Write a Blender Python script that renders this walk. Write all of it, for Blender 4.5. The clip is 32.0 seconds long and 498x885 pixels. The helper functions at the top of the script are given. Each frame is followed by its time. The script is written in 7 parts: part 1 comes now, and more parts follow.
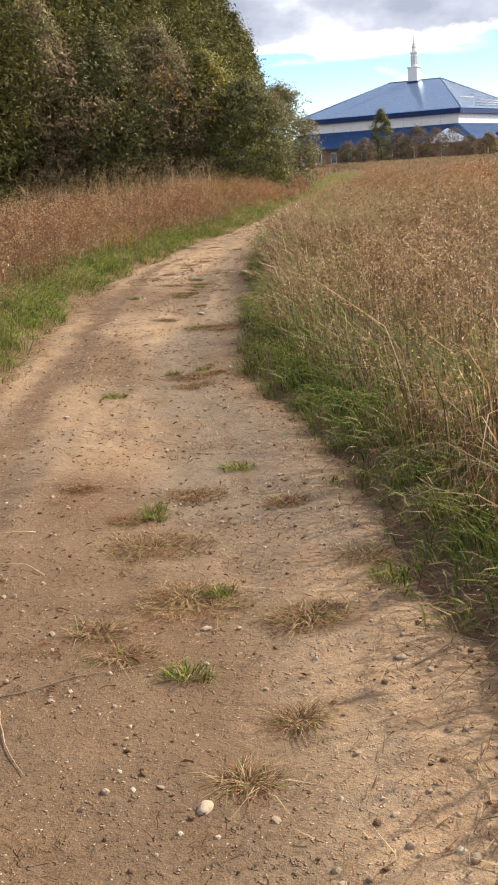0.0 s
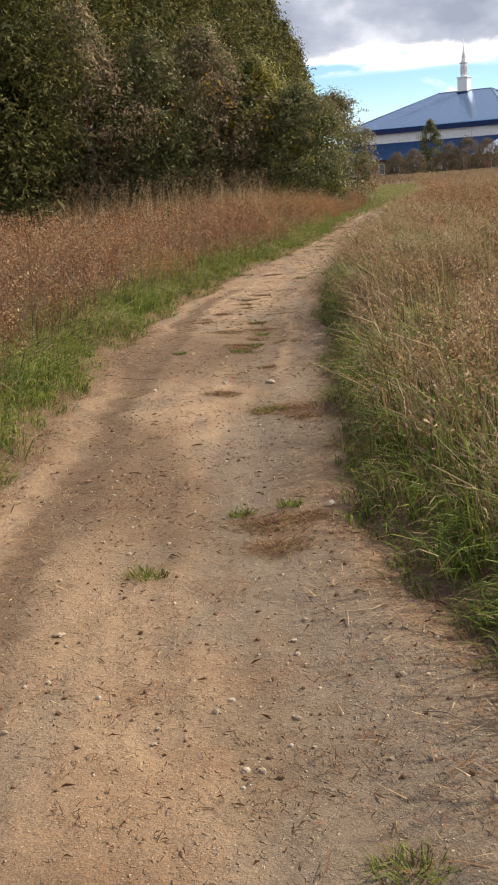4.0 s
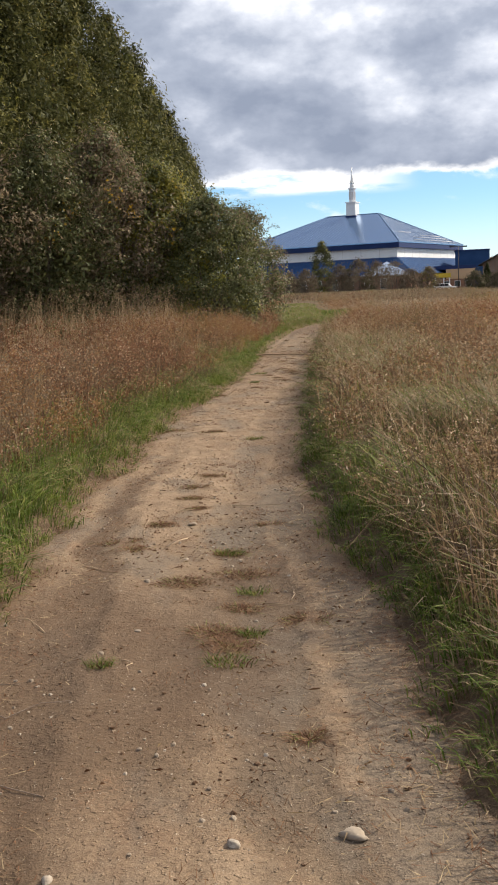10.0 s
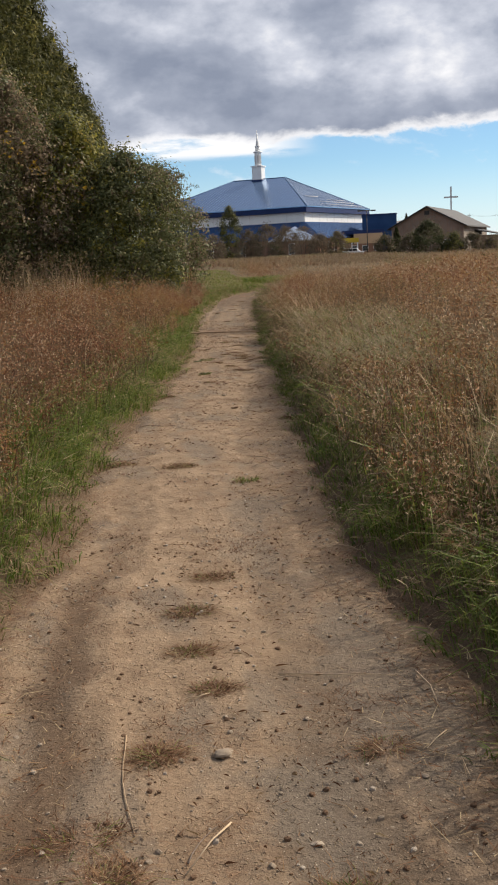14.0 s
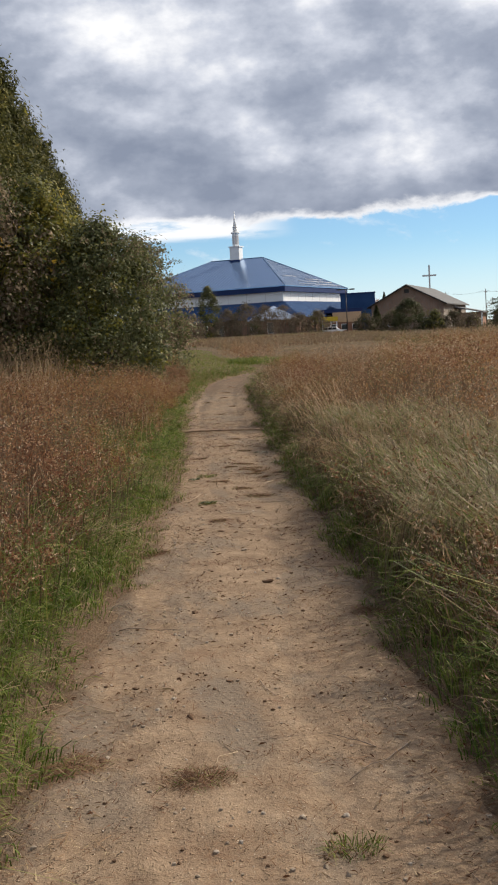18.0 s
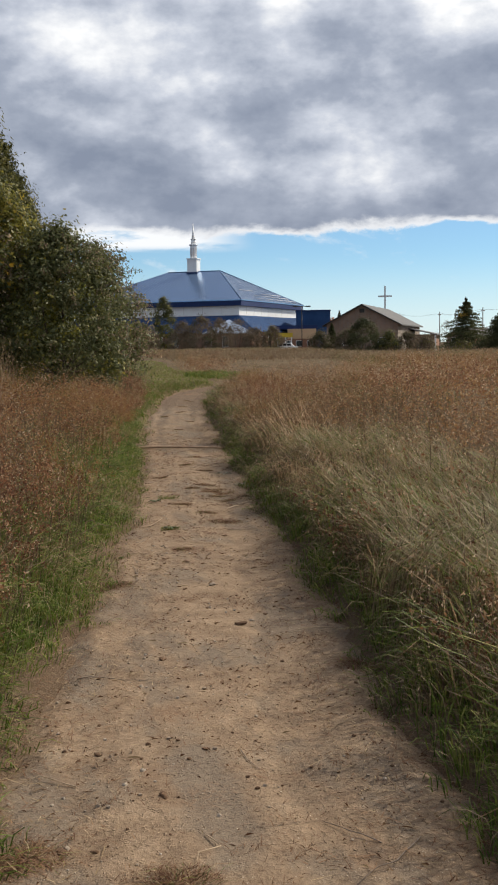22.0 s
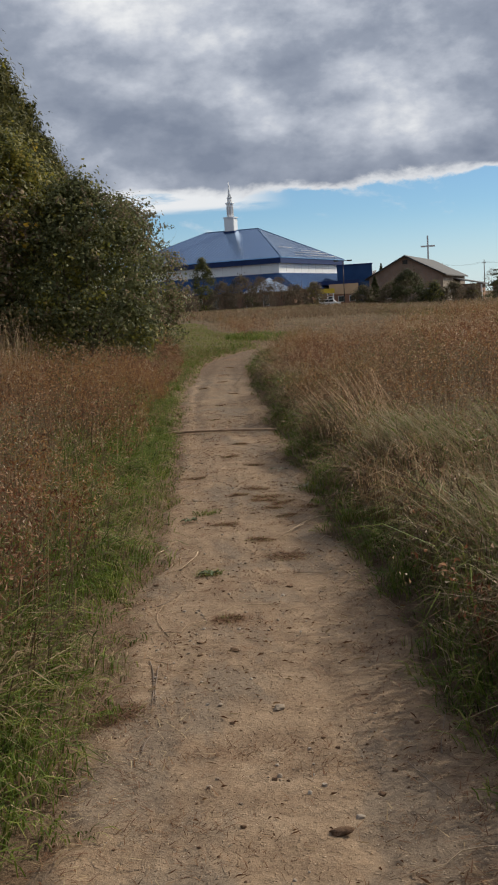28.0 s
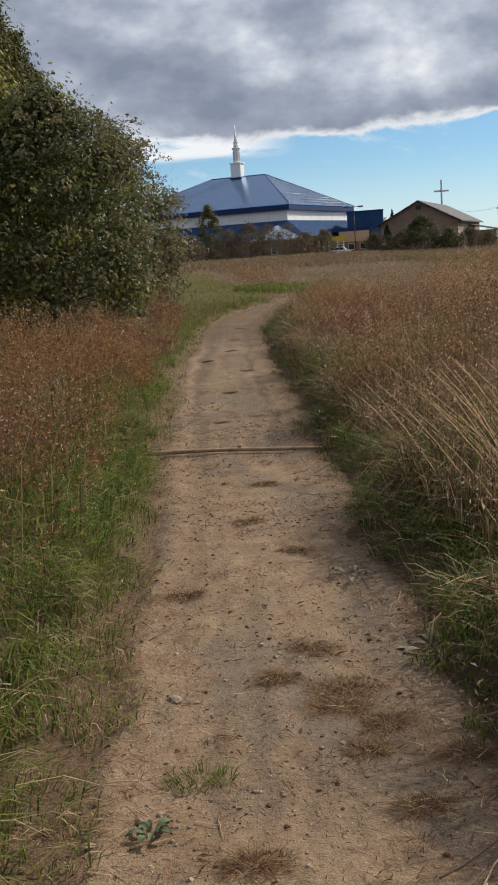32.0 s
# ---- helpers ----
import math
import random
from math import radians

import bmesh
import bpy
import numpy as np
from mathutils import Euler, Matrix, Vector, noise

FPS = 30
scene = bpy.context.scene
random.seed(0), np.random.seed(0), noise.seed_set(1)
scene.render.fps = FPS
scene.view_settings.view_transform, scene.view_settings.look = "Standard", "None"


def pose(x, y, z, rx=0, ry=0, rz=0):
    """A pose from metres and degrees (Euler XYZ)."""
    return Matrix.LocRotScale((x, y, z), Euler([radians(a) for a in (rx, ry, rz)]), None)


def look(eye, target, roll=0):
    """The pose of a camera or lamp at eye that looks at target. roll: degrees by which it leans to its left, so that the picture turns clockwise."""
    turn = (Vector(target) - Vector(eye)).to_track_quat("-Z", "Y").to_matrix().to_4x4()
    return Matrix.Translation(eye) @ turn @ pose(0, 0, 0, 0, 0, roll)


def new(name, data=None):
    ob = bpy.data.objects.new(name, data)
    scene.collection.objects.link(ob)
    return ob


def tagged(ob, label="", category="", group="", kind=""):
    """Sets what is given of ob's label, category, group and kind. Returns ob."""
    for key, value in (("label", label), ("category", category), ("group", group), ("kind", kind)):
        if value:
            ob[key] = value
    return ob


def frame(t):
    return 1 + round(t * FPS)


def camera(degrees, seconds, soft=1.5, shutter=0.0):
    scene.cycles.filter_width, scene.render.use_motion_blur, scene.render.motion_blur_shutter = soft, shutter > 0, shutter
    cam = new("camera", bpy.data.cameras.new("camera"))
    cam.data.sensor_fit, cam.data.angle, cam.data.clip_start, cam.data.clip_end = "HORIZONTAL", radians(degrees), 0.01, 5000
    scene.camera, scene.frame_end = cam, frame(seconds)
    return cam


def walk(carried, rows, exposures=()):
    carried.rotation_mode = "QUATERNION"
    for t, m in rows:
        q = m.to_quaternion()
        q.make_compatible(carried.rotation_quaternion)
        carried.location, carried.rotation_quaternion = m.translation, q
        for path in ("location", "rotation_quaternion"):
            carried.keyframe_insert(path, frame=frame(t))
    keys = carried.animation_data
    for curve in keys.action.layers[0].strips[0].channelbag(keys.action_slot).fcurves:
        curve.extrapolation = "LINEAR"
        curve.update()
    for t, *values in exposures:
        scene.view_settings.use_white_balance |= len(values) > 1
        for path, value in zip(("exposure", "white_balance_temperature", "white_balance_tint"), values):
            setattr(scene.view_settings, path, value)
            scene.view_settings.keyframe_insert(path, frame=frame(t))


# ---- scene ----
cam = camera(26.0, 32.0, soft=2.0)
METRES, EYE, TILT, LEAN, TURN = 24.0, 1.30, 0.0, 0.0, 0.0
ROWS = [
    (0.0, 0.0, 0.0, 0.0, -0.9, -14.33, 3.51),
    (0.5, -0.0018, 0.0148, 0.0004, -1.85, -14.76, 3.62),
    (1.0, -0.0018, 0.0285, 0.0009, -0.37, -15.53, 2.65),
    (1.5, -0.0054, 0.0407, 0.0021, -3.56, -15.56, 2.1),
    (2.0, -0.0032, 0.0528, 0.0025, -0.39, -17.31, 1.82),
    (2.5, -0.0024, 0.0667, 0.0023, 2.47, -14.72, 3.27),
    (4.5, -0.0141, 0.1327, 0.0021, 0.76, -12.74, 3.67),
    (5.0, -0.0174, 0.1499, 0.0022, -1.2, -10.38, 2.99),
    (5.5, -0.0205, 0.1657, 0.003, -3.03, -10.68, 4.15),
    (6.0, -0.0223, 0.1817, 0.0039, -1.4, -11.67, 2.83),
    (6.5, -0.0277, 0.1975, 0.0049, -4.68, -11.19, 4.48),
    (7.0, -0.0281, 0.2125, 0.0054, -2.75, -12.23, 4.26),
    (7.5, -0.0308, 0.23, 0.0046, -3.82, -10.92, 4.33),
    (8.0, -0.032, 0.2446, 0.0058, -3.43, -10.99, 5.39),
    (8.5, -0.031, 0.2614, 0.0063, -0.38, -8.45, 3.43),
    (9.0, -0.0334, 0.2788, 0.0069, -1.9, -5.63, 2.17),
    (9.5, -0.0321, 0.2949, 0.0061, -1.82, -6.84, 2.46),
    (10.0, -0.0329, 0.3106, 0.0054, -4.29, -7.93, 2.34),
    (10.5, -0.0373, 0.3258, 0.0062, -5.74, -7.72, 2.77),
    (11.0, -0.0379, 0.3439, 0.0061, -4.84, -9.02, 3.24),
    (11.5, -0.0401, 0.3645, 0.0061, -6.42, -9.02, 3.91),
    (12.0, -0.0387, 0.3834, 0.0064, -3.88, -11.57, 2.5),
    (12.5, -0.0381, 0.4016, 0.0067, -6.37, -9.7, 4.6),
    (13.0, -0.0385, 0.4219, 0.0061, -7.1, -9.7, 5.37),
    (13.5, -0.0408, 0.4431, 0.0059, -7.49, -8.33, 3.37),
    (14.0, -0.0435, 0.4627, 0.0068, -9.32, -9.91, 2.8),
    (14.5, -0.0437, 0.484, 0.0063, -7.81, -9.95, 3.06),
    (16.5, -0.0396, 0.5661, 0.0087, -8.66, -9.99, 3.17),
    (17.0, -0.0377, 0.5892, 0.009, -10.57, -8.09, 2.46),
    (17.5, -0.0333, 0.6084, 0.0093, -7.83, -8.17, 2.68),
    (18.0, -0.0322, 0.6282, 0.0086, -10.53, -5.84, 3.28),
    (18.5, -0.0321, 0.6413, 0.0088, -10.04, -6.42, 3.59),
    (19.0, -0.0345, 0.6485, 0.0096, -11.45, -5.33, 3.0),
    (19.5, -0.0352, 0.6513, 0.0096, -12.25, -5.66, 2.05),
    (20.0, -0.0355, 0.6508, 0.0098, -12.16, -5.26, 0.97),
    (20.5, -0.0355, 0.6509, 0.0097, -12.22, -5.15, 0.83),
    (21.0, -0.035, 0.6514, 0.0099, -12.83, -5.47, 0.74),
    (21.5, -0.0345, 0.652, 0.0099, -12.91, -5.34, 0.87),
    (22.0, -0.0342, 0.6522, 0.0101, -12.97, -5.22, 0.87),
    (22.5, -0.0342, 0.6521, 0.0101, -13.35, -5.24, 0.82),
    (23.0, -0.0346, 0.6522, 0.0102, -13.67, -5.15, 0.88),
    (23.5, -0.0348, 0.6522, 0.0101, -13.74, -5.09, 0.68),
    (24.0, -0.0351, 0.6523, 0.0103, -13.81, -4.83, 0.4),
    (24.5, -0.0355, 0.6529, 0.0105, -13.86, -4.65, 0.54),
    (26.5, -0.0258, 0.6982, 0.0107, -13.42, -5.92, 4.11),
    (27.0, -0.0212, 0.7207, 0.01, -11.64, -7.73, 3.72),
    (27.5, -0.0177, 0.7487, 0.0095, -12.21, -5.66, 3.78),
    (28.0, -0.0127, 0.7705, 0.0099, -10.82, -7.3, 3.49),
    (28.5, -0.0079, 0.7978, 0.009, -11.49, -6.81, 4.8),
    (29.0, -0.0022, 0.8218, 0.0093, -8.54, -7.49, 5.42),
    (29.5, 0.0027, 0.8512, 0.008, -9.57, -8.04, 4.36),
    (30.0, 0.0086, 0.8752, 0.0081, -7.88, -11.62, 4.18),
    (30.5, 0.0107, 0.9019, 0.0078, -10.19, -9.9, 5.69),
    (31.0, 0.0136, 0.9271, 0.008, -8.81, -10.27, 4.84),
    (31.5, 0.0166, 0.9557, 0.0075, -10.84, -8.51, 3.06),
    (32.0, 0.0208, 0.9795, 0.0074, -10.45, -9.92, 3.94),
]
EXPOSURES = [(0.0, 1.02, 7100, 12), (1.0, 0.96, 7120, 12), (2.5, 0.82, 7100, 12), (6.0, 0.60, 6950, 11), (8.0, 0.46, 6800, 11), (9.0, 0.40, 6630, 10), (10.0, 0.48, 6650, 10), (11.0, 0.36, 6700, 11), (13.0, 0.20, 6700, 11),
             (19.0, 0.16, 6580, 10), (24.0, 0.08, 6560, 9), (27.0, 0.01, 6520, 9), (28.0, -0.16, 6520, 9), (29.0, -0.15, 6540, 9), (30.0, 0.04, 6650, 10), (32.0, -0.01, 6500, 9)]
walk(cam, [(t, pose(0, 0, EYE, TILT, LEAN, TURN) @ pose(METRES * x, METRES * y, METRES * z, 90 + pitch, roll, yaw))
           for t, x, y, z, yaw, pitch, roll in ROWS], exposures=EXPOSURES)

# ---- light: broken cloud, sun ahead and to one side ----
SUN_AZ, SUN_EL = 62.0, 36.0
sun = new("sun", bpy.data.lights.new("sun", "SUN"))
sun.data.energy, sun.data.angle, sun.data.color = 5.0, radians(1.2), (1.0, 0.91, 0.76)
sun_way = Vector((math.sin(radians(SUN_AZ)) * math.cos(radians(SUN_EL)), math.cos(radians(SUN_AZ)) * math.cos(radians(SUN_EL)), math.sin(radians(SUN_EL))))
sun.matrix_world = look(sun_way * 60, (0, 0, 0))


def link(nt, a, b):
    nt.links.new(a, b)


def node(nt, kind, **props):
    n = nt.nodes.new(kind)
    for key, value in props.items():
        n.inputs[key].default_value = value
    return n


def math_node(nt, op, a, b=None, clamp=False):
    n = nt.nodes.new("ShaderNodeMath")
    n.operation, n.use_clamp = op, clamp
    for i, v in enumerate((a, b)):
        if v is None:
            continue
        if isinstance(v, (int, float)):
            n.inputs[i].default_value = v
        else:
            link(nt, v, n.inputs[i])
    return n.outputs[0]


def remap(nt, value, lo, hi, to_lo=0.0, to_hi=1.0, smooth=True):
    n = nt.nodes.new("ShaderNodeMapRange")
    n.interpolation_type = "SMOOTHSTEP" if smooth else "LINEAR"
    link(nt, value, n.inputs["Value"])
    for key, v in (("From Min", lo), ("From Max", hi), ("To Min", to_lo), ("To Max", to_hi)):
        n.inputs[key].default_value = v
    return n.outputs["Result"]


def fractal(nt, vector, scale, detail=4.0, rough=0.55, distortion=0.0):
    n = node(nt, "ShaderNodeTexNoise", Scale=scale, Detail=detail, Roughness=rough, Distortion=distortion)
    if vector is not None:
        link(nt, vector, n.inputs["Vector"])
    return n.outputs["Fac"]


def ramp(nt, fac, stops):
    n = nt.nodes.new("ShaderNodeValToRGB")
    el = n.color_ramp.elements
    while len(el) < len(stops):
        el.new(0.5)
    for e, (p, c) in zip(el, stops):
        e.position, e.color = p, (*c, 1)
    link(nt, fac, n.inputs["Fac"])
    return n.outputs["Color"]


def mixed(nt, fac, a, b, blend="MIX"):
    n = nt.nodes.new("ShaderNodeMix")
    n.data_type, n.blend_type = "RGBA", blend
    for sock, v in ((n.inputs[0], fac), (n.inputs[6], a), (n.inputs[7], b)):
        if isinstance(v, tuple):
            sock.default_value = (*v, 1)
        elif isinstance(v, (int, float)):
            sock.default_value = v
        else:
            link(nt, v, sock)
    return n.outputs[2]


world = bpy.data.worlds.new("sky")
scene.world = world
world.use_nodes = True
wt = world.node_tree
wt.nodes.clear()
sky = wt.nodes.new("ShaderNodeTexSky")
sky.sky_type, sky.sun_disc = "NISHITA", False
sky.sun_elevation, sky.sun_rotation = radians(SUN_EL), radians(SUN_AZ)
sky.altitude, sky.air_density, sky.dust_density, sky.ozone_density = 300, 0.8, 0.0, 3.5
way = wt.nodes.new("ShaderNodeTexCoord").outputs["Generated"]
sep = wt.nodes.new("ShaderNodeSeparateXYZ")
link(wt, way, sep.inputs[0])
rise = math_node(wt, "MAXIMUM", sep.outputs["Z"], 0.0)


def cloud_deck(stretch, shift=(0.0, 0.0, 0.0)):
    """Where a cloud texture is read: flattened towards the horizon."""
    n = wt.nodes.new("ShaderNodeCombineXYZ")
    link(wt, math_node(wt, "ADD", sep.outputs["X"], shift[0]), n.inputs["X"])
    link(wt, math_node(wt, "ADD", sep.outputs["Y"], shift[1]), n.inputs["Y"])
    link(wt, math_node(wt, "ADD", math_node(wt, "MULTIPLY", rise, stretch), shift[2]), n.inputs["Z"])
    return n.outputs[0]


billow = fractal(wt, cloud_deck(1.7), 4.6, 8.0, 0.55, 0.0)
lee = fractal(wt, cloud_deck(1.7, (0.012, 0.0, 0.045)), 4.6, 8.0, 0.55, 0.0)
mass = fractal(wt, cloud_deck(2.4, (0.3, 0.1, 0.2)), 2.9, 3.0, 0.5, 0.1)
ragged = fractal(wt, cloud_deck(2.0), 11.0, 10.0, 0.6, 0.15)
base_line = math_node(wt, "SUBTRACT", rise, math_node(wt, "MULTIPLY", sep.outputs["X"], 0.027))
level = math_node(wt, "ADD", base_line, math_node(wt, "MULTIPLY", math_node(wt, "SUBTRACT", ragged, 0.5), 0.042))
cover = remap(wt, level, 0.0935, 0.0975)
high = math_node(wt, "ADD", remap(wt, rise, 0.20, 0.34, 0.0, 0.15), remap(wt, rise, 0.13, 0.235, -0.085, 0.0))
# overhead the deck thins towards the sun
high = math_node(wt, "ADD", high, math_node(wt, "MULTIPLY", remap(wt, rise, 0.22, 0.30), remap(wt, sep.outputs["X"], 0.08, 0.42, -0.17, 0.11)))
# bright where the cloud's flank turns up towards the sun
flank = math_node(wt, "MULTIPLY", math_node(wt, "SUBTRACT", billow, lee), 0.9)
# and brighter towards the sun
flank = math_node(wt, "ADD", flank, math_node(wt, "ADD", remap(wt, sep.outputs["X"], 0.20, 0.48, 0.0, 0.09), remap(wt, sep.outputs["X"], -0.05, 0.16, -0.055, 0.0)))
tone = math_node(wt, "ADD", math_node(wt, "ADD", math_node(wt, "SUBTRACT", math_node(wt, "MULTIPLY", billow, 1.0), 0.095), math_node(wt, "MULTIPLY", mass, 0.28)), math_node(wt, "ADD", high, flank))
cloud = ramp(wt, tone, [(0.36, (0.235, 0.275, 0.365)), (0.52, (0.345, 0.388, 0.482)), (0.66, (0.56, 0.60, 0.69)), (0.82, (0.94, 0.95, 0.97))])
rim = remap(wt, level, 0.0965, 0.104, 1.0, 0.0)
cloud = mixed(wt, math_node(wt, "MULTIPLY", rim, 0.75), cloud, (0.95, 0.96, 0.98))
wisp = math_node(wt, "MULTIPLY", remap(wt, ragged, 0.58, 0.72), remap(wt, rise, 0.0, 0.1, 0.9, 0.6))
clear = mixed(wt, 1.0, sky.outputs["Color"], (0.073, 0.089, 0.094), "MULTIPLY")
clear = mixed(wt, remap(wt, rise, 0.0, 0.085, 0.6, 0.06), clear, (0.72, 0.80, 0.88))
clear = mixed(wt, wisp, clear, (0.8, 0.84, 0.9))
# a bright low bank under the deck, over the near end of the church
bank = math_node(wt, "MULTIPLY", remap(wt, fractal(wt, cloud_deck(5.0), 8.0, 7.0, 0.55), 0.40, 0.52), remap(wt, rise, 0.082, 0.091))
bank = math_node(wt, "MULTIPLY", bank, remap(wt, sep.outputs["X"], 0.17, 0.235, 1.0, 0.0))
clear = mixed(wt, bank, clear, (0.90, 0.92, 0.95))
tint = mixed(wt, cover, clear, cloud)
back = node(wt, "ShaderNodeBackground", Strength=1.0)
link(wt, tint, back.inputs["Color"])
link(wt, back.outputs[0], wt.nodes.new("ShaderNodeOutputWorld").inputs["Surface"])
# ---- materials ----
def surface(name, rough=0.85, spec=0.3, metal=0.0):
    m = bpy.data.materials.new(name)
    m.use_nodes = True
    nt = m.node_tree
    b = nt.nodes["Principled BSDF"]
    b.inputs["Roughness"].default_value = rough
    b.inputs["Specular IOR Level"].default_value = spec
    b.inputs["Metallic"].default_value = metal
    return m, nt, b


def place(nt):
    return nt.nodes.new("ShaderNodeNewGeometry").outputs["Position"]


def island(nt):
    return nt.nodes.new("ShaderNodeNewGeometry").outputs["Random Per Island"]


def bump(nt, b, height, strength, distance):
    n = node(nt, "ShaderNodeBump", Strength=strength, Distance=distance)
    link(nt, height, n.inputs["Height"])
    link(nt, n.outputs[0], b.inputs["Normal"])


def plain(name, colour, rough=0.7, spec=0.3, metal=0.0, vary=0.25, scale=3.0, grain=0.0):
    """One paint or stuff with worn, uneven tone at two scales."""
    m, nt, b = surface(name, rough, spec, metal)
    p = place(nt)
    f = math_node(nt, "ADD", math_node(nt, "MULTIPLY", fractal(nt, p, scale, 5.0), 0.6), math_node(nt, "MULTIPLY", fractal(nt, p, scale * 9, 4.0), 0.4))
    dark = tuple(c * (1 - vary) for c in colour)
    light = tuple(min(1.0, c * (1 + vary)) for c in colour)
    link(nt, ramp(nt, f, [(0.3, dark), (0.7, light)]), b.inputs["Base Color"])
    if grain:
        bump(nt, b, fractal(nt, p, scale * 14, 4.0), grain, 0.01)
    return m


def foliage(name, stops, rough=0.6, through_light=0.25, patch=0.6, patch_scale=0.5, spec=0.25):
    """Leaves: each island has its tone from the stops, in patches; some light passes through."""
    m, nt, b = surface(name, rough, spec)
    p = place(nt)
    f = math_node(nt, "ADD", math_node(nt, "MULTIPLY", island(nt), 1 - patch), math_node(nt, "MULTIPLY", remap(nt, fractal(nt, p, patch_scale, 3.0), 0.3, 0.7), patch))
    col = ramp(nt, f, stops)
    link(nt, col, b.inputs["Base Color"])
    if through_light:
        t = nt.nodes.new("ShaderNodeBsdfTranslucent")
        link(nt, col, t.inputs["Color"])
        mix = node(nt, "ShaderNodeMixShader", Fac=through_light)
        link(nt, b.outputs[0], mix.inputs[1])
        link(nt, t.outputs[0], mix.inputs[2])
        link(nt, mix.outputs[0], nt.nodes["Material Output"].inputs["Surface"])
    return m


def attribute(nt, name):
    n = nt.nodes.new("ShaderNodeAttribute")
    n.attribute_name = name
    return n.outputs["Fac"]


def dirt_material():
    m, nt, b = surface("trodden_sandy_dirt", 0.95, 0.15)
    p = place(nt)
    broad = fractal(nt, p, 0.9, 5.0, 0.6)
    mid = fractal(nt, p, 5.0, 6.0, 0.65)
    fine = fractal(nt, p, 42.0, 5.0, 0.7)
    grit = fractal(nt, p, 190.0, 3.0, 0.6)
    sand = ramp(nt, mid, [(0.28, (0.165, 0.112, 0.073)), (0.5, (0.230, 0.160, 0.105)), (0.72, (0.305, 0.222, 0.150))])
    packed = ramp(nt, mid, [(0.3, (0.108, 0.077, 0.053)), (0.7, (0.164, 0.118, 0.081))])
    worn = math_node(nt, "ADD", attribute(nt, "packed"), math_node(nt, "SUBTRACT", math_node(nt, "MULTIPLY", broad, 1.6), 0.8))
    worn = math_node(nt, "ADD", worn, math_node(nt, "MULTIPLY", math_node(nt, "SUBTRACT", mid, 0.5), 1.3))
    col = mixed(nt, remap(nt, worn, 0.05, 0.85), sand, packed)
    rusty = fractal(nt, p, 2.4, 7.0, 0.75)
    col = mixed(nt, remap(nt, rusty, 0.52, 0.66, 0.0, 0.5), col, (0.165, 0.100, 0.062))
    # greyer stony subsoil where the sand is trodden off, drawn out along the path
    drawn = nt.nodes.new("ShaderNodeMapping")
    drawn.inputs["Scale"].default_value = (1.0, 0.4, 1.0)
    drawn.inputs["Location"].default_value = (3.7, 1.3, 0.0)
    link(nt, p, drawn.inputs["Vector"])
    grey = fractal(nt, drawn.outputs[0], 2.1, 6.0, 0.62)
    col = mixed(nt, math_node(nt, "MAXIMUM", remap(nt, grey, 0.50, 0.60, 0.0, 0.55), remap(nt, math_node(nt, "ADD", attribute(nt, "bare"), math_node(nt, "MULTIPLY", math_node(nt, "SUBTRACT", mid, 0.5), 1.6)), 0.25, 0.8, 0.0, 0.68)), col, (0.138, 0.112, 0.088))
    # damp spots, together with the broad darkening of the path's two ends
    damp_dark = math_node(nt, "ADD", attribute(nt, "damp_dark"), math_node(nt, "MULTIPLY", math_node(nt, "SUBTRACT", mid, 0.5), 1.0))
    col = mixed(nt, remap(nt, damp_dark, 0.25, 0.95, 0.0, 0.8), col, (0.094, 0.060, 0.038))
    litter = math_node(nt, "ADD", attribute(nt, "litter"), math_node(nt, "MULTIPLY", math_node(nt, "SUBTRACT", fine, 0.5), 1.8))
    col = mixed(nt, remap(nt, litter, 0.35, 1.0, 0.0, 0.8), col, ramp(nt, grit, [(0.35, (0.095, 0.050, 0.029)), (0.65, (0.20, 0.118, 0.068))]))
    crumb = fractal(nt, p, 75.0, 3.0, 0.5)
    dark_speck = math_node(nt, "MULTIPLY", remap(nt, crumb, 0.64, 0.70), remap(nt, fractal(nt, p, 3.0, 5.0, 0.65), 0.46, 0.60))
    col = mixed(nt, math_node(nt, "MULTIPLY", dark_speck, 0.6), col, (0.085, 0.056, 0.040))
    pale_speck = remap(nt, fractal(nt, p, 110.0, 2.0, 0.5), 0.68, 0.73)
    col = mixed(nt, math_node(nt, "MULTIPLY", pale_speck, 0.6), col, (0.50, 0.43, 0.34))
    col = mixed(nt, 1.0, col, ramp(nt, grit, [(0.30, (0.74, 0.73, 0.72)), (0.5, (1, 1, 1)), (0.70, (1.24, 1.23, 1.21))]), "MULTIPLY")
    col = mixed(nt, 1.0, col, ramp(nt, fine, [(0.28, (0.76, 0.75, 0.74)), (0.5, (1, 1, 1)), (0.72, (1.18, 1.18, 1.17))]), "MULTIPLY")
    link(nt, col, b.inputs["Base Color"])
    h = math_node(nt, "ADD", math_node(nt, "MULTIPLY", fine, 0.38), math_node(nt, "ADD", math_node(nt, "MULTIPLY", grit, 0.13), math_node(nt, "MULTIPLY", mid, 0.6)))
    lump = math_node(nt, "MULTIPLY", remap(nt, fractal(nt, p, 55.0, 2.0, 0.5), 0.60, 0.72), remap(nt, broad, 0.35, 0.6, 0.1, 0.5))
    h = math_node(nt, "ADD", h, lump)
    bump(nt, b, h, 0.75, 0.03)
    return m


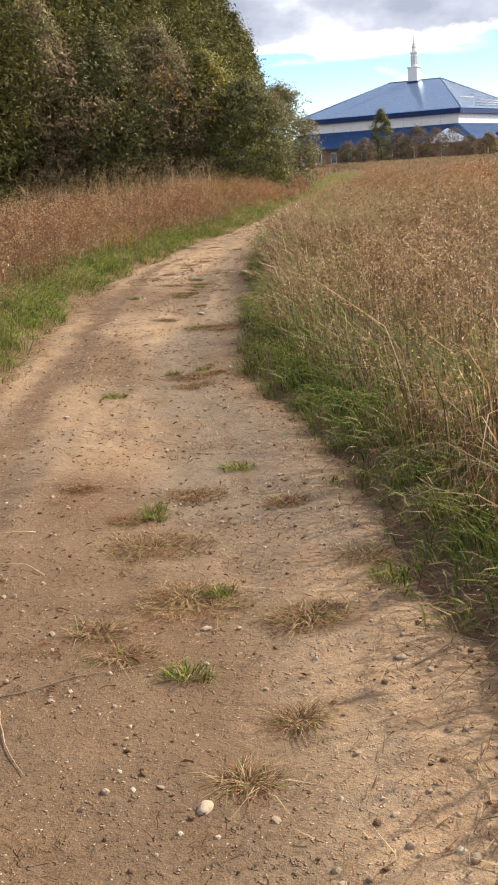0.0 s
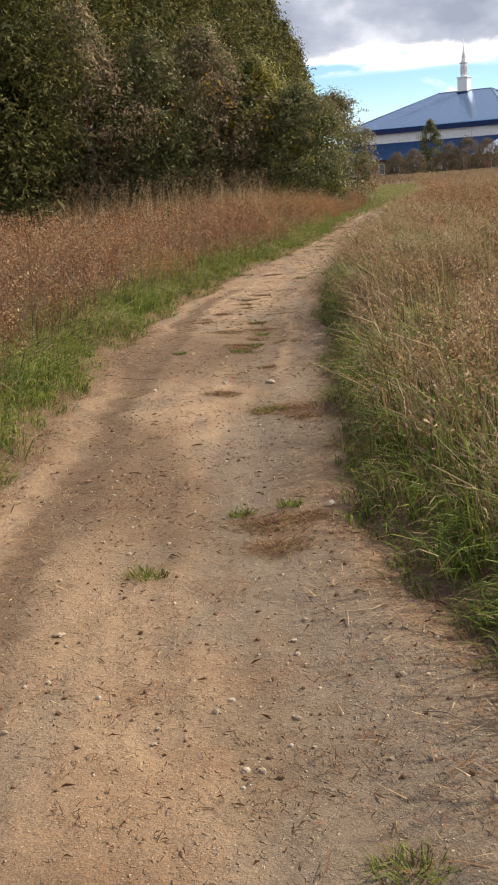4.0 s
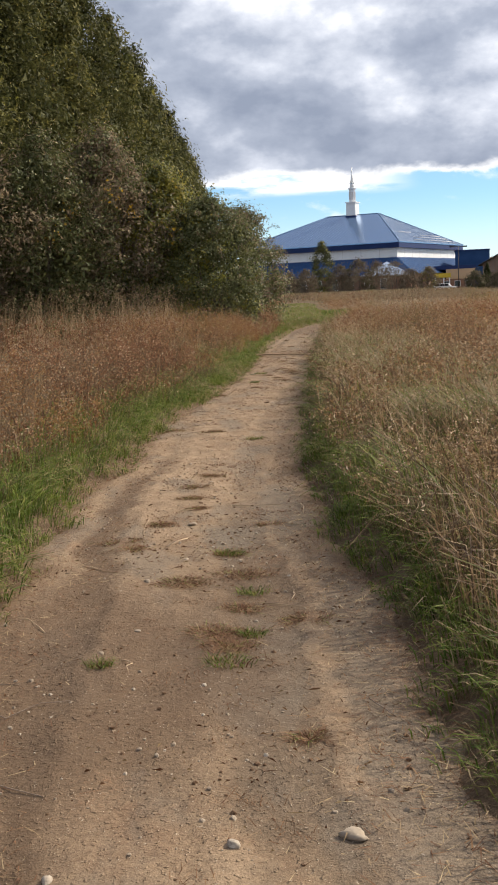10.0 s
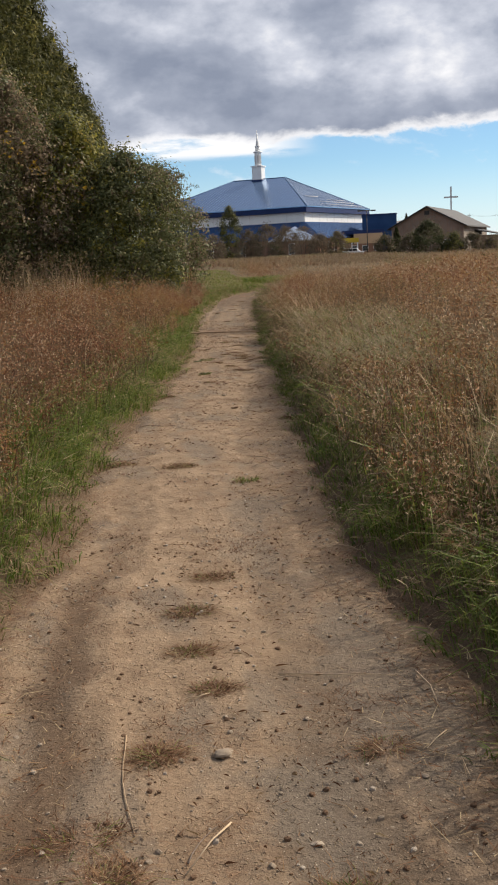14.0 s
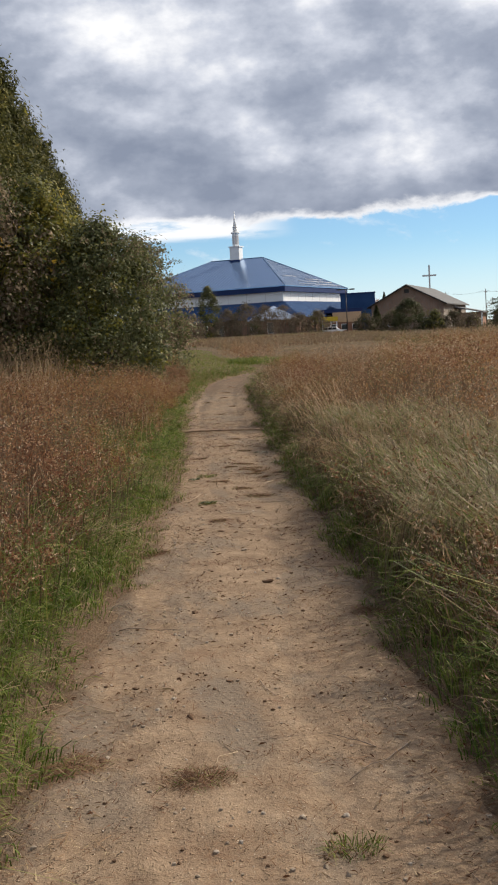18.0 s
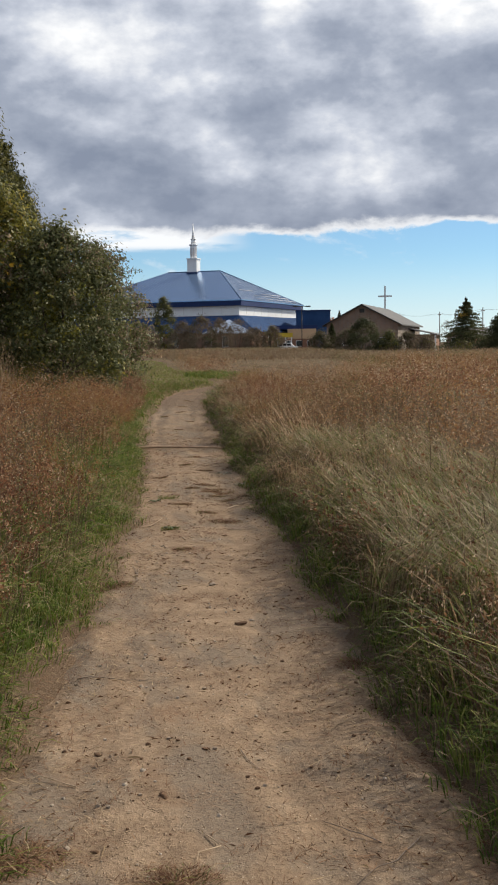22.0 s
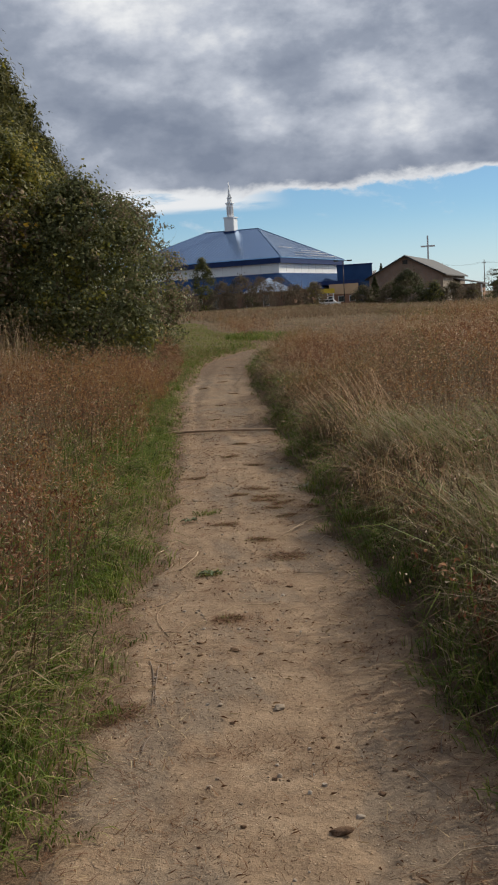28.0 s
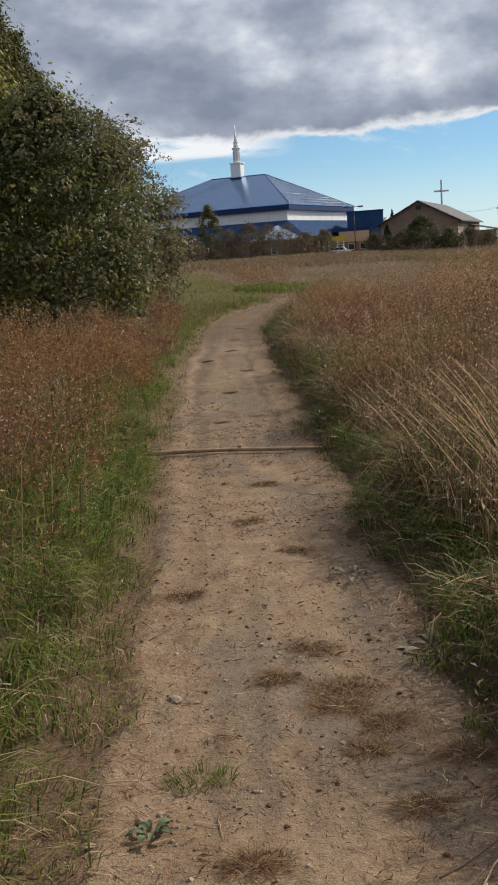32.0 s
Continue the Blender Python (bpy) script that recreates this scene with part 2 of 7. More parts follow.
def soil_material():
    m, nt, b = surface("field_soil_with_thatch", 0.95, 0.1)
    p = place(nt)
    f = fractal(nt, p, 26.0, 7.0, 0.75)
    far = fractal(nt, p, 0.09, 5.0, 0.6)
    thatch = ramp(nt, f, [(0.3, (0.035, 0.024, 0.014)), (0.55, (0.10, 0.068, 0.038)), (0.75, (0.19, 0.135, 0.078))])
    col = mixed(nt, remap(nt, far, 0.3, 0.7, 0.0, 0.5), thatch, (0.150, 0.110, 0.062))
    drift = fractal(nt, p, 0.55, 6.0, 0.65)
    col = mixed(nt, remap(nt, drift, 0.50, 0.62, 0.0, 0.6), col, ramp(nt, f, [(0.35, (0.060, 0.028, 0.014)), (0.7, (0.21, 0.115, 0.058))]))
    col = mixed(nt, remap(nt, drift, 0.46, 0.36, 0.0, 0.6), col, ramp(nt, f, [(0.35, (0.045, 0.042, 0.016)), (0.7, (0.20, 0.165, 0.085))]))
    col = mixed(nt, math_node(nt, "MULTIPLY", attribute(nt, "green"), remap(nt, f, 0.48, 0.62, 0.0, 0.6)), col, (0.060, 0.066, 0.024))
    worn = math_node(nt, "ADD", attribute(nt, "worn"), math_node(nt, "MULTIPLY", math_node(nt, "SUBTRACT", fractal(nt, p, 9.0, 5.0, 0.7), 0.5), 1.6))
    col = mixed(nt, remap(nt, worn, 0.25, 0.75), col, ramp(nt, fractal(nt, p, 120.0, 4.0, 0.7), [(0.3, (0.085, 0.054, 0.034)), (0.7, (0.205, 0.142, 0.092))]))
    link(nt, col, b.inputs["Base Color"])
    bump(nt, b, f, 0.8, 0.05)
    return m


DIRT, SOIL = dirt_material(), soil_material()
# clump-sized tone patches also paint shaded gaps and lit tops into the grass
GRASS = foliage("green_grass_blades", [(0.0, (0.020, 0.037, 0.006)), (0.4, (0.075, 0.115, 0.017)), (0.7, (0.170, 0.207, 0.039)), (0.92, (0.276, 0.267, 0.074)), (1.0, (0.368, 0.331, 0.147))], 0.6, 0.34, 0.45, 8.0, 0.15)
# brighter grass copy: the sunlight on the lane is put into its colour
SUNLIT_LANEGRASS = foliage("sunlit_mown_grass", [(0.0, (0.085, 0.120, 0.026)), (0.5, (0.165, 0.205, 0.044)), (1.0, (0.29, 0.29, 0.085))], 0.5, 0.4, 0.45, 1.6)
STRAW = foliage("dry_straw", [(0.0, (0.12, 0.075, 0.040)), (0.5, (0.26, 0.18, 0.098)), (1.0, (0.45, 0.35, 0.21))], 0.7, 0.2, 0.3, 1.5)
DEADGRASS = foliage("withered_tuft_grass", [(0.0, (0.060, 0.025, 0.012)), (0.55, (0.140, 0.063, 0.030)), (1.0, (0.29, 0.175, 0.092))], 0.8, 0.15, 0.3, 3.0)
PALEGRASS = foliage("grey_green_long_grass", [(0.0, (0.100, 0.088, 0.040)), (0.5, (0.225, 0.182, 0.092)), (1.0, (0.44, 0.36, 0.22))], 0.6, 0.35, 0.4, 5.0, 0.15)
# weed stops: palest tones imitate sunlit flecks, darkest the shade between clumps
WEED = foliage("dry_brown_weed", [(0.0, (0.052, 0.024, 0.012)), (0.45, (0.136, 0.070, 0.035)), (0.7, (0.278, 0.158, 0.083)), (0.88, (0.543, 0.382, 0.233)), (1.0, (0.750, 0.634, 0.453))], 0.7, 0.42, 0.42, 7.0, 0.15)
OLIVEWEED = foliage("olive_green_weed", [(0.0, (0.040, 0.046, 0.015)), (0.5, (0.116, 0.119, 0.042)), (0.85, (0.231, 0.209, 0.094)), (1.0, (0.462, 0.396, 0.231))], 0.7, 0.36, 0.42, 6.0, 0.15)
PALEWEED = foliage("pale_tan_weed", [(0.0, (0.073, 0.044, 0.023)), (0.4, (0.189, 0.120, 0.065)), (0.75, (0.366, 0.250, 0.144)), (1.0, (0.683, 0.537, 0.366))], 0.7, 0.42, 0.42, 6.0, 0.15)
ORANGEWEED = foliage("dry_orange_weed", [(0.0, (0.098, 0.045, 0.017)), (0.5, (0.232, 0.117, 0.044)), (0.85, (0.390, 0.232, 0.104)), (1.0, (0.634, 0.451, 0.256))], 0.7, 0.42, 0.42, 6.0, 0.15)
WEEDRED = foliage("dry_russet_weed", [(0.0, (0.049, 0.019, 0.011)), (0.45, (0.140, 0.058, 0.030)), (0.7, (0.271, 0.127, 0.067)), (0.88, (0.517, 0.323, 0.200)), (1.0, (0.750, 0.595, 0.440))], 0.7, 0.42, 0.42, 7.0, 0.15)
FLUFF = foliage("weed_seed_fluff", [(0.0, (0.230, 0.144, 0.083)), (0.6, (0.391, 0.270, 0.167)), (1.0, (0.690, 0.552, 0.414))], 0.8, 0.4, 0.1, 1.0)
# tree and shrub patches likewise colour in lit and shaded clumps
OLIVE = foliage("dark_olive_leaves", [(0.0, (0.033, 0.040, 0.016)), (0.45, (0.100, 0.110, 0.045)), (0.8, (0.185, 0.188, 0.080)), (1.0, (0.33, 0.28, 0.13))], 0.55, 0.36, 0.45, 2.6, 0.22)
CEDAR = foliage("dark_cedar_sprays", [(0.0, (0.019, 0.023, 0.009)), (0.5, (0.058, 0.062, 0.021)), (1.0, (0.138, 0.126, 0.043))], 0.7, 0.32, 0.5, 2.0, 0.1)
HEDGEGREEN = foliage("deep_olive_hedge_leaves", [(0.0, (0.026, 0.030, 0.010)), (0.45, (0.085, 0.085, 0.028)), (0.8, (0.176, 0.160, 0.049)), (1.0, (0.298, 0.223, 0.074))], 0.65, 0.38, 0.5, 2.0, 0.12)
YELLOWGREEN = foliage("yellowing_leaves", [(0.0, (0.080, 0.092, 0.020)), (0.5, (0.175, 0.170, 0.034)), (0.85, (0.28, 0.24, 0.05)), (1.0, (0.40, 0.29, 0.05))], 0.5, 0.42, 0.4, 0.5)
GREYLEAF = foliage("grey_brown_shrub_leaves", [(0.0, (0.085, 0.063, 0.043)), (0.5, (0.200, 0.149, 0.099)), (0.85, (0.345, 0.262, 0.166)), (1.0, (0.483, 0.359, 0.179))], 0.7, 0.38, 0.4, 2.2, 0.12)
BRUSH = foliage("thin_brown_brushwood_leaves", [(0.0, (0.105, 0.080, 0.058)), (0.5, (0.155, 0.121, 0.088)), (1.0, (0.22, 0.178, 0.125))], 0.85, 0.35, 0.5, 0.5, 0.1)
FARGREEN = foliage("dull_green_far_leaves", [(0.0, (0.040, 0.046, 0.022)), (0.5, (0.070, 0.076, 0.034)), (1.0, (0.120, 0.115, 0.050))], 0.75, 0.3, 0.6, 0.4, 0.15)
FARWEED = foliage("hazy_dry_field_weed", [(0.0, (0.085, 0.058, 0.036)), (0.5, (0.175, 0.125, 0.080)), (0.85, (0.28, 0.21, 0.14)), (1.0, (0.42, 0.34, 0.25))], 0.7, 0.28, 0.35, 0.12)
GOLD = foliage("golden_vine_leaves", [(0.0, (0.28, 0.17, 0.02)), (1.0, (0.52, 0.33, 0.04))], 0.5, 0.3, 0.2, 1.0)
RUST = foliage("orange_autumn_leaves", [(0.0, (0.20, 0.055, 0.015)), (1.0, (0.45, 0.16, 0.03))], 0.6, 0.25, 0.2, 1.0)
BARK = plain("grey_brown_bark", (0.105, 0.082, 0.064), 0.9, 0.15, vary=0.45, scale=6.0, grain=0.6)
STEMS = foliage("dark_dry_stems", [(0.0, (0.050, 0.030, 0.018)), (0.7, (0.120, 0.078, 0.046)), (1.0, (0.24, 0.17, 0.10))], 0.75, 0.1, 0.3, 1.0)
TWIG = plain("bare_twigs", (0.20, 0.155, 0.125), 0.85, 0.2, vary=0.4, scale=5.0)
STICKWOOD = plain("weathered_stick_bark", (0.36, 0.245, 0.16), 0.8, 0.2, vary=0.45, scale=14.0, grain=0.6)
BAREWOOD = plain("pale_peeled_wood", (0.33, 0.235, 0.15), 0.7, 0.25, vary=0.25, scale=20.0, grain=0.3)


def stone_material():
    m, nt, b = surface("field_stone", 0.85, 0.3)
    p = place(nt)
    r = nt.nodes.new("ShaderNodeObjectInfo").outputs["Random"]
    tone = math_node(nt, "ADD", math_node(nt, "MULTIPLY", math_node(nt, "FRACT", math_node(nt, "ADD", island(nt), r)), 0.6), math_node(nt, "MULTIPLY", fractal(nt, p, 60.0, 5.0), 0.4))
    link(nt, ramp(nt, tone, [(0.1, (0.19, 0.145, 0.105)), (0.5, (0.26, 0.205, 0.152)), (0.8, (0.34, 0.29, 0.235)), (1.0, (0.52, 0.47, 0.41))]), b.inputs["Base Color"])
    bump(nt, b, fractal(nt, p, 150.0, 4.0), 0.4, 0.003)
    return m


STONE = stone_material()


def roof_metal(name, colour, rough=0.28):
    m, nt, b = surface(name, rough, 0.5, 0.92)
    p = place(nt)
    f = math_node(nt, "ADD", math_node(nt, "MULTIPLY", fractal(nt, p, 0.25, 5.0), 0.6), math_node(nt, "MULTIPLY", fractal(nt, p, 3.0, 4.0), 0.4))
    link(nt, ramp(nt, f, [(0.3, tuple(c * 0.92 for c in colour)), (0.7, tuple(c * 1.08 for c in colour))]), b.inputs["Base Color"])
    link(nt, remap(nt, f, 0.3, 0.7, rough - 0.02, rough + 0.03), b.inputs["Roughness"])
    return m


BLUEROOF = roof_metal("blue_standing_seam_steel", (0.16, 0.275, 0.47), 0.2)
PALEROOF = roof_metal("pale_blue_porch_steel", (0.36, 0.43, 0.54), 0.3)
SEAM = plain("folded_roof_seam", (0.085, 0.15, 0.27), 0.75, 0.1, vary=0.1, scale=0.5)
NAVY = plain("navy_painted_metal", (0.018, 0.036, 0.115), 0.7, 0.15, vary=0.2, scale=0.6)
BLUEWALL = plain("blue_painted_panel", (0.026, 0.062, 0.150), 0.85, 0.06, vary=0.2, scale=0.6)
WHITEWALL = plain("white_painted_panel", (0.74, 0.75, 0.76), 0.55, 0.3, vary=0.06, scale=0.8)
BEIGE = plain("tan_stucco", (0.50, 0.36, 0.23), 0.85, 0.2, vary=0.1, scale=0.8)
YELLOW = plain("yellow_painted_metal", (0.55, 0.40, 0.03), 0.5, 0.4, vary=0.1, scale=1.0)
GREYROOF = plain("grey_asphalt_shingle", (0.14, 0.138, 0.14), 0.9, 0.1, vary=0.2, scale=1.5, grain=0.4)
DARKMETAL = plain("dark_painted_steel", (0.03, 0.028, 0.028), 0.5, 0.4, vary=0.2, scale=2.0)
CROSSPAINT = plain("pale_grey_painted_steel", (0.52, 0.50, 0.50), 0.5, 0.4, vary=0.08, scale=2.0)
CARPAINT = plain("white_car_paint", (0.78, 0.79, 0.80), 0.25, 0.6, vary=0.03, scale=1.0)
RUBBER = plain("black_rubber", (0.02, 0.02, 0.02), 0.8, 0.2, vary=0.2, scale=5.0)
POLEWOOD = plain("grey_utility_pole_wood", (0.16, 0.13, 0.11), 0.9, 0.15, vary=0.3, scale=2.0)
LAMPLENS = plain("frosted_lamp_lens", (0.6, 0.6, 0.58), 0.3, 0.5, vary=0.05)


def brick_material():
    m, nt, b = surface("brown_brick", 0.9, 0.2)
    n = node(nt, "ShaderNodeTexBrick", Scale=1.0)
    for key, v in (("Color1", (0.30, 0.165, 0.112, 1)), ("Color2", (0.235, 0.128, 0.088, 1)), ("Mortar", (0.24, 0.20, 0.17, 1))):
        n.inputs[key].default_value = v
    n.inputs["Brick Width"].default_value, n.inputs["Row Height"].default_value, n.inputs["Mortar Size"].default_value = 0.22, 0.075, 0.008
    tc = nt.nodes.new("ShaderNodeTexCoord")
    link(nt, tc.outputs["Object"], n.inputs["Vector"])
    col = mixed(nt, 1.0, n.outputs["Color"], ramp(nt, fractal(nt, place(nt), 0.5, 5.0), [(0.3, (0.8, 0.8, 0.8)), (0.7, (1.15, 1.15, 1.15))]), "MULTIPLY")
    link(nt, col, b.inputs["Base Color"])
    return m


BRICK = brick_material()


def glass_material():
    m, nt, b = surface("dark_window_glass", 0.05, 0.6)
    b.inputs["Base Color"].default_value = (0.02, 0.025, 0.03, 1)
    return m


GLASS = glass_material()
# ---- mesh helpers ----
RNG = np.random.default_rng(7)


def lattice(ix, iy, seed):
    h = (ix.astype(np.int64) * 374761393 + iy.astype(np.int64) * 668265263 + seed * 1442695041) & 0x7FFFFFFF
    h = ((h ^ (h >> 13)) * 1274126177) & 0x7FFFFFFF
    return ((h ^ (h >> 16)) & 0xFFFF) / 65535.0


def value_noise(x, y, seed=0):
    x, y = np.asarray(x, float), np.asarray(y, float)
    ix, iy = np.floor(x), np.floor(y)
    fx, fy = x - ix, y - iy
    fx, fy = fx * fx * (3 - 2 * fx), fy * fy * (3 - 2 * fy)
    a, b = lattice(ix, iy, seed), lattice(ix + 1, iy, seed)
    c, d = lattice(ix, iy + 1, seed), lattice(ix + 1, iy + 1, seed)
    return (a + (b - a) * fx) * (1 - fy) + (c + (d - c) * fx) * fy


def fbm(x, y, octaves=4, seed=0):
    x, y = np.asarray(x, float), np.asarray(y, float)
    total, amp, norm = 0.0, 1.0, 0.0
    for i in range(octaves):
        total = total + amp * value_noise(x * 2 ** i, y * 2 ** i, seed + 17 * i)
        norm += amp
        amp *= 0.5
    return total / norm


def fill_mesh(name, verts, faces, mats, face_mats=None, smooth=False, attrs=None):
    """A mesh from arrays: faces is (n, 3) or (n, 4)."""
    me = bpy.data.meshes.new(name)
    verts, faces = np.asarray(verts, np.float32).reshape(-1, 3), np.asarray(faces, np.int32)
    n, k = faces.shape
    me.vertices.add(len(verts))
    me.vertices.foreach_set("co", verts.ravel())
    me.loops.add(n * k)
    me.loops.foreach_set("vertex_index", faces.ravel())
    me.polygons.add(n)
    me.polygons.foreach_set("loop_start", np.arange(0, n * k, k, dtype=np.int32))
    for m in mats:
        me.materials.append(m)
    if face_mats is not None:
        me.polygons.foreach_set("material_index", np.asarray(face_mats, np.int32))
    me.polygons.foreach_set("use_smooth", np.full(n, smooth))
    for key, values in (attrs or {}).items():
        me.attributes.new(key, "FLOAT", "POINT").data.foreach_set("value", np.asarray(values, np.float32).ravel())
    me.update(calc_edges=True)
    return me


class Soup:
    """Many small loose triangles that become one mesh."""

    def __init__(self):
        self.v, self.f, self.m, self.n = [], [], [], 0

    def add(self, verts, tris, mat=0):
        """verts (n, k, 3) and tris (j, 3), the same for each of the n pieces."""
        n, k = verts.shape[:2]
        tris = np.asarray(tris)
        f = (np.arange(n)[:, None, None] * k + tris[None]).reshape(-1, 3) + self.n
        self.v.append(verts.reshape(-1, 3))
        self.f.append(f)
        self.m.append(np.full(len(f), mat))
        self.n += n * k

    def mesh(self, name, mats, smooth=False):
        return fill_mesh(name, np.concatenate(self.v), np.concatenate(self.f), mats, np.concatenate(self.m), smooth)


def part(name, bm, material, parent, label=""):
    """Links a bmesh as one mesh object under a thing or a part."""
    me = bpy.data.meshes.new(name)
    bm.to_mesh(me)
    bm.free()
    me.materials.append(material)
    return mesh_part(name, me, parent, label)


def mesh_part(name, me, parent, label=""):
    ob = new(name, me)
    ob.parent = parent
    if label:
        tagged(ob, label)
    return ob


def thing(name, m, label, category, group="", kind=""):
    ob = new(name)
    ob.empty_display_size = 0.2
    ob.matrix_world = m
    return tagged(ob, label, category, group, kind)


def box(x0, x1, y0, y1, z0, z1, bm=None, bevel=0.0):
    own = bmesh.new()
    bmesh.ops.create_cube(own, size=1.0)
    for v in own.verts:
        v.co = Vector((x0 + (v.co.x + 0.5) * (x1 - x0), y0 + (v.co.y + 0.5) * (y1 - y0), z0 + (v.co.z + 0.5) * (z1 - z0)))
    if bevel:
        bmesh.ops.bevel(own, geom=list(own.edges), offset=bevel, segments=2, affect="EDGES")
    if bm is None:
        return own
    me = bpy.data.meshes.new("tmp")
    own.to_mesh(me)
    own.free()
    bm.from_mesh(me)
    bpy.data.meshes.remove(me)
    return bm


def poly(bm, pts):
    return bm.faces.new([bm.verts.new(p) for p in pts])


def tube(points, radii, sides=7, bm=None):
    """A tapered, bent round bar through the points."""
    bm = bm or bmesh.new()
    rings = []
    pts = [Vector(p) for p in points]
    for i, p in enumerate(pts):
        d = (pts[min(i + 1, len(pts) - 1)] - pts[max(i - 1, 0)]).normalized()
        a = d.orthogonal().normalized() if i == 0 else (rings_axis - d * rings_axis.dot(d)).normalized()
        rings_axis = a
        b = d.cross(a)
        rings.append([bm.verts.new(p + (a * math.cos(2 * math.pi * j / sides) + b * math.sin(2 * math.pi * j / sides)) * radii[i]) for j in range(sides)])
    for r, s in zip(rings, rings[1:]):
        for j in range(sides):
            bm.faces.new((r[j], r[(j + 1) % sides], s[(j + 1) % sides], s[j])).smooth = True
    bm.faces.new(rings[0][::-1])
    bm.faces.new(rings[-1])
    return bm


def blades(base, height, width, heading, lean, droop=0.5):
    """Bent grass blades: (n, 5, 3) corners."""
    n = len(base)
    d = np.stack([np.cos(heading), np.sin(heading), np.zeros(n)], 1)
    turn = RNG.uniform(0, np.pi, n)
    side = np.stack([np.cos(turn), np.sin(turn), np.zeros(n)], 1) * (width / 2)[:, None]
    up = np.array([0, 0, 1.0])
    mid = base + d * (lean * height * 0.35)[:, None] + up * (height * 0.6)[:, None]
    tip = base + d * (lean * height)[:, None] + up * (height * (1 - droop * lean * 0.5))[:, None]
    return np.stack([base - side, base + side, mid + side * 0.8, mid - side * 0.8, tip], 1)


BLADE = [(0, 1, 2), (0, 2, 3), (3, 2, 4)]


def leaves(centre, size, flat=0.0, slim=0.55):
    """Folded diamond leaves at random turns: (n, 4, 3) corners."""
    n = len(centre)
    a = RNG.normal(size=(n, 3))
    a[:, 2] -= flat
    a /= np.linalg.norm(a, axis=1)[:, None]
    r = RNG.normal(size=(n, 3))
    b = np.cross(a, r)
    b /= np.linalg.norm(b, axis=1)[:, None]
    c = np.cross(a, b)
    s = np.asarray(size)[:, None]
    return np.stack([centre - a * s * 0.5, centre + b * s * slim * 0.5 + c * s * 0.12, centre + a * s * 0.5, centre - b * s * slim * 0.5 + c * s * 0.12], 1)


LEAF = [(0, 1, 2), (0, 2, 3)]


def arched(base, height, reach, width, heading, sink):
    """Soft grass blades that rise, bend over and hang: (n, 7, 3) corners. sink: how far the tip falls back, as a share of the height."""
    n = len(base)
    d = np.stack([np.cos(heading), np.sin(heading), np.zeros(n)], 1)
    turn = heading + np.pi / 2 + RNG.normal(0, 0.6, n)
    side = np.stack([np.cos(turn), np.sin(turn), RNG.normal(0, 0.25, n)], 1) * (width / 2)[:, None]
    sway = np.stack([-np.sin(heading), np.cos(heading), np.zeros(n)], 1) * (RNG.normal(0, 0.22, n) * reach)[:, None]
    out = []
    for t, w in ((0.0, 0.8), (0.42, 1.0), (0.75, 0.8), (1.0, 0.0)):
        rise = t * (2 - t) - sink * t ** 3
        p = base + d * (reach * t ** 1.7)[:, None] + sway * t * t
        p[:, 2] += height * rise
        out += [p - side * w, p + side * w] if w else [p]
    return np.stack(out, 1)


ARCH = [(0, 1, 3), (0, 3, 2), (2, 3, 5), (2, 5, 4), (4, 5, 6)]


def facing_leaves(centre, normal, size, slim=0.6):
    """Folded diamond leaves that lie square to the given normals: (n, 4, 3) corners."""
    c = normal / (np.linalg.norm(normal, axis=1)[:, None] + 1e-6)
    a = np.cross(c, RNG.normal(size=c.shape))
    a /= np.linalg.norm(a, axis=1)[:, None] + 1e-6
    b = np.cross(c, a)
    s = np.asarray(size)[:, None]
    return np.stack([centre - a * s * 0.5, centre + b * s * slim * 0.5 - c * s * 0.1, centre + a * s * 0.5, centre - b * s * slim * 0.5 - c * s * 0.1], 1)

# ---- the plan: the path's two edges, by the way ahead (y) ----
EDGE_Y = [-8, 2.4, 5, 7, 9.5, 12, 13.7, 15.7, 17, 19, 21.2, 23.2, 26, 28, 30, 32.4, 34.5, 38.4, 41, 43.5, 46.5, 50, 54, 58, 64]
EDGE_L = [-1.3, -1.45, -1.55, -1.6, -1.69, -1.67, -1.57, -1.42, -1.17, -0.9, -0.46, -0.06, 0.39, 0.74, 0.98, 1.31, 1.62, 2.2, 2.74, 3.15, 3.7, 4.6, 6.1, 8.6, 14.0]
EDGE_R = [0.7, 0.57, 0.36, 0.03, 0.03, 0.1, 0.1, 0.25, 0.37, 0.62, 0.94, 1.25, 1.6, 1.9, 2.2, 2.54, 2.93, 3.45, 3.95, 4.4, 5.05, 6.05, 7.5, 9.8, 15.0]


def edge_left(y):
    return np.interp(y, EDGE_Y, EDGE_L) + (fbm(np.asarray(y) * 1.3, 0.5, 3, 5) - 0.5) * 0.22 + (fbm(np.asarray(y) * 5.1, 2.5, 2, 7) - 0.5) * 0.16


def edge_right(y):
    return np.interp(y, EDGE_Y, EDGE_R) + (fbm(np.asarray(y) * 1.3, 9.5, 3, 6) - 0.5) * 0.22 + (fbm(np.asarray(y) * 5.1, 7.5, 2, 8) - 0.5) * 0.16


def beyond(x, y):
    """How far outside the trodden path a point lies (negative on it)."""
    return np.maximum(edge_left(y) - x, x - edge_right(y))


def lane_gap(x, y):
    """How far outside the grassy lane that leaves the path a point lies."""
    mid = 4.5 + (y - 48) * 0.105 + 0.25 * np.sin(y * 0.2)
    return np.where((y > 45) & (y < 118), np.abs(x - mid) - np.interp(y, [45, 49, 56, 70, 118], [0.3, 1.5, 1.5, 1.3, 1.2]), 9.0)


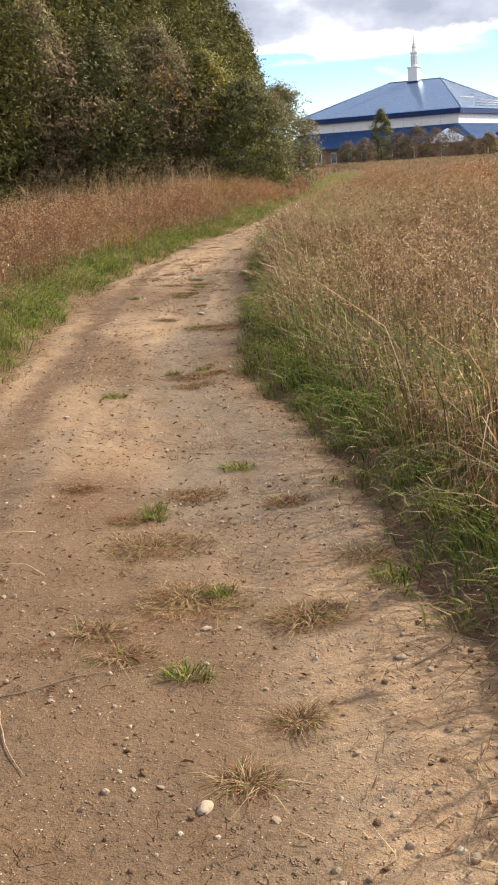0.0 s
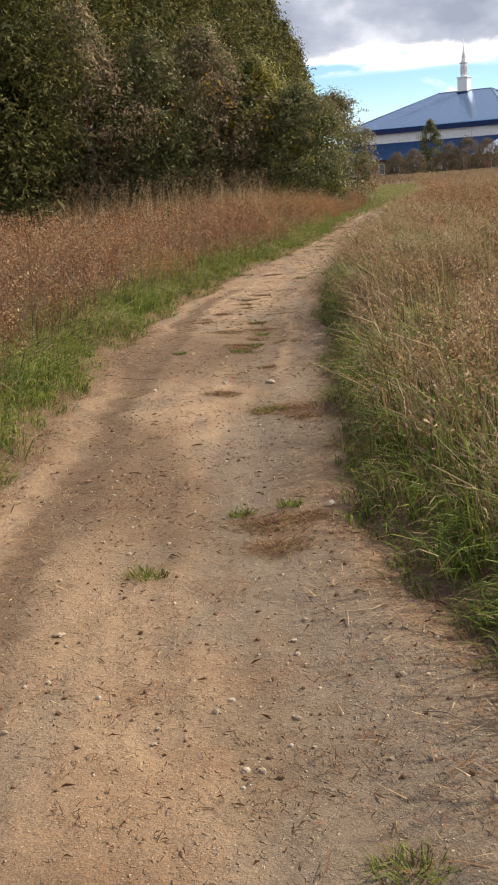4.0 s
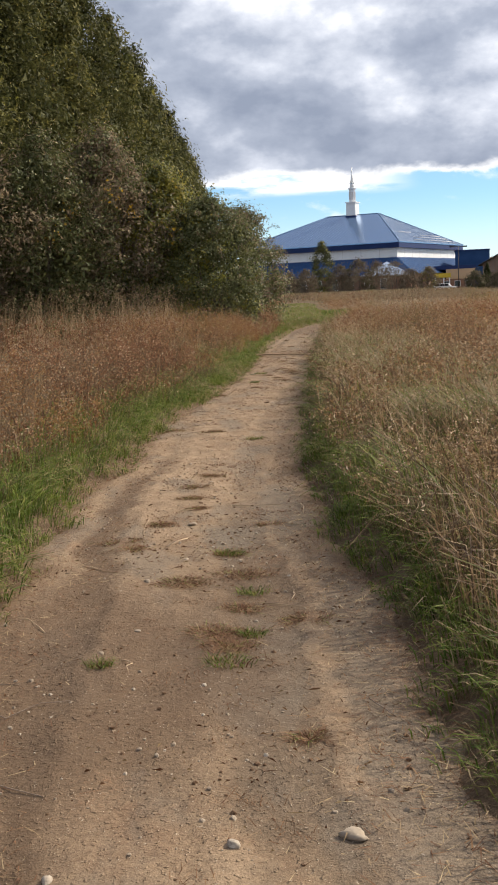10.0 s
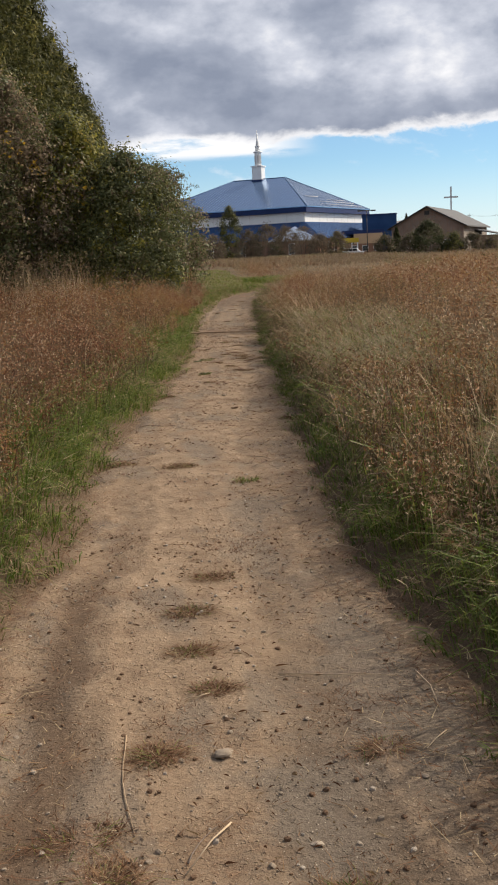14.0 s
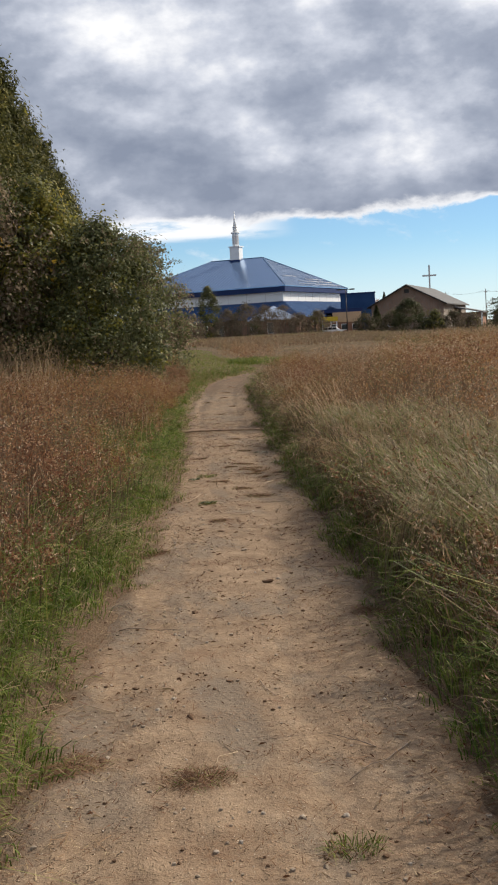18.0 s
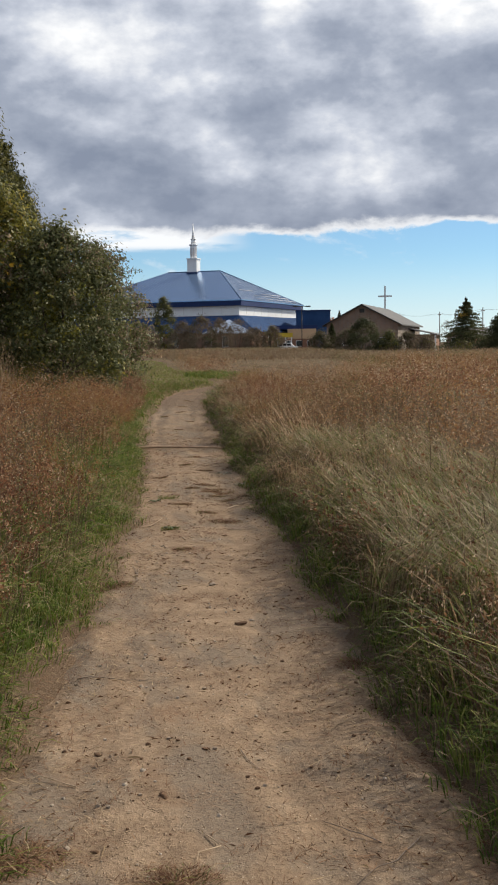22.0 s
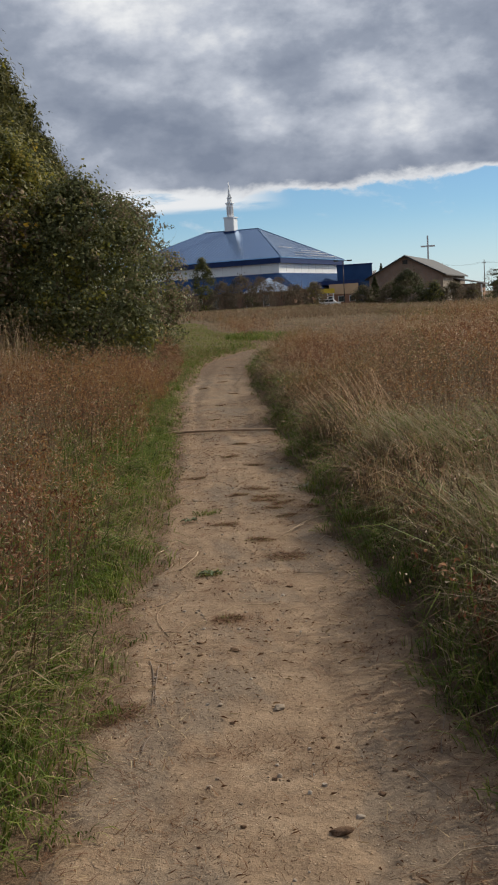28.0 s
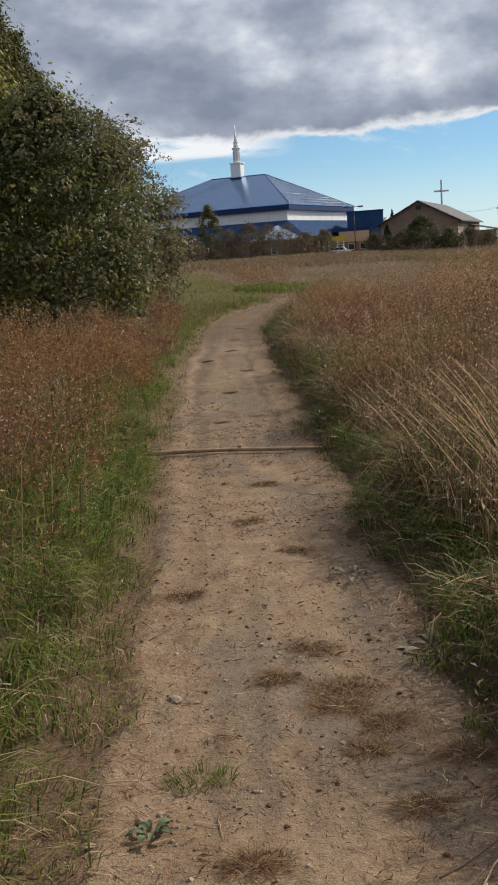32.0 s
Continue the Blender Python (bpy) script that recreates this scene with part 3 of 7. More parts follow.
def hollow(x, y):
    """How far the far side of the field sinks towards the hall and the houses."""
    r, az = np.hypot(x + 0.84, y - 15.66), np.degrees(np.arctan2(x + 0.84, y - 15.66))
    p, q = np.clip((r - 80) / 70, 0, 1), np.clip((az - 15) / 7, 0, 1)
    return 1.1 * p * p * (3 - 2 * p) * q * q * (3 - 2 * q) * (y > 15)


def land(x, y):
    """The height of the open ground."""
    e = np.minimum(beyond(x, y), 6.0)
    near = np.clip((e + 0.14) / 0.34, 0, 1)
    return -0.07 + near * (0.112 + 0.05 * np.clip(e, 0, 1.2)) + near * (fbm(x * 0.8, y * 0.8, 3, 21) - 0.5) * 0.10 + np.clip(e / 6, 0, 1) * (fbm(x * 0.06, y * 0.06, 3, 22) - 0.5) * 0.25 - 0.05 * np.clip((e - 1) / 5, 0, 1) - hollow(x, y)


# ---- ground sheet, to the horizon ----
def build_ground():
    ys = np.concatenate([-np.geomspace(9, 2500, 26)[::-1], np.arange(-8, 60, 0.2), np.geomspace(60, 3000, 60)])
    far = np.geomspace(3.2, 2500, 46)
    us = np.concatenate([-far[::-1], np.arange(-3.0, 3.01, 0.12), far])
    mid = (np.interp(ys, EDGE_Y, EDGE_L) + np.interp(ys, EDGE_Y, EDGE_R)) / 2
    x = us[None] + mid[:, None] * np.exp(-np.abs(us)[None] / 60)
    y = np.repeat(ys[:, None], len(us), 1)
    z = land(x, y)
    green = np.clip(1 - beyond(x, y) / 0.9, 0, 1) + np.clip(1 - lane_gap(x, y) / 0.4, 0, 1)
    i = np.arange(len(ys) * len(us)).reshape(len(ys), len(us))
    f = np.stack([i[:-1, :-1], i[:-1, 1:], i[1:, 1:], i[1:, :-1]], -1).reshape(-1, 4)
    me = fill_mesh("ground", np.stack([x, y, z], -1), f, [SOIL], smooth=True, attrs={"green": np.clip(green, 0, 1), "worn": np.clip(1.25 - beyond(x, y) / 0.28, 0, 1)})
    tagged(new("ground", me), "brown autumn field ground with thatch and soil", "ground", kind="structure")


GREEN_TUFTS = [(-0.06, 4.67, 0.16), (-0.38, 4.0, 0.08), (-0.12, 3.2, 0.1), (-0.2, 2.64, 0.139), (0.42, 3.23, 0.13), (-0.39, 4.1, 0.09), (-0.79, 6.39, 0.138), (-0.48, 7.12, 0.11), (-0.27, 7.18, 0.11), (-0.38, 9.19, 0.2),
               (-0.62, 11.5, 0.2), (-1.13, 11.55, 0.11), (-0.51, 11.85, 0.12), (-0.45, 12.5, 0.15), (-0.52, 13.27, 0.16), (-0.0, 18.0, 0.18), (0.52, 24.54, 0.15), (0.78, 26.38, 0.2)]
EARLY_TUFTS = [(-0.2, 3.14, 0.3), (-0.36, 3.68, 0.32), (0.14, 2.96, 0.19), (-0.24, 4.29, 0.24), (0.14, 4.12, 0.13), (0.38, 3.45, 0.15), (-0.48, 4.0, 0.14), (-0.73, 4.44, 0.13), (-0.47, 2.94, 0.13), (-0.38, 18.6, 0.2), (-0.8, 18.85, 0.2)]
DRY_TUFTS = [(-0.05, 2.12, 0.1), (0.08, 2.38, 0.1), (-0.39, 2.77, 0.11), (0.15, 3.0, 0.13), (-0.23, 3.19, 0.18), (-0.33, 6.68, 0.22), (-0.36, 6.96, 0.3), (-0.2, 7.0, 0.12), (-0.17, 8.93, 0.15),
             (-0.28, 9.22, 0.35), (-0.69, 9.74, 0.2), (-0.4, 10.77, 0.1), (-0.61, 11.7, 0.2), (-0.64, 11.9, 0.22), (-0.25, 12.05, 0.18), (-0.52, 12.26, 0.14), (-0.78, 12.7, 0.22), (-0.47, 12.84, 0.25),
             (-0.52, 13.3, 0.16), (-1.08, 13.5, 0.16), (-1.14, 13.7, 0.2), (-0.23, 14.02, 0.12), (-0.9, 14.12, 0.15), (-0.66, 14.58, 0.13), (-0.7, 14.95, 0.14), (-0.66, 15.42, 0.17), (-0.5, 15.9, 0.16)]
LATER_TUFTS = [(0.82, 20.47, 0.2), (-0.15, 22.53, 0.2), (0.47, 23.6, 0.11), (1.05, 24.81, 0.24), (0.99, 25.31, 0.14), (0.86, 25.91, 0.13), (1.34, 26.07, 0.12), (1.57, 26.32, 0.12), (1.31, 26.45, 0.13),
               (1.42, 26.6, 0.15), (1.3, 26.76, 0.16), (1.36, 26.9, 0.2), (1.15, 27.04, 0.12), (1.35, 27.29, 0.14), (0.95, 28.12, 0.13), (1.59, 28.65, 0.15), (1.46, 29.3, 0.15), (1.75, 30.25, 0.14), (1.9, 33.0, 0.1), (2.3, 35.0, 0.12), (2.9, 37.2, 0.12), (2.6, 38.8, 0.14), (3.2, 40.2, 0.16), (3.6, 42.3, 0.16), (4.2, 45.0, 0.2)]
# smooth grey subsoil showing through the sand: x, y, half width, half length
BARE = [(1.98, 28.4, 0.14, 0.5), (1.66, 27.3, 0.16, 0.6), (1.22, 26.7, 0.12, 0.5), (1.36, 25.2, 0.16, 0.5), (-0.16, 19.2, 0.16, 0.7), (-0.5, 20.9, 0.13, 0.9), (0.16, 20.8, 0.07, 0.3), (-0.75, 19.2, 0.12, 0.5),
        (-0.07, 14.9, 0.16, 0.6), (-0.1, 14.1, 0.22, 0.5), (-0.52, 13.7, 0.16, 0.5), (-0.35, 8.6, 0.32, 0.8), (-0.08, 9.3, 0.26, 0.7), (-0.24, 6.3, 0.26, 0.6), (-0.5, 7.4, 0.16, 0.7), (0.05, 5.2, 0.3, 0.8), (-0.05, 10.6, 0.24, 1.2), (0.3, 3.9, 0.25, 0.6), (0.0, 12.2, 0.2, 0.8)]


def path_height(x, y, s):
    """s runs from -1 to 1 across the path."""
    dome = -0.012 * np.exp(-((s + 0.62) / 0.17) ** 2) - 0.016 * np.exp(-((s - 0.42) / 0.2) ** 2)
    track = (fbm(s * 8.0, y * 0.11, 3, 33) - 0.5) * 0.020 * np.interp(y, [20, 34], [1.0, 0.3])
    rough = track + (fbm(x * 2.2, y * 1.3, 4, 31) - 0.5) * 0.022 + (fbm(x * 12, y * 9, 2, 32) - 0.5) * 0.012
    return 0.004 + dome + rough - 0.05 * np.clip((np.abs(s) - 0.88) / 0.30, 0, 1)


def build_path():
    ys = np.concatenate([np.arange(-6.0, 0.8, 0.2), np.arange(0.8, 34.0, 0.032), np.arange(34.0, 58.0, 0.08)])
    ss = np.linspace(-1.18, 1.18, 60)
    lo, hi = edge_left(ys), edge_right(ys)
    x = ((lo + hi) / 2)[:, None] + ss[None] * ((hi - lo) / 2)[:, None]
    y = np.repeat(ys[:, None], len(ss), 1)
    s = np.repeat(ss[None], len(ys), 0)
    z = path_height(x, y, s)
    wob = (fbm(y * 0.35, s * 0 + 3, 2, 41) - 0.5) * 0.25
    packed = 0.85 * np.interp(y, [13, 18], [1.0, 0.3]) * np.exp(-((s - 0.40 + wob) / 0.26) ** 2) + 0.5 * np.exp(-((s + 0.60 + wob) / 0.16) ** 2)
    rut = np.exp(-((s + 0.61 + 0.6 * wob) / 0.10) ** 2) * np.interp(y, [3.5, 7, 15, 19], [0.0, 1.0, 1.0, 0.15])
    # thin crests of loose sand squeezed up beside the wheel tracks
    for at, turn, wide in ((0.58, 0.9, 0.035), (-0.42, 0.7, 0.04), (-0.80, 0.8, 0.035)):
        crest = np.exp(-((s - at + turn * wob) / wide) ** 2) * np.interp(y, [8, 10, 17, 20], [0.0, 1.0, 1.0, 0.2]) * np.clip(fbm(s * 2 + at * 9, y * 0.5, 2, 48) * 3 - 1, 0, 1)
        packed, z = packed - 1.3 * crest, z + 0.012 * crest
    packed = packed + (fbm(s * 8.0, y * 0.11, 3, 33) - 0.5) * -1.2 + (fbm(x * 1.7, y * 0.6, 3, 36) - 0.5) * 0.9
    # damp ruts and blotches; the last term darkens the near stretch, more towards the left
    damp_dark = 0.10 * np.clip(fbm(x * 1.2, y * 1.2, 2, 44) * 3 - 1, 0, 1) + 0.75 * rut + np.interp(y, [1, 4.6, 6.5, 14, 18], [0.55, 0.5, 0.22, 0.2, 0.0]) * np.clip(0.7 - s, 0.2, 1.0)
    for dx, dy, rx, ry, wet in ((-0.55, 2.6, 0.6, 1.0, 1.1), (-0.65, 4.3, 0.2, 0.35, 0.7), (-1.08, 7.9, 0.24, 0.95, 0.95), (-0.72, 7.2, 0.22, 0.8, 0.55), (-1.32, 11.7, 0.32, 1.1, 1.0), (-0.9, 11.3, 0.55, 0.9, 0.75), (-0.1, 12.8, 0.28, 1.6, 0.45), (-0.55, 12.6, 0.3, 0.9, 0.5)):
        damp_dark = damp_dark + wet * np.exp(-((x - dx) / rx) ** 2 - ((y - dy) / ry) ** 2)
    pale = np.exp(-((x - 0.28) / 0.22) ** 2 - ((y - 2.9) / 0.9) ** 2)
    damp_dark, packed = damp_dark - 0.5 * pale, packed - 0.9 * pale - 0.25 * np.interp(y, [15, 19, 23, 26], [0, 1, 1, -0.4])
    litter = np.clip((np.abs(s) - 0.70 + 0.3 * (fbm(x * 3, y * 3, 2, 46) - 0.5)) / 0.28, 0, 1) * np.interp(y, [2, 4, 16, 20, 23, 26], [0.4, 0.68, 0.68, 0.42, 0.42, 0.65]) + 0.55 * np.clip((fbm(x * 1.4, y * 2.0, 3, 45) - 0.52) * 5, 0, 1) * np.exp(-((s + 0.1) / 0.4) ** 2)
    # darker towards the far end
    damp_dark = damp_dark + 0.7 * np.clip((y - 38) / 6, 0, 1)
    litter = litter + 0.35 * np.clip((y - 38) / 10, 0, 1)
    for tx, ty, size in EARLY_TUFTS + DRY_TUFTS + LATER_TUFTS:
        litter = litter + 0.8 * np.exp(-((x - tx) / (0.6 * size)) ** 2 - ((y - ty) / (0.6 * size)) ** 2)
    bare = sum(np.exp(-((x - bx) / rx) ** 2 - ((y - by) / ry) ** 2) for bx, by, rx, ry in BARE)
    bare = bare + 0.5 * np.clip((y - 33) / 9, 0, 1)
    i = np.arange(x.size).reshape(x.shape)
    f = np.stack([i[:-1, :-1], i[:-1, 1:], i[1:, 1:], i[1:, :-1]], -1).reshape(-1, 4)
    me = fill_mesh("dirt_path", np.stack([x, y, z], -1), f, [DIRT], smooth=True, attrs={"packed": packed, "damp_dark": damp_dark, "litter": litter, "bare": bare})
    tagged(new("dirt_path", me), "trodden sandy dirt path with faint wheel ruts", "path", kind="structure")


def surface_z(x, y):
    e = beyond(x, y)
    lo, hi = edge_left(y), edge_right(y)
    return np.where(e < 0.02, path_height(x, y, (2 * x - lo - hi) / (hi - lo)), np.maximum(land(x, y), -0.03))


build_ground()
build_path()


# ---- field plants ----
def weed_soup(soup, x, y, height, twigs, seeds, leaf, stem=0.0034, sort=None):
    """Dry upright weeds: a bent stem with many small withered leaves and a fluffy head."""
    n = len(x)
    base = np.stack([x, y, land(x, y) - 0.02], 1)
    heading, lean = RNG.uniform(0, 2 * np.pi, n), RNG.gamma(2.0, 0.10, n)
    # those at the edge hang over towards the light of the path
    e = beyond(x, y)
    hang = (e < 1.0) & (RNG.random(n) < np.where(x < (edge_left(y) + edge_right(y)) / 2, 0.3, 0.7))
    inward = np.where(x < (edge_left(y) + edge_right(y)) / 2, 0.0, np.pi)
    heading, lean = np.where(hang, inward + RNG.normal(0, 0.6, n), heading), np.minimum(np.where(hang, lean * 2.2, lean), 0.75)
    st = blades(base, height, np.full(n, max(stem, 0.002)) * RNG.uniform(0.7, 1.3, n), heading, lean, 0.25)
    for mat in (0, 1, 3, 4, 6):
        k = np.flatnonzero(sort == mat)
        if not len(k):
            continue
        if stem:
            soup.add(st[k], BLADE, 5)
        # curled leaves and seed clusters on short side shoots, bushier towards the top
        t = np.clip(RNG.beta(1.9, 1.0, (len(k), twigs)), 0.06, 1.0)
        mid, tip = (st[k, 2] + st[k, 3]) / 2, st[k, 4]
        low = np.minimum(t / 0.6, 1)[..., None]
        high = np.clip((t - 0.6) / 0.4, 0, 1)[..., None]
        c = base[k][:, None] * (1 - low) + mid[:, None] * low + (tip - mid)[:, None] * high
        bushy = height[k][:, None, None] * (0.025 + 0.075 * np.sin(np.pi * np.clip(t[..., None] * 1.05 - 0.12, 0, 1)))
        c = (c + RNG.normal(0, 1, c.shape) * bushy * np.array([1.0, 1.0, 0.7])).reshape(-1, 3)
        lf = leaves(c, np.clip(RNG.gamma(4.0, 0.25, len(c)), 0.4, 1.5) * leaf, 0.2, 0.62)
        soup.add(lf[:, [0, 1, 2]], [(0, 1, 2)], mat)
        if seeds:
            c = np.repeat(tip, seeds, 0) + RNG.normal(0, 1, (len(k) * seeds, 3)) * np.array([0.035, 0.035, 0.05])
            lf = leaves(c, RNG.uniform(0.6, 1.5, len(c)) * leaf * 0.6, 0.0, 0.8)
            soup.add(lf[:, [0, 1, 2]], [(0, 1, 2)], 2)


def scatter(n, x0, x1, y0, y1):
    return RNG.uniform(x0, x1, n), RNG.uniform(y0, y1, n)


def verge_width(x, y):
    left = x < (edge_left(y) + edge_right(y)) / 2
    return np.where(left, np.interp(y, [0, 12, 20, 30, 50], [0.6, 0.55, 0.42, 0.38, 0.4]), np.interp(y, [0, 6, 12, 16, 17.5, 22, 24, 30, 50], [0.48, 0.42, 0.34, 0.28, 0.27, 0.29, 0.34, 0.36, 0.7])) + (fbm(x * 0.5, y * 0.5, 3, 51) - 0.5) * 0.5


def weed_height(x, y):
    return 0.70 + (fbm(x * 0.25, y * 0.25, 3, 52) - 0.5) * 0.55 + 0.12 * np.clip(beyond(x, y) - 0.8, 0, 1)


def weed_sort(x, y):
    """Which plant grows where: 0 brown, 1 russet, 3 olive green, 4 orange, 6 pale tan, in drifts."""
    left = x < (edge_left(y) + edge_right(y)) / 2
    n = len(x)
    sort = np.where(fbm(x * 0.3, y * 0.3, 3, 53) + np.where(left, np.interp(y, [8, 16, 24], [0.10, 0.18, 0.26]), np.interp(y, [9, 16, 24, 32], [0.02, 0.04, 0.06, 0.14])) + RNG.normal(0, 0.08, n) > 0.56, 1, 0)
    pale = fbm(x * 0.22, y * 0.35, 3, 60) + np.where(left, -0.12, np.interp(y, [8, 14], [0.15, -0.04]))
    sort = np.where(pale + RNG.normal(0, 0.06, n) > 0.56, 6, sort)
    sort = np.where(fbm(x * 0.16, y * 0.30, 3, 58) + RNG.normal(0, 0.05, n) > np.where(left, 0.60, np.interp(y, [10, 18], [0.72, 0.58])), 4, sort)
    sort = np.where(np.hypot((x - 5.0) / 2.0, (y - 27.5) / 2.6) + RNG.normal(0, 0.2, n) + fbm(x * 0.8, y * 0.8, 2, 76) - 0.5 < 0.85, np.where(RNG.random(n) < 0.65, 4, 1), sort)
    return np.where(fbm(x * 0.30, y * 0.42, 3, 59) + RNG.normal(0, 0.06, n) > np.where(left, 0.80, np.interp(y, [12, 17], [0.74, 0.63])), 3, sort)


def clear_of_trees(x, y):
    return ~((y > 41.8 - 0.1 * (x + 1)) & (x < 2.2 + (y - 43) * 0.10) & (x > -16))


SWATHES = [(2.6, 23.3, 1.1), (3.0, 26.4, 0.9), (1.75, 20.8, 0.75), (2.6, 19.2, 0.5), (1.6, 15.8, 0.7), (2.05, 22.0, 0.6), (-2.6, 9.0, 0.5)]


def in_swathe(x, y):
    return np.min([np.hypot(x - cx, y - cy) / r for cx, cy, r in SWATHES], axis=0)


def plant_near_weeds():
    s = Soup()
    for lo, hi, n, tw, sd, lf in ((0.0, 1.5, 17400, 41, 5, 0.0240), (1.5, 4.0, 13000, 22, 5, 0.0285)):
        m, near = n // 6, lo == 0.0
        y = RNG.uniform(-2.0, 50, m)
        side = RNG.random(m) < (0.44 if near else 0.5)
        e = lo + (hi - lo) * RNG.random(m) ** (1.25 if near else 1.0)
        x = np.where(side, edge_left(y) - e, edge_right(y) + e)
        # each clump of stems grows from one root
        x, y = np.repeat(x, 6) + RNG.normal(0, 0.055, m * 6), np.repeat(y, 6) + RNG.normal(0, 0.055, m * 6)
        n, e = m * 6, beyond(x, y)
        tall = np.repeat(RNG.uniform(0.62, 1.2, m), 6)
        keep = (e > verge_width(x, y)) & (lane_gap(x, y) > 0.1) & clear_of_trees(x, y)
        keep &= (in_swathe(x, y) + RNG.normal(0, 0.12, n) > 1) | (RNG.random(n) < 0.16)
        keep &= RNG.random(n) < np.interp(fbm(x * 0.9, y * 0.9, 3, 57), [0.36, 0.46, 0.60], [0.35, 1.0, 1.0])
        x, y, tall = x[keep], y[keep], tall[keep]
        h = weed_height(x, y) * tall * RNG.uniform(0.82, 1.1, len(x)) * (0.75 + 0.5 * fbm(x * 0.9, y * 0.9, 3, 57))
        left = x < (edge_left(y) + edge_right(y)) / 2
        h = h * np.interp(beyond(x, y) - verge_width(x, y), [0.0, 0.55], [0.0, 1.0]) * np.where(left, 0.5, 0.42) + h * np.where(left, 0.5, 0.58)
        weed_soup(s, x, y, h, tw, sd, lf, sort=weed_sort(x, y))
    tagged(new("dry_weeds", s.mesh("dry_weeds", [WEED, WEEDRED, FLUFF, OLIVEWEED, ORANGEWEED, STEMS, PALEWEED])), "waist-high dry brown weeds with pale seed fluff", "weeds", kind="stuff")


def plant_mid_weeds():
    s = Soup()
    m = 5400
    y = 4 + 76 * RNG.random(m) ** 0.9
    e = 4.0 + RNG.random(m) ** 1.4 * 18
    side = RNG.random(m) < 0.4
    x = np.where(side, edge_left(y) - e, edge_right(y) + e)
    x, y = np.repeat(x, 5) + RNG.normal(0, 0.13, m * 5), np.repeat(y, 5) + RNG.normal(0, 0.13, m * 5)
    tall = np.repeat(RNG.uniform(0.68, 1.18, m), 5)
    # only the stretch of field that lies open towards the walk
    keep = (x > -2.2 - (y + 1) * 0.29) & (x < 1.5 + (y + 1) * 0.56) & clear_of_trees(x, y) & (lane_gap(x, y) > 0.1)
    x, y, tall = x[keep], y[keep], tall[keep]
    h = weed_height(x, y) * tall * RNG.uniform(0.85, 1.1, len(x))
    weed_soup(s, x, y, h, 17, 3, 0.052, 0.0, weed_sort(x, y))
    tagged(new("dry_weeds", s.mesh("dry_weeds", [WEED, WEEDRED, FLUFF, OLIVEWEED, ORANGEWEED, STEMS, PALEWEED])), "open field of dry russet weeds and grass", "weeds", kind="stuff")


def plant_far_field():
    s = Soup()
    n = 30000
    r = 34 + (RNG.random(n) ** 1.3) * 165
    az = RNG.uniform(-18, 31, n)
    x, y = r * np.sin(np.radians(az)), 4 + r * np.cos(np.radians(az))
    keep = (beyond(x, y) > 1.0) & clear_of_trees(x, y) & (lane_gap(x, y) > 0.2) & ((y > 64 + 16 * RNG.random(n)) | (beyond(x, y) > 14))
    x, y, r = x[keep], y[keep], r[keep]
    big = np.clip(r / 50, 1, 3.2)
    # single blades stand out only where they are too small to tell apart
    far = r > 105
    px, py = x[far], y[far]
    base = np.stack([px, py, land(px, py) - 0.05], 1)
    h = (0.66 + 0.35 * (fbm(px * 0.08, py * 0.08, 3, 54) - 0.5)) * RNG.uniform(0.65, 1.15, len(px))
    b = blades(base, h, 0.034 * big[far] * RNG.uniform(0.4, 1.5, len(px)), RNG.uniform(0, 6.3, len(px)), RNG.gamma(2, 0.12, len(px)), 0.3)
    sort = np.where(fbm(px * 0.05, py * 0.16, 3, 56) + RNG.normal(0, 0.05, len(px)) > 0.6, 1, 0)
    for mat in range(2):
        s.add(b[sort == mat], BLADE, mat)
    # small leaves and seed heads blur the top of the stand
    k = np.repeat(np.arange(len(x)), 10)
    c = np.stack([x[k], y[k], land(x[k], y[k]) + RNG.beta(2.5, 1.3, len(k)) * 0.9], 1) + RNG.normal(0, 1, (len(k), 3)) * np.array([0.5, 0.5, 0.04])
    drift = fbm(c[:, 0] * 0.05, c[:, 1] * 0.16, 3, 56) + RNG.normal(0, 0.06, len(k))
    lf = leaves(c, 0.068 * big[k] * RNG.uniform(0.5, 1.4, len(k)), 0.8, 0.4)[:, [0, 1, 2]]
    for lo, hi, mat in ((-9, 0.34, 2), (0.34, 0.63, 0), (0.63, 0.71, 1), (0.71, 9, 3)):
        s.add(lf[(drift >= lo) & (drift < hi)], [(0, 1, 2)], mat)
    tagged(new("field_grass", s.mesh("field_grass", [FARWEED, WEED, PALEGRASS, WEEDRED])), "wide field of tall dry autumn grass", "grass", kind="stuff")


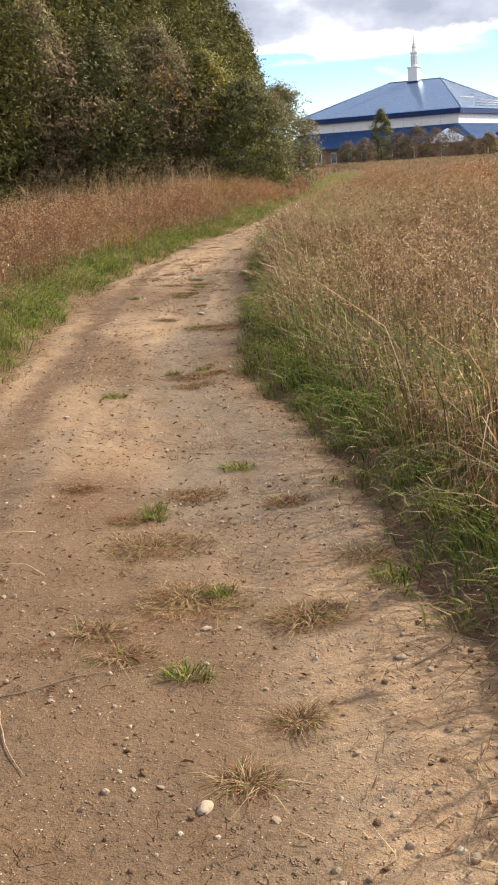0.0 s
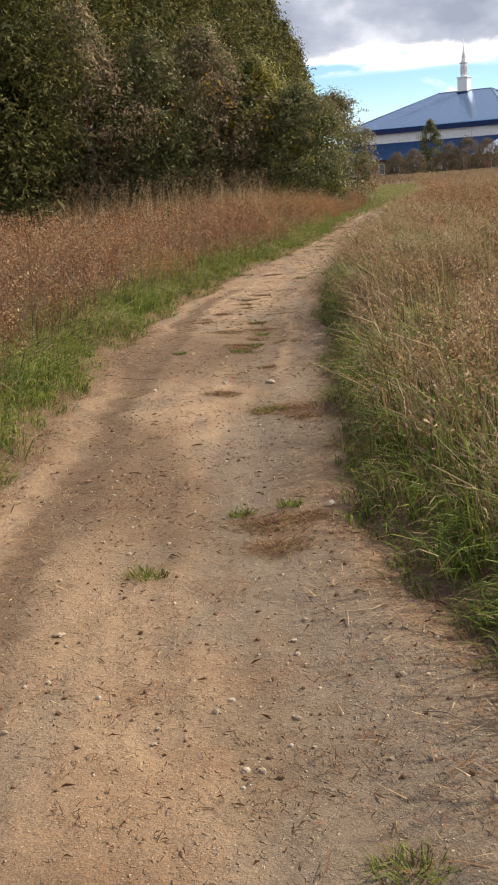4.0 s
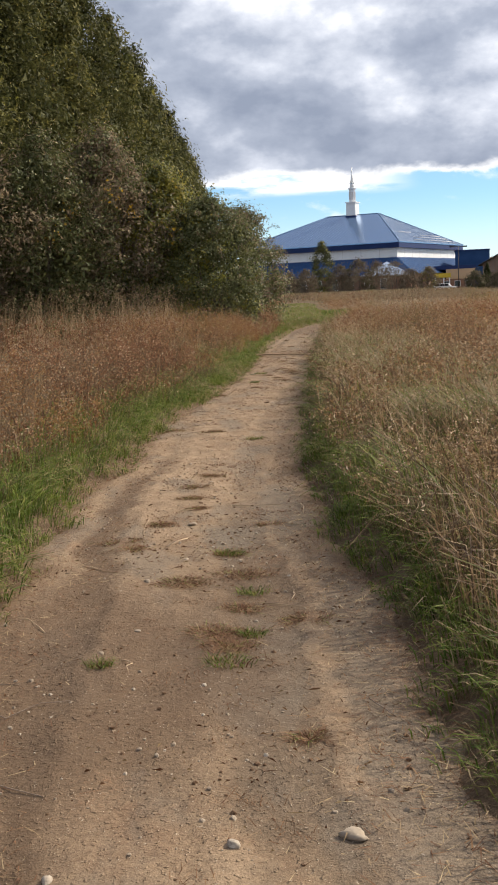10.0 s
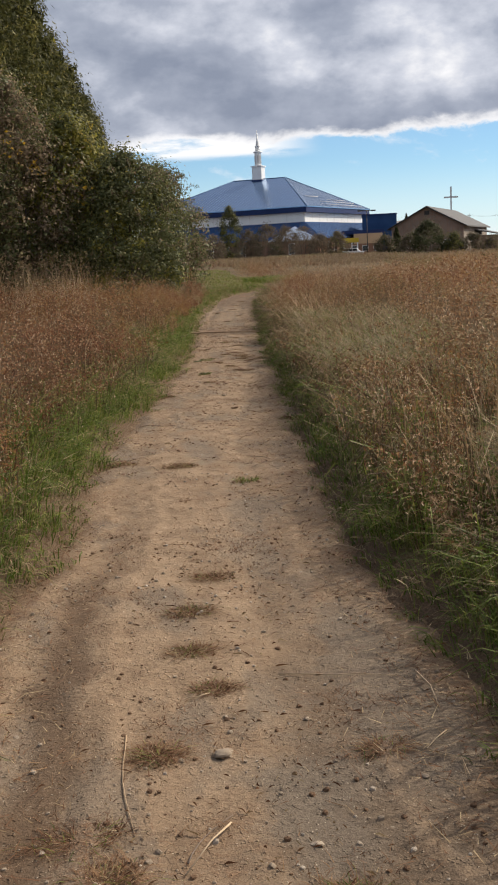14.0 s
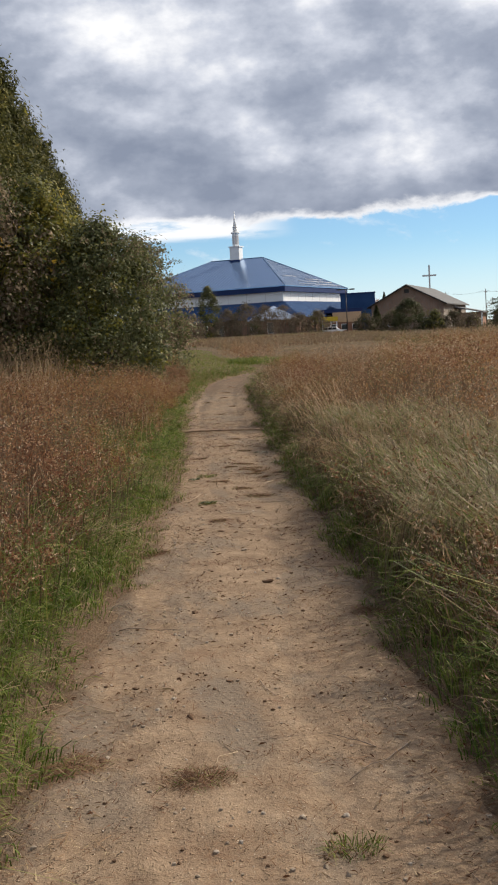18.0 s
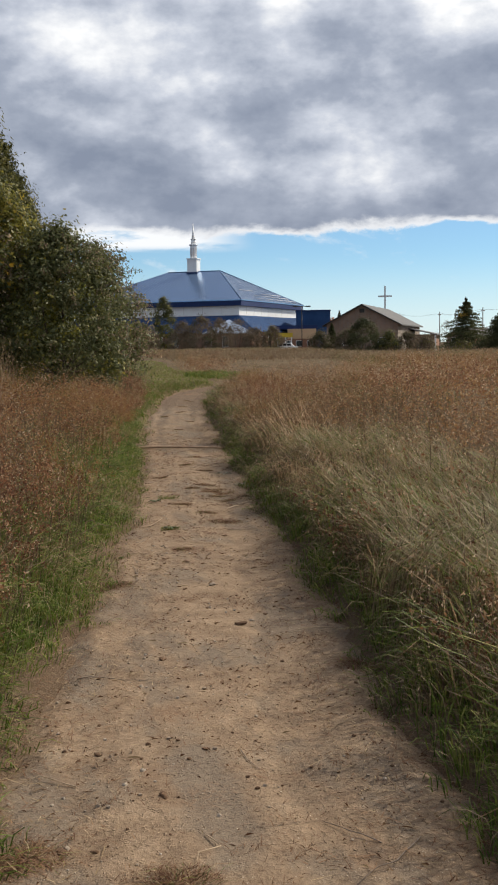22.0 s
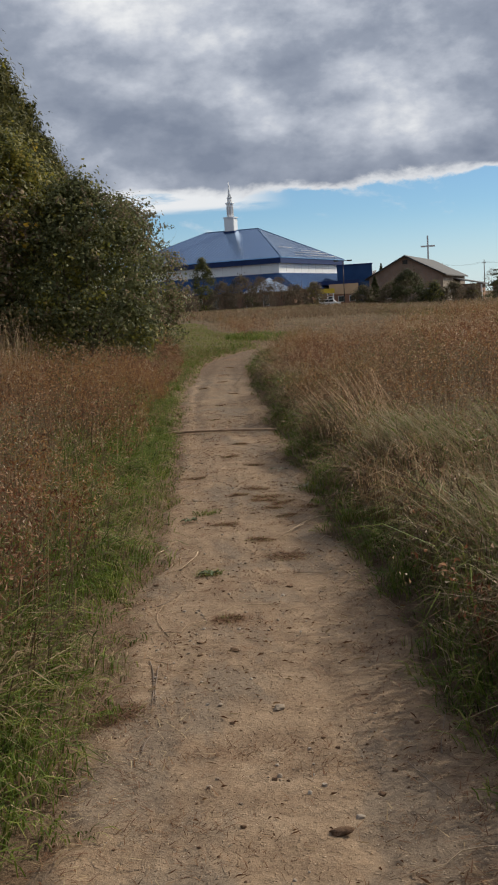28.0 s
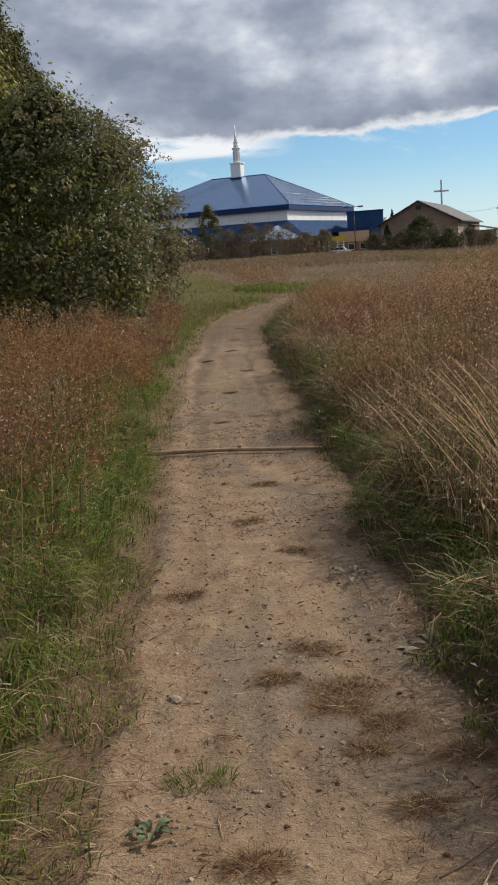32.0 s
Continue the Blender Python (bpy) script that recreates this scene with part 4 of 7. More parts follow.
def plant_verge_grass():
    """Tufts whose blades fan out and lie over towards the path."""
    s = Soup()
    k = 8700
    y = np.concatenate([RNG.uniform(-3.0, 33, int(k * 0.84)), RNG.uniform(33, 56, k - int(k * 0.84))])
    side = RNG.random(k) < 0.5
    e = RNG.gamma(2.2, 0.22, k) - 0.07
    x = np.where(side, edge_left(y) - e, edge_right(y) + e)
    thick = fbm(x * 1.1, y * 1.1, 3, 61)
    keep = (e < 1.5) & (thick > np.interp(e, [0, 0.12, 0.3, 0.8], [0.33, 0.22, 0.12, 0.10])) & clear_of_trees(x, y)
    x, y, e, side, thick = x[keep], y[keep], e[keep], side[keep], thick[keep]
    tall = (0.072 + 0.165 * np.clip(e / 0.45, 0, 1) + 0.07 * np.clip((e - 0.4) / 0.5, 0, 1)) * (0.45 + 1.1 * thick) * RNG.uniform(0.65, 1.3, len(x))
    drought = fbm(x * 0.7, y * 0.7, 3, 62)
    per = 11
    i = np.repeat(np.arange(len(x)), per)
    n = len(i)
    bx, by = x[i] + RNG.normal(0, 0.035, n), y[i] + RNG.normal(0, 0.035, n)
    base = np.stack([bx, by, surface_z(bx, by) - 0.012], 1)
    sweep = np.where(side, 0.0, np.pi) + (fbm(x * 1.6, y * 1.6, 3, 63) - 0.5) * 7.0
    heading = np.where(RNG.random(n) < 0.7, sweep[i] + RNG.normal(0, 0.45, n), RNG.uniform(0, 6.3, n))
    high = tall[i] * RNG.uniform(0.45, 1.15, n)
    b = arched(base, high, high * RNG.uniform(0.4, 1.7, n), RNG.uniform(0.003, 0.0065, n), heading, RNG.uniform(0.1, 0.7, n))
    dry = RNG.random(n) < np.interp(drought[i], [0.35, 0.5, 0.65], [0.05, 0.15, 0.36])
    s.add(b[~dry], ARCH, 0)
    s.add(b[dry], ARCH, 1)
    # withered thatch lying at the grass edge
    m = 62000
    y = RNG.uniform(1.2, 36, m)
    side = RNG.random(m) < 0.5
    e = RNG.normal(-0.04, 0.2, m)
    x = np.where(side, edge_left(y) - e, edge_right(y) + e)
    base = np.stack([x, y, surface_z(x, y) + RNG.uniform(0.0, 0.02, m)], 1)
    b = blades(base, RNG.uniform(0.008, 0.03, m), RNG.uniform(0.003, 0.006, m), RNG.uniform(0, 6.3, m), RNG.uniform(1.0, 4.5, m), 0.2)
    b[:, 4, 2] = base[:, 2] + RNG.uniform(-0.004, 0.015, m)
    tan = RNG.random(m) < 0.4
    s.add(b[~tan][:, [0, 1, 4]], [(0, 1, 2)], 2)
    s.add(b[tan][:, [0, 1, 4]], [(0, 1, 2)], 1)
    tagged(new("verge_grass", s.mesh("verge_grass", [GRASS, STRAW, DEADGRASS])), "green tufted grass verge with withered thatch", "grass", kind="stuff")


def plant_arching_tufts():
    """Lush tufts of broad blades that arch over, along the verges."""
    s = Soup()
    k = 1250
    y = RNG.uniform(-2, 38, k)
    side = RNG.random(k) < 0.6
    e = RNG.uniform(0.10, 0.85, k)
    x = np.where(side, edge_left(y) - e, edge_right(y) + e)
    keep = (fbm(x * 0.9, y * 0.9, 3, 73) > 0.40) & clear_of_trees(x, y) & (e < np.where(side, 0.9, 0.6))
    x, y, side = x[keep], y[keep], side[keep]
    big = RNG.uniform(0.6, 1.25, len(x))
    i = np.repeat(np.arange(len(x)), 20)
    n = len(i)
    a = RNG.uniform(0, 6.28, n)
    bx, by = x[i] + 0.035 * np.cos(a), y[i] + 0.035 * np.sin(a)
    base = np.stack([bx, by, surface_z(bx, by) - 0.012], 1)
    sweep = np.where(side, 0.0, np.pi) + RNG.normal(0, 0.5, len(x))
    heading = np.where(RNG.random(n) < 0.55, sweep[i] + RNG.normal(0, 0.6, n), a)
    high = big[i] * RNG.uniform(0.09, 0.22, n)
    b = arched(base, high, high * RNG.uniform(0.5, 1.6, n), RNG.uniform(0.0035, 0.0065, n), heading, RNG.uniform(0.3, 0.9, n))
    dry = RNG.random(n) < 0.16
    s.add(b[~dry], ARCH, 0)
    s.add(b[dry], ARCH, 1)
    tagged(new("arching_grass", s.mesh("arching_grass", [GRASS, STRAW])), "lush arching tufts of green grass along the path", "grass", kind="stuff")


def plant_stalks():
    """Taller straw-coloured stalks that lean out of the weeds."""
    s = Soup()
    n = 5200
    y = RNG.uniform(1, 48, n)
    side = RNG.random(n) < 0.22
    e = 0.3 + RNG.gamma(1.6, 0.55, n)
    x = np.where(side, edge_left(y) - e, edge_right(y) + e)
    keep = clear_of_trees(x, y) & (lane_gap(x, y) > 0.1) & (e < 5) & (e > verge_width(x, y) * 0.9) & (RNG.random(n) < np.interp(y, [10, 16], [0.45, 1.0]))
    x, y, side = x[keep], y[keep], side[keep]
    n = len(x)
    base = np.stack([x, y, land(x, y) - 0.02], 1)
    heading = np.where(side, 0.0, np.pi) + RNG.normal(0, 0.9, n)
    h = RNG.uniform(0.4, 0.95, n) * (0.7 + 0.5 * fbm(x * 0.8, y * 0.8, 2, 74))
    b = arched(base, h, h * RNG.gamma(2.2, 0.22, n).clip(0.05, 1.1), RNG.uniform(0.0025, 0.005, n), heading, RNG.uniform(0.0, 0.5, n))
    pale = RNG.random(n)
    for lo, hi, mat in ((0.0, 0.45, 0), (0.45, 0.75, 2), (0.75, 1.01, 3)):
        s.add(b[(pale >= lo) & (pale < hi)], ARCH, mat)
    tip = np.repeat(b[::2, 6], 7, 0) + RNG.normal(0, 1, (len(b[::2]) * 7, 3)) * np.array([0.014, 0.014, 0.04])
    s.add(leaves(tip, RNG.uniform(0.010, 0.026, len(tip)), 1.2, 0.45)[:, [0, 1, 2]], [(0, 1, 2)], 1)
    tagged(new("straw_stalks", s.mesh("straw_stalks", [STRAW, FLUFF, PALEWEED, STEMS])), "tall straw stalks leaning out of the weeds", "stalks", kind="stuff")


def plant_thicket():
    """Dense thin stalks and long blades at the foot of the weeds, leaning out over the verge."""
    s = Soup()
    n = 42000
    y = RNG.uniform(0.5, 46, n)
    side = (RNG.random(n) < 0.12) & (y < 25)
    e = RNG.gamma(2.4, 0.20, n) + 0.16
    x = np.where(side, edge_left(y) - e, edge_right(y) + e)
    lush = fbm(x * 0.8, y * 0.8, 3, 68)
    keep = (e > verge_width(x, y) * 0.6) & (e < verge_width(x, y) + RNG.gamma(2.0, 0.22, n)) & clear_of_trees(x, y) & (lush > 0.3)
    keep &= RNG.random(n) < np.interp(y, [10, 15], [0.4, 1.0])
    x, y, side, lush = x[keep], y[keep], side[keep], lush[keep]
    n = len(x)
    base = np.stack([x, y, land(x, y) - 0.02], 1)
    heading = np.where(side, 0.0, np.pi) + (fbm(x * 1.1, y * 1.1, 3, 69) - 0.5) * 5 + RNG.normal(0, 0.4, n)
    high = RNG.uniform(0.20, 0.55, n) * (0.5 + lush)
    b = arched(base, high, high * np.minimum(RNG.gamma(3.0, 0.20, n), 1.2), RNG.uniform(0.003, 0.007, n), heading, RNG.uniform(0.1, 0.8, n))
    # long green grass under the near weeds, dry stalks further on
    pick = RNG.random(n) * 0.6 + 0.9 * (fbm(x * 0.6, y * 0.6, 3, 70) - 0.25) + np.interp(y, [0, 9, 14, 20, 24], [0.16, 0.12, 0.06, 0.04, 0.14])
    mat = np.where(pick < 0.42, 0, np.where(pick < 0.58, 1, np.where(pick < 0.84, 2, 3)))
    for k in range(4):
        s.add(b[mat == k], ARCH, k)
    tagged(new("weed_thicket", s.mesh("weed_thicket", [GRASS, OLIVEWEED, STEMS, PALEWEED])), "dense tangle of stalks and long blades under the weeds", "weeds", kind="stuff")


def plant_lane_grass():
    s = Soup()
    n = 24000
    y = 44 + RNG.random(n) ** 1.6 * 72
    x = 4.5 + (y - 48) * 0.105 + RNG.uniform(-2.2, 2.6, n)
    keep = (beyond(x, y) > 0.0) & ((lane_gap(x, y) < 0.45) | ((y < 56) & (beyond(x, y) < 1.0)))
    x, y = x[keep], y[keep]
    n = len(x)
    base = np.stack([x, y, surface_z(x, y) - 0.01], 1)
    b = blades(base, RNG.uniform(0.04, 0.11, n) * (0.6 + fbm(x, y, 2, 64)), RNG.uniform(0.01, 0.022, n), RNG.uniform(0, 6.3, n), RNG.uniform(0.2, 1.1, n), 0.7)
    dry = RNG.random(n) < 0.2
    s.add(b[~dry], BLADE, 0)
    s.add(b[dry], BLADE, 1)
    a, q = RNG.uniform(0, 6.28, 2200), np.sqrt(RNG.random(2200))
    x, y = 8.6 + 1.3 * q * np.cos(a), 63.0 + 4.5 * q * np.sin(a)
    base = np.stack([x, y, surface_z(x, y) - 0.01], 1)
    high = RNG.uniform(0.12, 0.34, len(x))
    s.add(arched(base, high, high * RNG.uniform(0.3, 1.0, len(x)), RNG.uniform(0.01, 0.02, len(x)), RNG.uniform(0, 6.3, len(x)), RNG.uniform(0.1, 0.6, len(x))), ARCH, 2)
    tagged(new("lane_grass", s.mesh("lane_grass", [SUNLIT_LANEGRASS, STRAW, GRASS])), "short green grass on the mown lane", "grass", kind="stuff")


def plant_long_grass():
    """Leaning swathes of long pale grass among the weeds."""
    s = Soup()
    for cx, cy, r in SWATHES:
        n = int(5200 * r)
        a, q = RNG.uniform(0, 6.28, n), r * np.sqrt(RNG.random(n)) * RNG.uniform(0.8, 1.15, n)
        x, y = cx + q * np.cos(a), cy + q * np.sin(a)
        k = beyond(x, y) > 0.08
        x, y = x[k], y[k]
        n = len(x)
        base = np.stack([x, y, land(x, y) - 0.02], 1)
        heading = np.where(x < 0.3 + 0.05 * y, 0.3, np.pi - 0.5) + fbm(x * 2, y * 2, 2, 67) * 2 - 1 + RNG.normal(0, 0.5, n)
        high = RNG.uniform(0.22, 0.62, n) * (0.6 + 0.8 * fbm(x * 2.5, y * 2.5, 2, 75))
        b = arched(base, high, high * RNG.uniform(0.3, 1.0, n), RNG.uniform(0.0025, 0.0055, n), heading, RNG.uniform(0.0, 0.5, n))
        pick = RNG.random(n)
        for lo, hi, mat in ((0, 0.42, 0), (0.42, 0.6, 1), (0.6, 0.86, 2), (0.86, 1.01, 3)):
            s.add(b[(pick >= lo) & (pick < hi)], ARCH, mat)
    tagged(new("long_grass", s.mesh("long_grass", [PALEGRASS, STRAW, GRASS, STEMS])), "leaning swathes of long grey-green grass", "grass", kind="stuff")


def plant_outer_field():
    """Thin cover over the rest of the field, round about and behind."""
    s = Soup()
    for n, x0, x1, y0, y1, tips in ((8000, -60, 60, -45, 75, 1), (26000, -19, 21, -9, 40, 4)):
        x, y = scatter(n, x0, x1, y0, y1)
        keep = (beyond(x, y) > 0.5) & clear_of_trees(x, y) & ~((x > -2.2 - (y + 1) * 0.29) & (x < 1.5 + (y + 1) * 0.56) & (y > 3))
        x, y = x[keep], y[keep]
        base = np.stack([x, y, land(x, y) - 0.03], 1)
        h = weed_height(x, y) * RNG.uniform(0.6, 1.1, len(x))
        b = blades(base, h, RNG.uniform(0.015, 0.05, len(x)), RNG.uniform(0, 6.3, len(x)), RNG.gamma(2, 0.2, len(x)), 0.3)
        sort = weed_sort(x, y)
        k = np.repeat(np.arange(len(x)), tips)
        c = base[k] * 0.45 + b[k, 4] * 0.55 + RNG.normal(0, 0.14, (len(k), 3))
        lf = leaves(c, RNG.uniform(0.06, 0.16, len(k)), 0.3, 0.45)[:, :3]
        for mat, kind in enumerate((0, 1, 3, 4, 6)):
            s.add(b[sort == kind][:, [0, 1, 4]], [(0, 1, 2)], mat)
            s.add(lf[sort[k] == kind], [(0, 1, 2)], mat)
    tagged(new("field_grass", s.mesh("field_grass", [WEED, WEEDRED, OLIVEWEED, ORANGEWEED, PALEWEED])), "thin dry grass over the wider field", "grass", kind="stuff")


plant_near_weeds()
plant_mid_weeds()
plant_far_field()
plant_thicket()
plant_verge_grass()
plant_lane_grass()
plant_long_grass()
plant_arching_tufts()
plant_stalks()
plant_outer_field()
# ---- trees and shrubs ----
def crown_mesh(shape, count, size, mats, weights, clumps=160, spread=0.45, flat=0.3, slim=0.6, fine=False):
    """Leaves in clumps; shape(n) gives clump centres."""
    c = shape(clumps)
    which = RNG.integers(0, clumps, count)
    grow = RNG.uniform(0.6, 1.35, clumps)[which]
    off = RNG.normal(0, 1, (count, 3))
    p = c[which] + off * (spread * grow)[:, None] * np.array([1, 1, 0.75])
    s = Soup()
    tone = RNG.random(clumps)[which] * 0.75 + RNG.random(count) * 0.25
    cuts = np.cumsum([0] + list(weights))
    # the leaves of a clump face outwards and up
    lf = facing_leaves(p, off * 0.8 + RNG.normal(0, 0.45, (count, 3)) + np.array([0, 0, 0.5]), size * RNG.uniform(0.6, 1.5, count), slim)
    for i in range(len(mats)):
        k = (tone >= cuts[i]) & (tone < cuts[i + 1] + (1 if i == len(mats) - 1 else 0))
        if k.any():
            s.add(*((lf[k][:, :3], [(0, 1, 2)]) if fine else (lf[k], LEAF)), i)
    return s.mesh("crown", mats)


def spindle(height, radius, base=0.06, point=1.6, belly=0.25, lobes=0.25, shell=0.45):
    """Clump centres in an uneven, tapering crown."""
    phase = RNG.uniform(0, 6.28, 4)

    def shape(n):
        t = RNG.beta(1.1, 1.12, n)
        a = RNG.uniform(0, 2 * np.pi, n)
        prof = np.where(t < belly, 0.72 + 0.28 * t / belly, (1 - np.clip((t - belly) / (1 - belly), 0, 1) ** point))
        wob = 1 + lobes * (np.sin(2 * a + phase[0] + 4 * t) + 0.6 * np.sin(3 * a + phase[1] - 7 * t) + 0.5 * np.sin(9 * t + phase[2] + a)) * 0.5
        r = radius * np.maximum(prof, 0.03) * wob * (shell + (1 - shell) * RNG.random(n)) ** 0.5
        return np.stack([r * np.cos(a), r * np.sin(a), height * (base + (1 - base) * t)], 1)
    return shape


def woody(parent, height, girth, limbs, reach, lean=0.0, stems=1):
    for k in range(stems):
        a = RNG.uniform(0, 6.28)
        off = 0.0 if stems == 1 else girth * 3
        foot = Vector((off * math.cos(a), off * math.sin(a), -0.1))
        pts = [foot + Vector((lean * t * t + RNG.normal(0, 0.02) * height * t + (0.12 * height * t * math.cos(a) if stems > 1 else 0), (0.12 * height * t * math.sin(a) if stems > 1 else 0), height * 0.9 * t)) for t in np.linspace(0, 1, 6)]
        part("trunk", tube(pts, [girth * (1 - 0.85 * t) for t in np.linspace(0, 1, 6)], 7), BARK, parent)
        for i in range(limbs):
            t = RNG.uniform(0.2, 0.85)
            p = pts[int(t * 5)]
            b = RNG.uniform(0, 6.28)
            out = reach * (1 - 0.7 * t) * RNG.uniform(0.6, 1.0)
            tip = p + Vector((out * math.cos(b), out * math.sin(b), out * RNG.uniform(0.2, 0.9)))
            mid = p.lerp(tip, 0.5) + Vector((0, 0, -0.06 * out))
            part("limb", tube([p, mid, tip], [girth * 0.4 * (1 - t) + 0.01, girth * 0.25 * (1 - t) + 0.008, 0.006], 5), BARK, parent)


def twig_mesh(shape, count, length, width, mat):
    """Bare twigs that stand out of a crown."""
    p = shape(count)
    out = p.copy()
    out[:, 2] = 0
    out /= np.linalg.norm(out, axis=1)[:, None] + 1e-6
    d = out * RNG.uniform(0.3, 1.2, (count, 1)) + RNG.normal(0, 0.5, (count, 3)) + np.array([0, 0, 0.7])
    d /= np.linalg.norm(d, axis=1)[:, None]
    ln = length * RNG.uniform(0.4, 1.2, count)
    side = np.cross(d, RNG.normal(size=(count, 3)))
    side /= np.linalg.norm(side, axis=1)[:, None]
    other = np.cross(d, side)
    w = width / 2
    mid, tip = p + d * ln[:, None] * 0.5 + other * ln[:, None] * 0.07, p + d * ln[:, None]
    s = Soup()
    for across in (side, other):
        s.add(np.stack([p - across * w, p + across * w, mid + across * w * 0.7, mid - across * w * 0.7, tip], 1), BLADE, 0)
    return s.mesh("brushwood", [mat])


def tree(name, x, y, height, radius, label, category, mats, weights, count, size, clumps=160, spread=0.45, twigs=0, girth=None, stems=1, group="", point=1.6, belly=0.25, base=0.06, flat=0.3, lobes=0.25, limbs=7, twig_len=0.8, twig_mat=None, core=0, fine=False):
    ob = thing(name, pose(x, y, float(land(np.array(x), np.array(y))), 0, 0, RNG.uniform(0, 360)), label, category, group)
    shape = spindle(height, radius, base, point, belly, lobes)
    woody(ob, height, girth or height * 0.016, limbs, radius, stems=stems)
    mesh_part("crown", crown_mesh(shape, count, size, mats, weights, clumps, spread, flat, fine=fine), ob)
    if core:
        inner = spindle(height * 0.93, radius * 0.72, base, point, belly, lobes, 0.1)
        mesh_part("inner_foliage", crown_mesh(inner, core * 4, min(size * 2.2, 0.34), mats[:1], (1.0,), 160, spread * 1.1, flat, fine=True), ob)
    if twigs:
        tagged(mesh_part("brushwood", twig_mesh(shape, twigs, twig_len * 0.6, 0.006 if size < 0.15 else 0.014, twig_mat or TWIG), ob), kind="stuff")
    return ob


def add_sprays(ob, height, radius, count, mats, low=0.3, leaf=0.085):
    """Long thin shoots that arch out of a shrub, with leaves set along them."""
    s = Soup()
    a, t = RNG.uniform(0, 6.28, count), RNG.uniform(low, 0.95, count)
    out = np.stack([np.cos(a), np.sin(a), np.zeros(count)], 1)
    root = out * (radius * 0.85 * np.sqrt(np.clip(1 - t ** 2.2, 0.02, 1)))[:, None]
    root[:, 2] = t * height * 0.97
    ln = RNG.uniform(0.4, 1.0, count)
    up = RNG.uniform(0.5, 1.1, count)
    steps = np.linspace(0, 1, 7)
    rail = np.stack([root + out * (ln * q)[:, None] * 0.8 + np.array([0, 0, 1.0]) * (ln * (up * q - 0.75 * q * q))[:, None] for q in steps], 1)
    flat = np.cross(out, np.array([0, 0, 1.0]))
    for w in (flat * 0.005, np.tile(np.array([0, 0, 0.005]), (count, 1))):
        ribbon = np.stack([rail - w[:, None], rail + w[:, None]], 2).reshape(count, 14, 3)
        s.add(ribbon, [f for q in range(6) for f in ((2 * q, 2 * q + 1, 2 * q + 3), (2 * q, 2 * q + 3, 2 * q + 2))], len(mats))
    per = 34
    q = RNG.uniform(0.1, 1.0, (count, per)) * 5.999
    lo = q.astype(int)
    c = (rail[np.arange(count)[:, None], lo] * (1 - (q - lo))[..., None] + rail[np.arange(count)[:, None], lo + 1] * (q - lo)[..., None] + RNG.normal(0, 0.045, (count, per, 3))).reshape(-1, 3)
    lf = facing_leaves(c, RNG.normal(0, 0.7, c.shape) + np.array([0, 0, 0.6]), leaf * RNG.uniform(0.6, 1.3, len(c)), 0.5)
    which = RNG.integers(0, len(mats), len(c))
    for m in range(len(mats)):
        s.add(lf[which == m], LEAF, m)
    tagged(mesh_part("sprays", s.mesh("sprays", mats + [TWIG]), ob), "arching leafy shoots", kind="stuff")


# the tall dark row behind, from the near end to the far
def row_x(y):
    return -4.6 + (y - 53) * 0.108


def tall_row():
    kinds = [("tall dark green cedar in the hedgerow", "cedar", [CEDAR, HEDGEGREEN], (0.7, 0.3)),
             ("tall olive green tree overgrown with vines", "tree", [HEDGEGREEN, CEDAR, YELLOWGREEN], (0.55, 0.33, 0.12))]
    spots = [(38, 13.4, -3.2), (44, 14.6, -2.4), (48, 15.4, -1.2), (53, 15.4, -0.4), (58, 15.6, 0.0), (64, 15.2, 0.2), (71, 15.4, 0.4), (79, 14.8, 0.5), (88, 14.6, 0.6), (98, 14.0, 0.6), (110, 13.8, 0.4)]
    for i, (y, h, off) in enumerate(spots):
        lab, cat, mats, w = kinds[i % 2]
        tree(cat, row_x(y) + off, y, h, 3.0, lab, cat, mats, w, 33000 if y < 60 else 12000, 0.165 if y < 60 else 0.27, 520, 0.34, 120 if i % 2 else 40, group="hedgerow trees", point=1.7, belly=0.2, base=0.04, twig_len=0.7, core=1800, fine=True)
    # a taller rank just behind closes the tops
    for x, y, h in ((-7.4, 54, 17.6), (-9.8, 57, 18.6), (-6.4, 62, 17.4), (-11.5, 50, 17.0), (-8.4, 66, 18.0)):
        tree("cedar", x, y, h, 3.0, "tall dark green cedar in the hedgerow", "cedar", [CEDAR, HEDGEGREEN], (0.6, 0.4), 14000, 0.24, 420, 0.38, 20, group="hedgerow trees", point=1.9, belly=0.2, base=0.04, core=1200, fine=True)
    # outer ranks close the row away from the path
    for i, (x, y, h) in enumerate([(-13, 40, 12), (-12, 48, 13), (-10, 60, 14), (-8, 76, 14), (-6, 96, 13)]):
        tree("cedar", x, y, h, 3.2, "dark cedar at the back of the hedgerow", "cedar", [CEDAR, HEDGEGREEN], (0.7, 0.3), 6000, 0.42, 160, 0.55, group="hedgerow trees", core=900, fine=True)


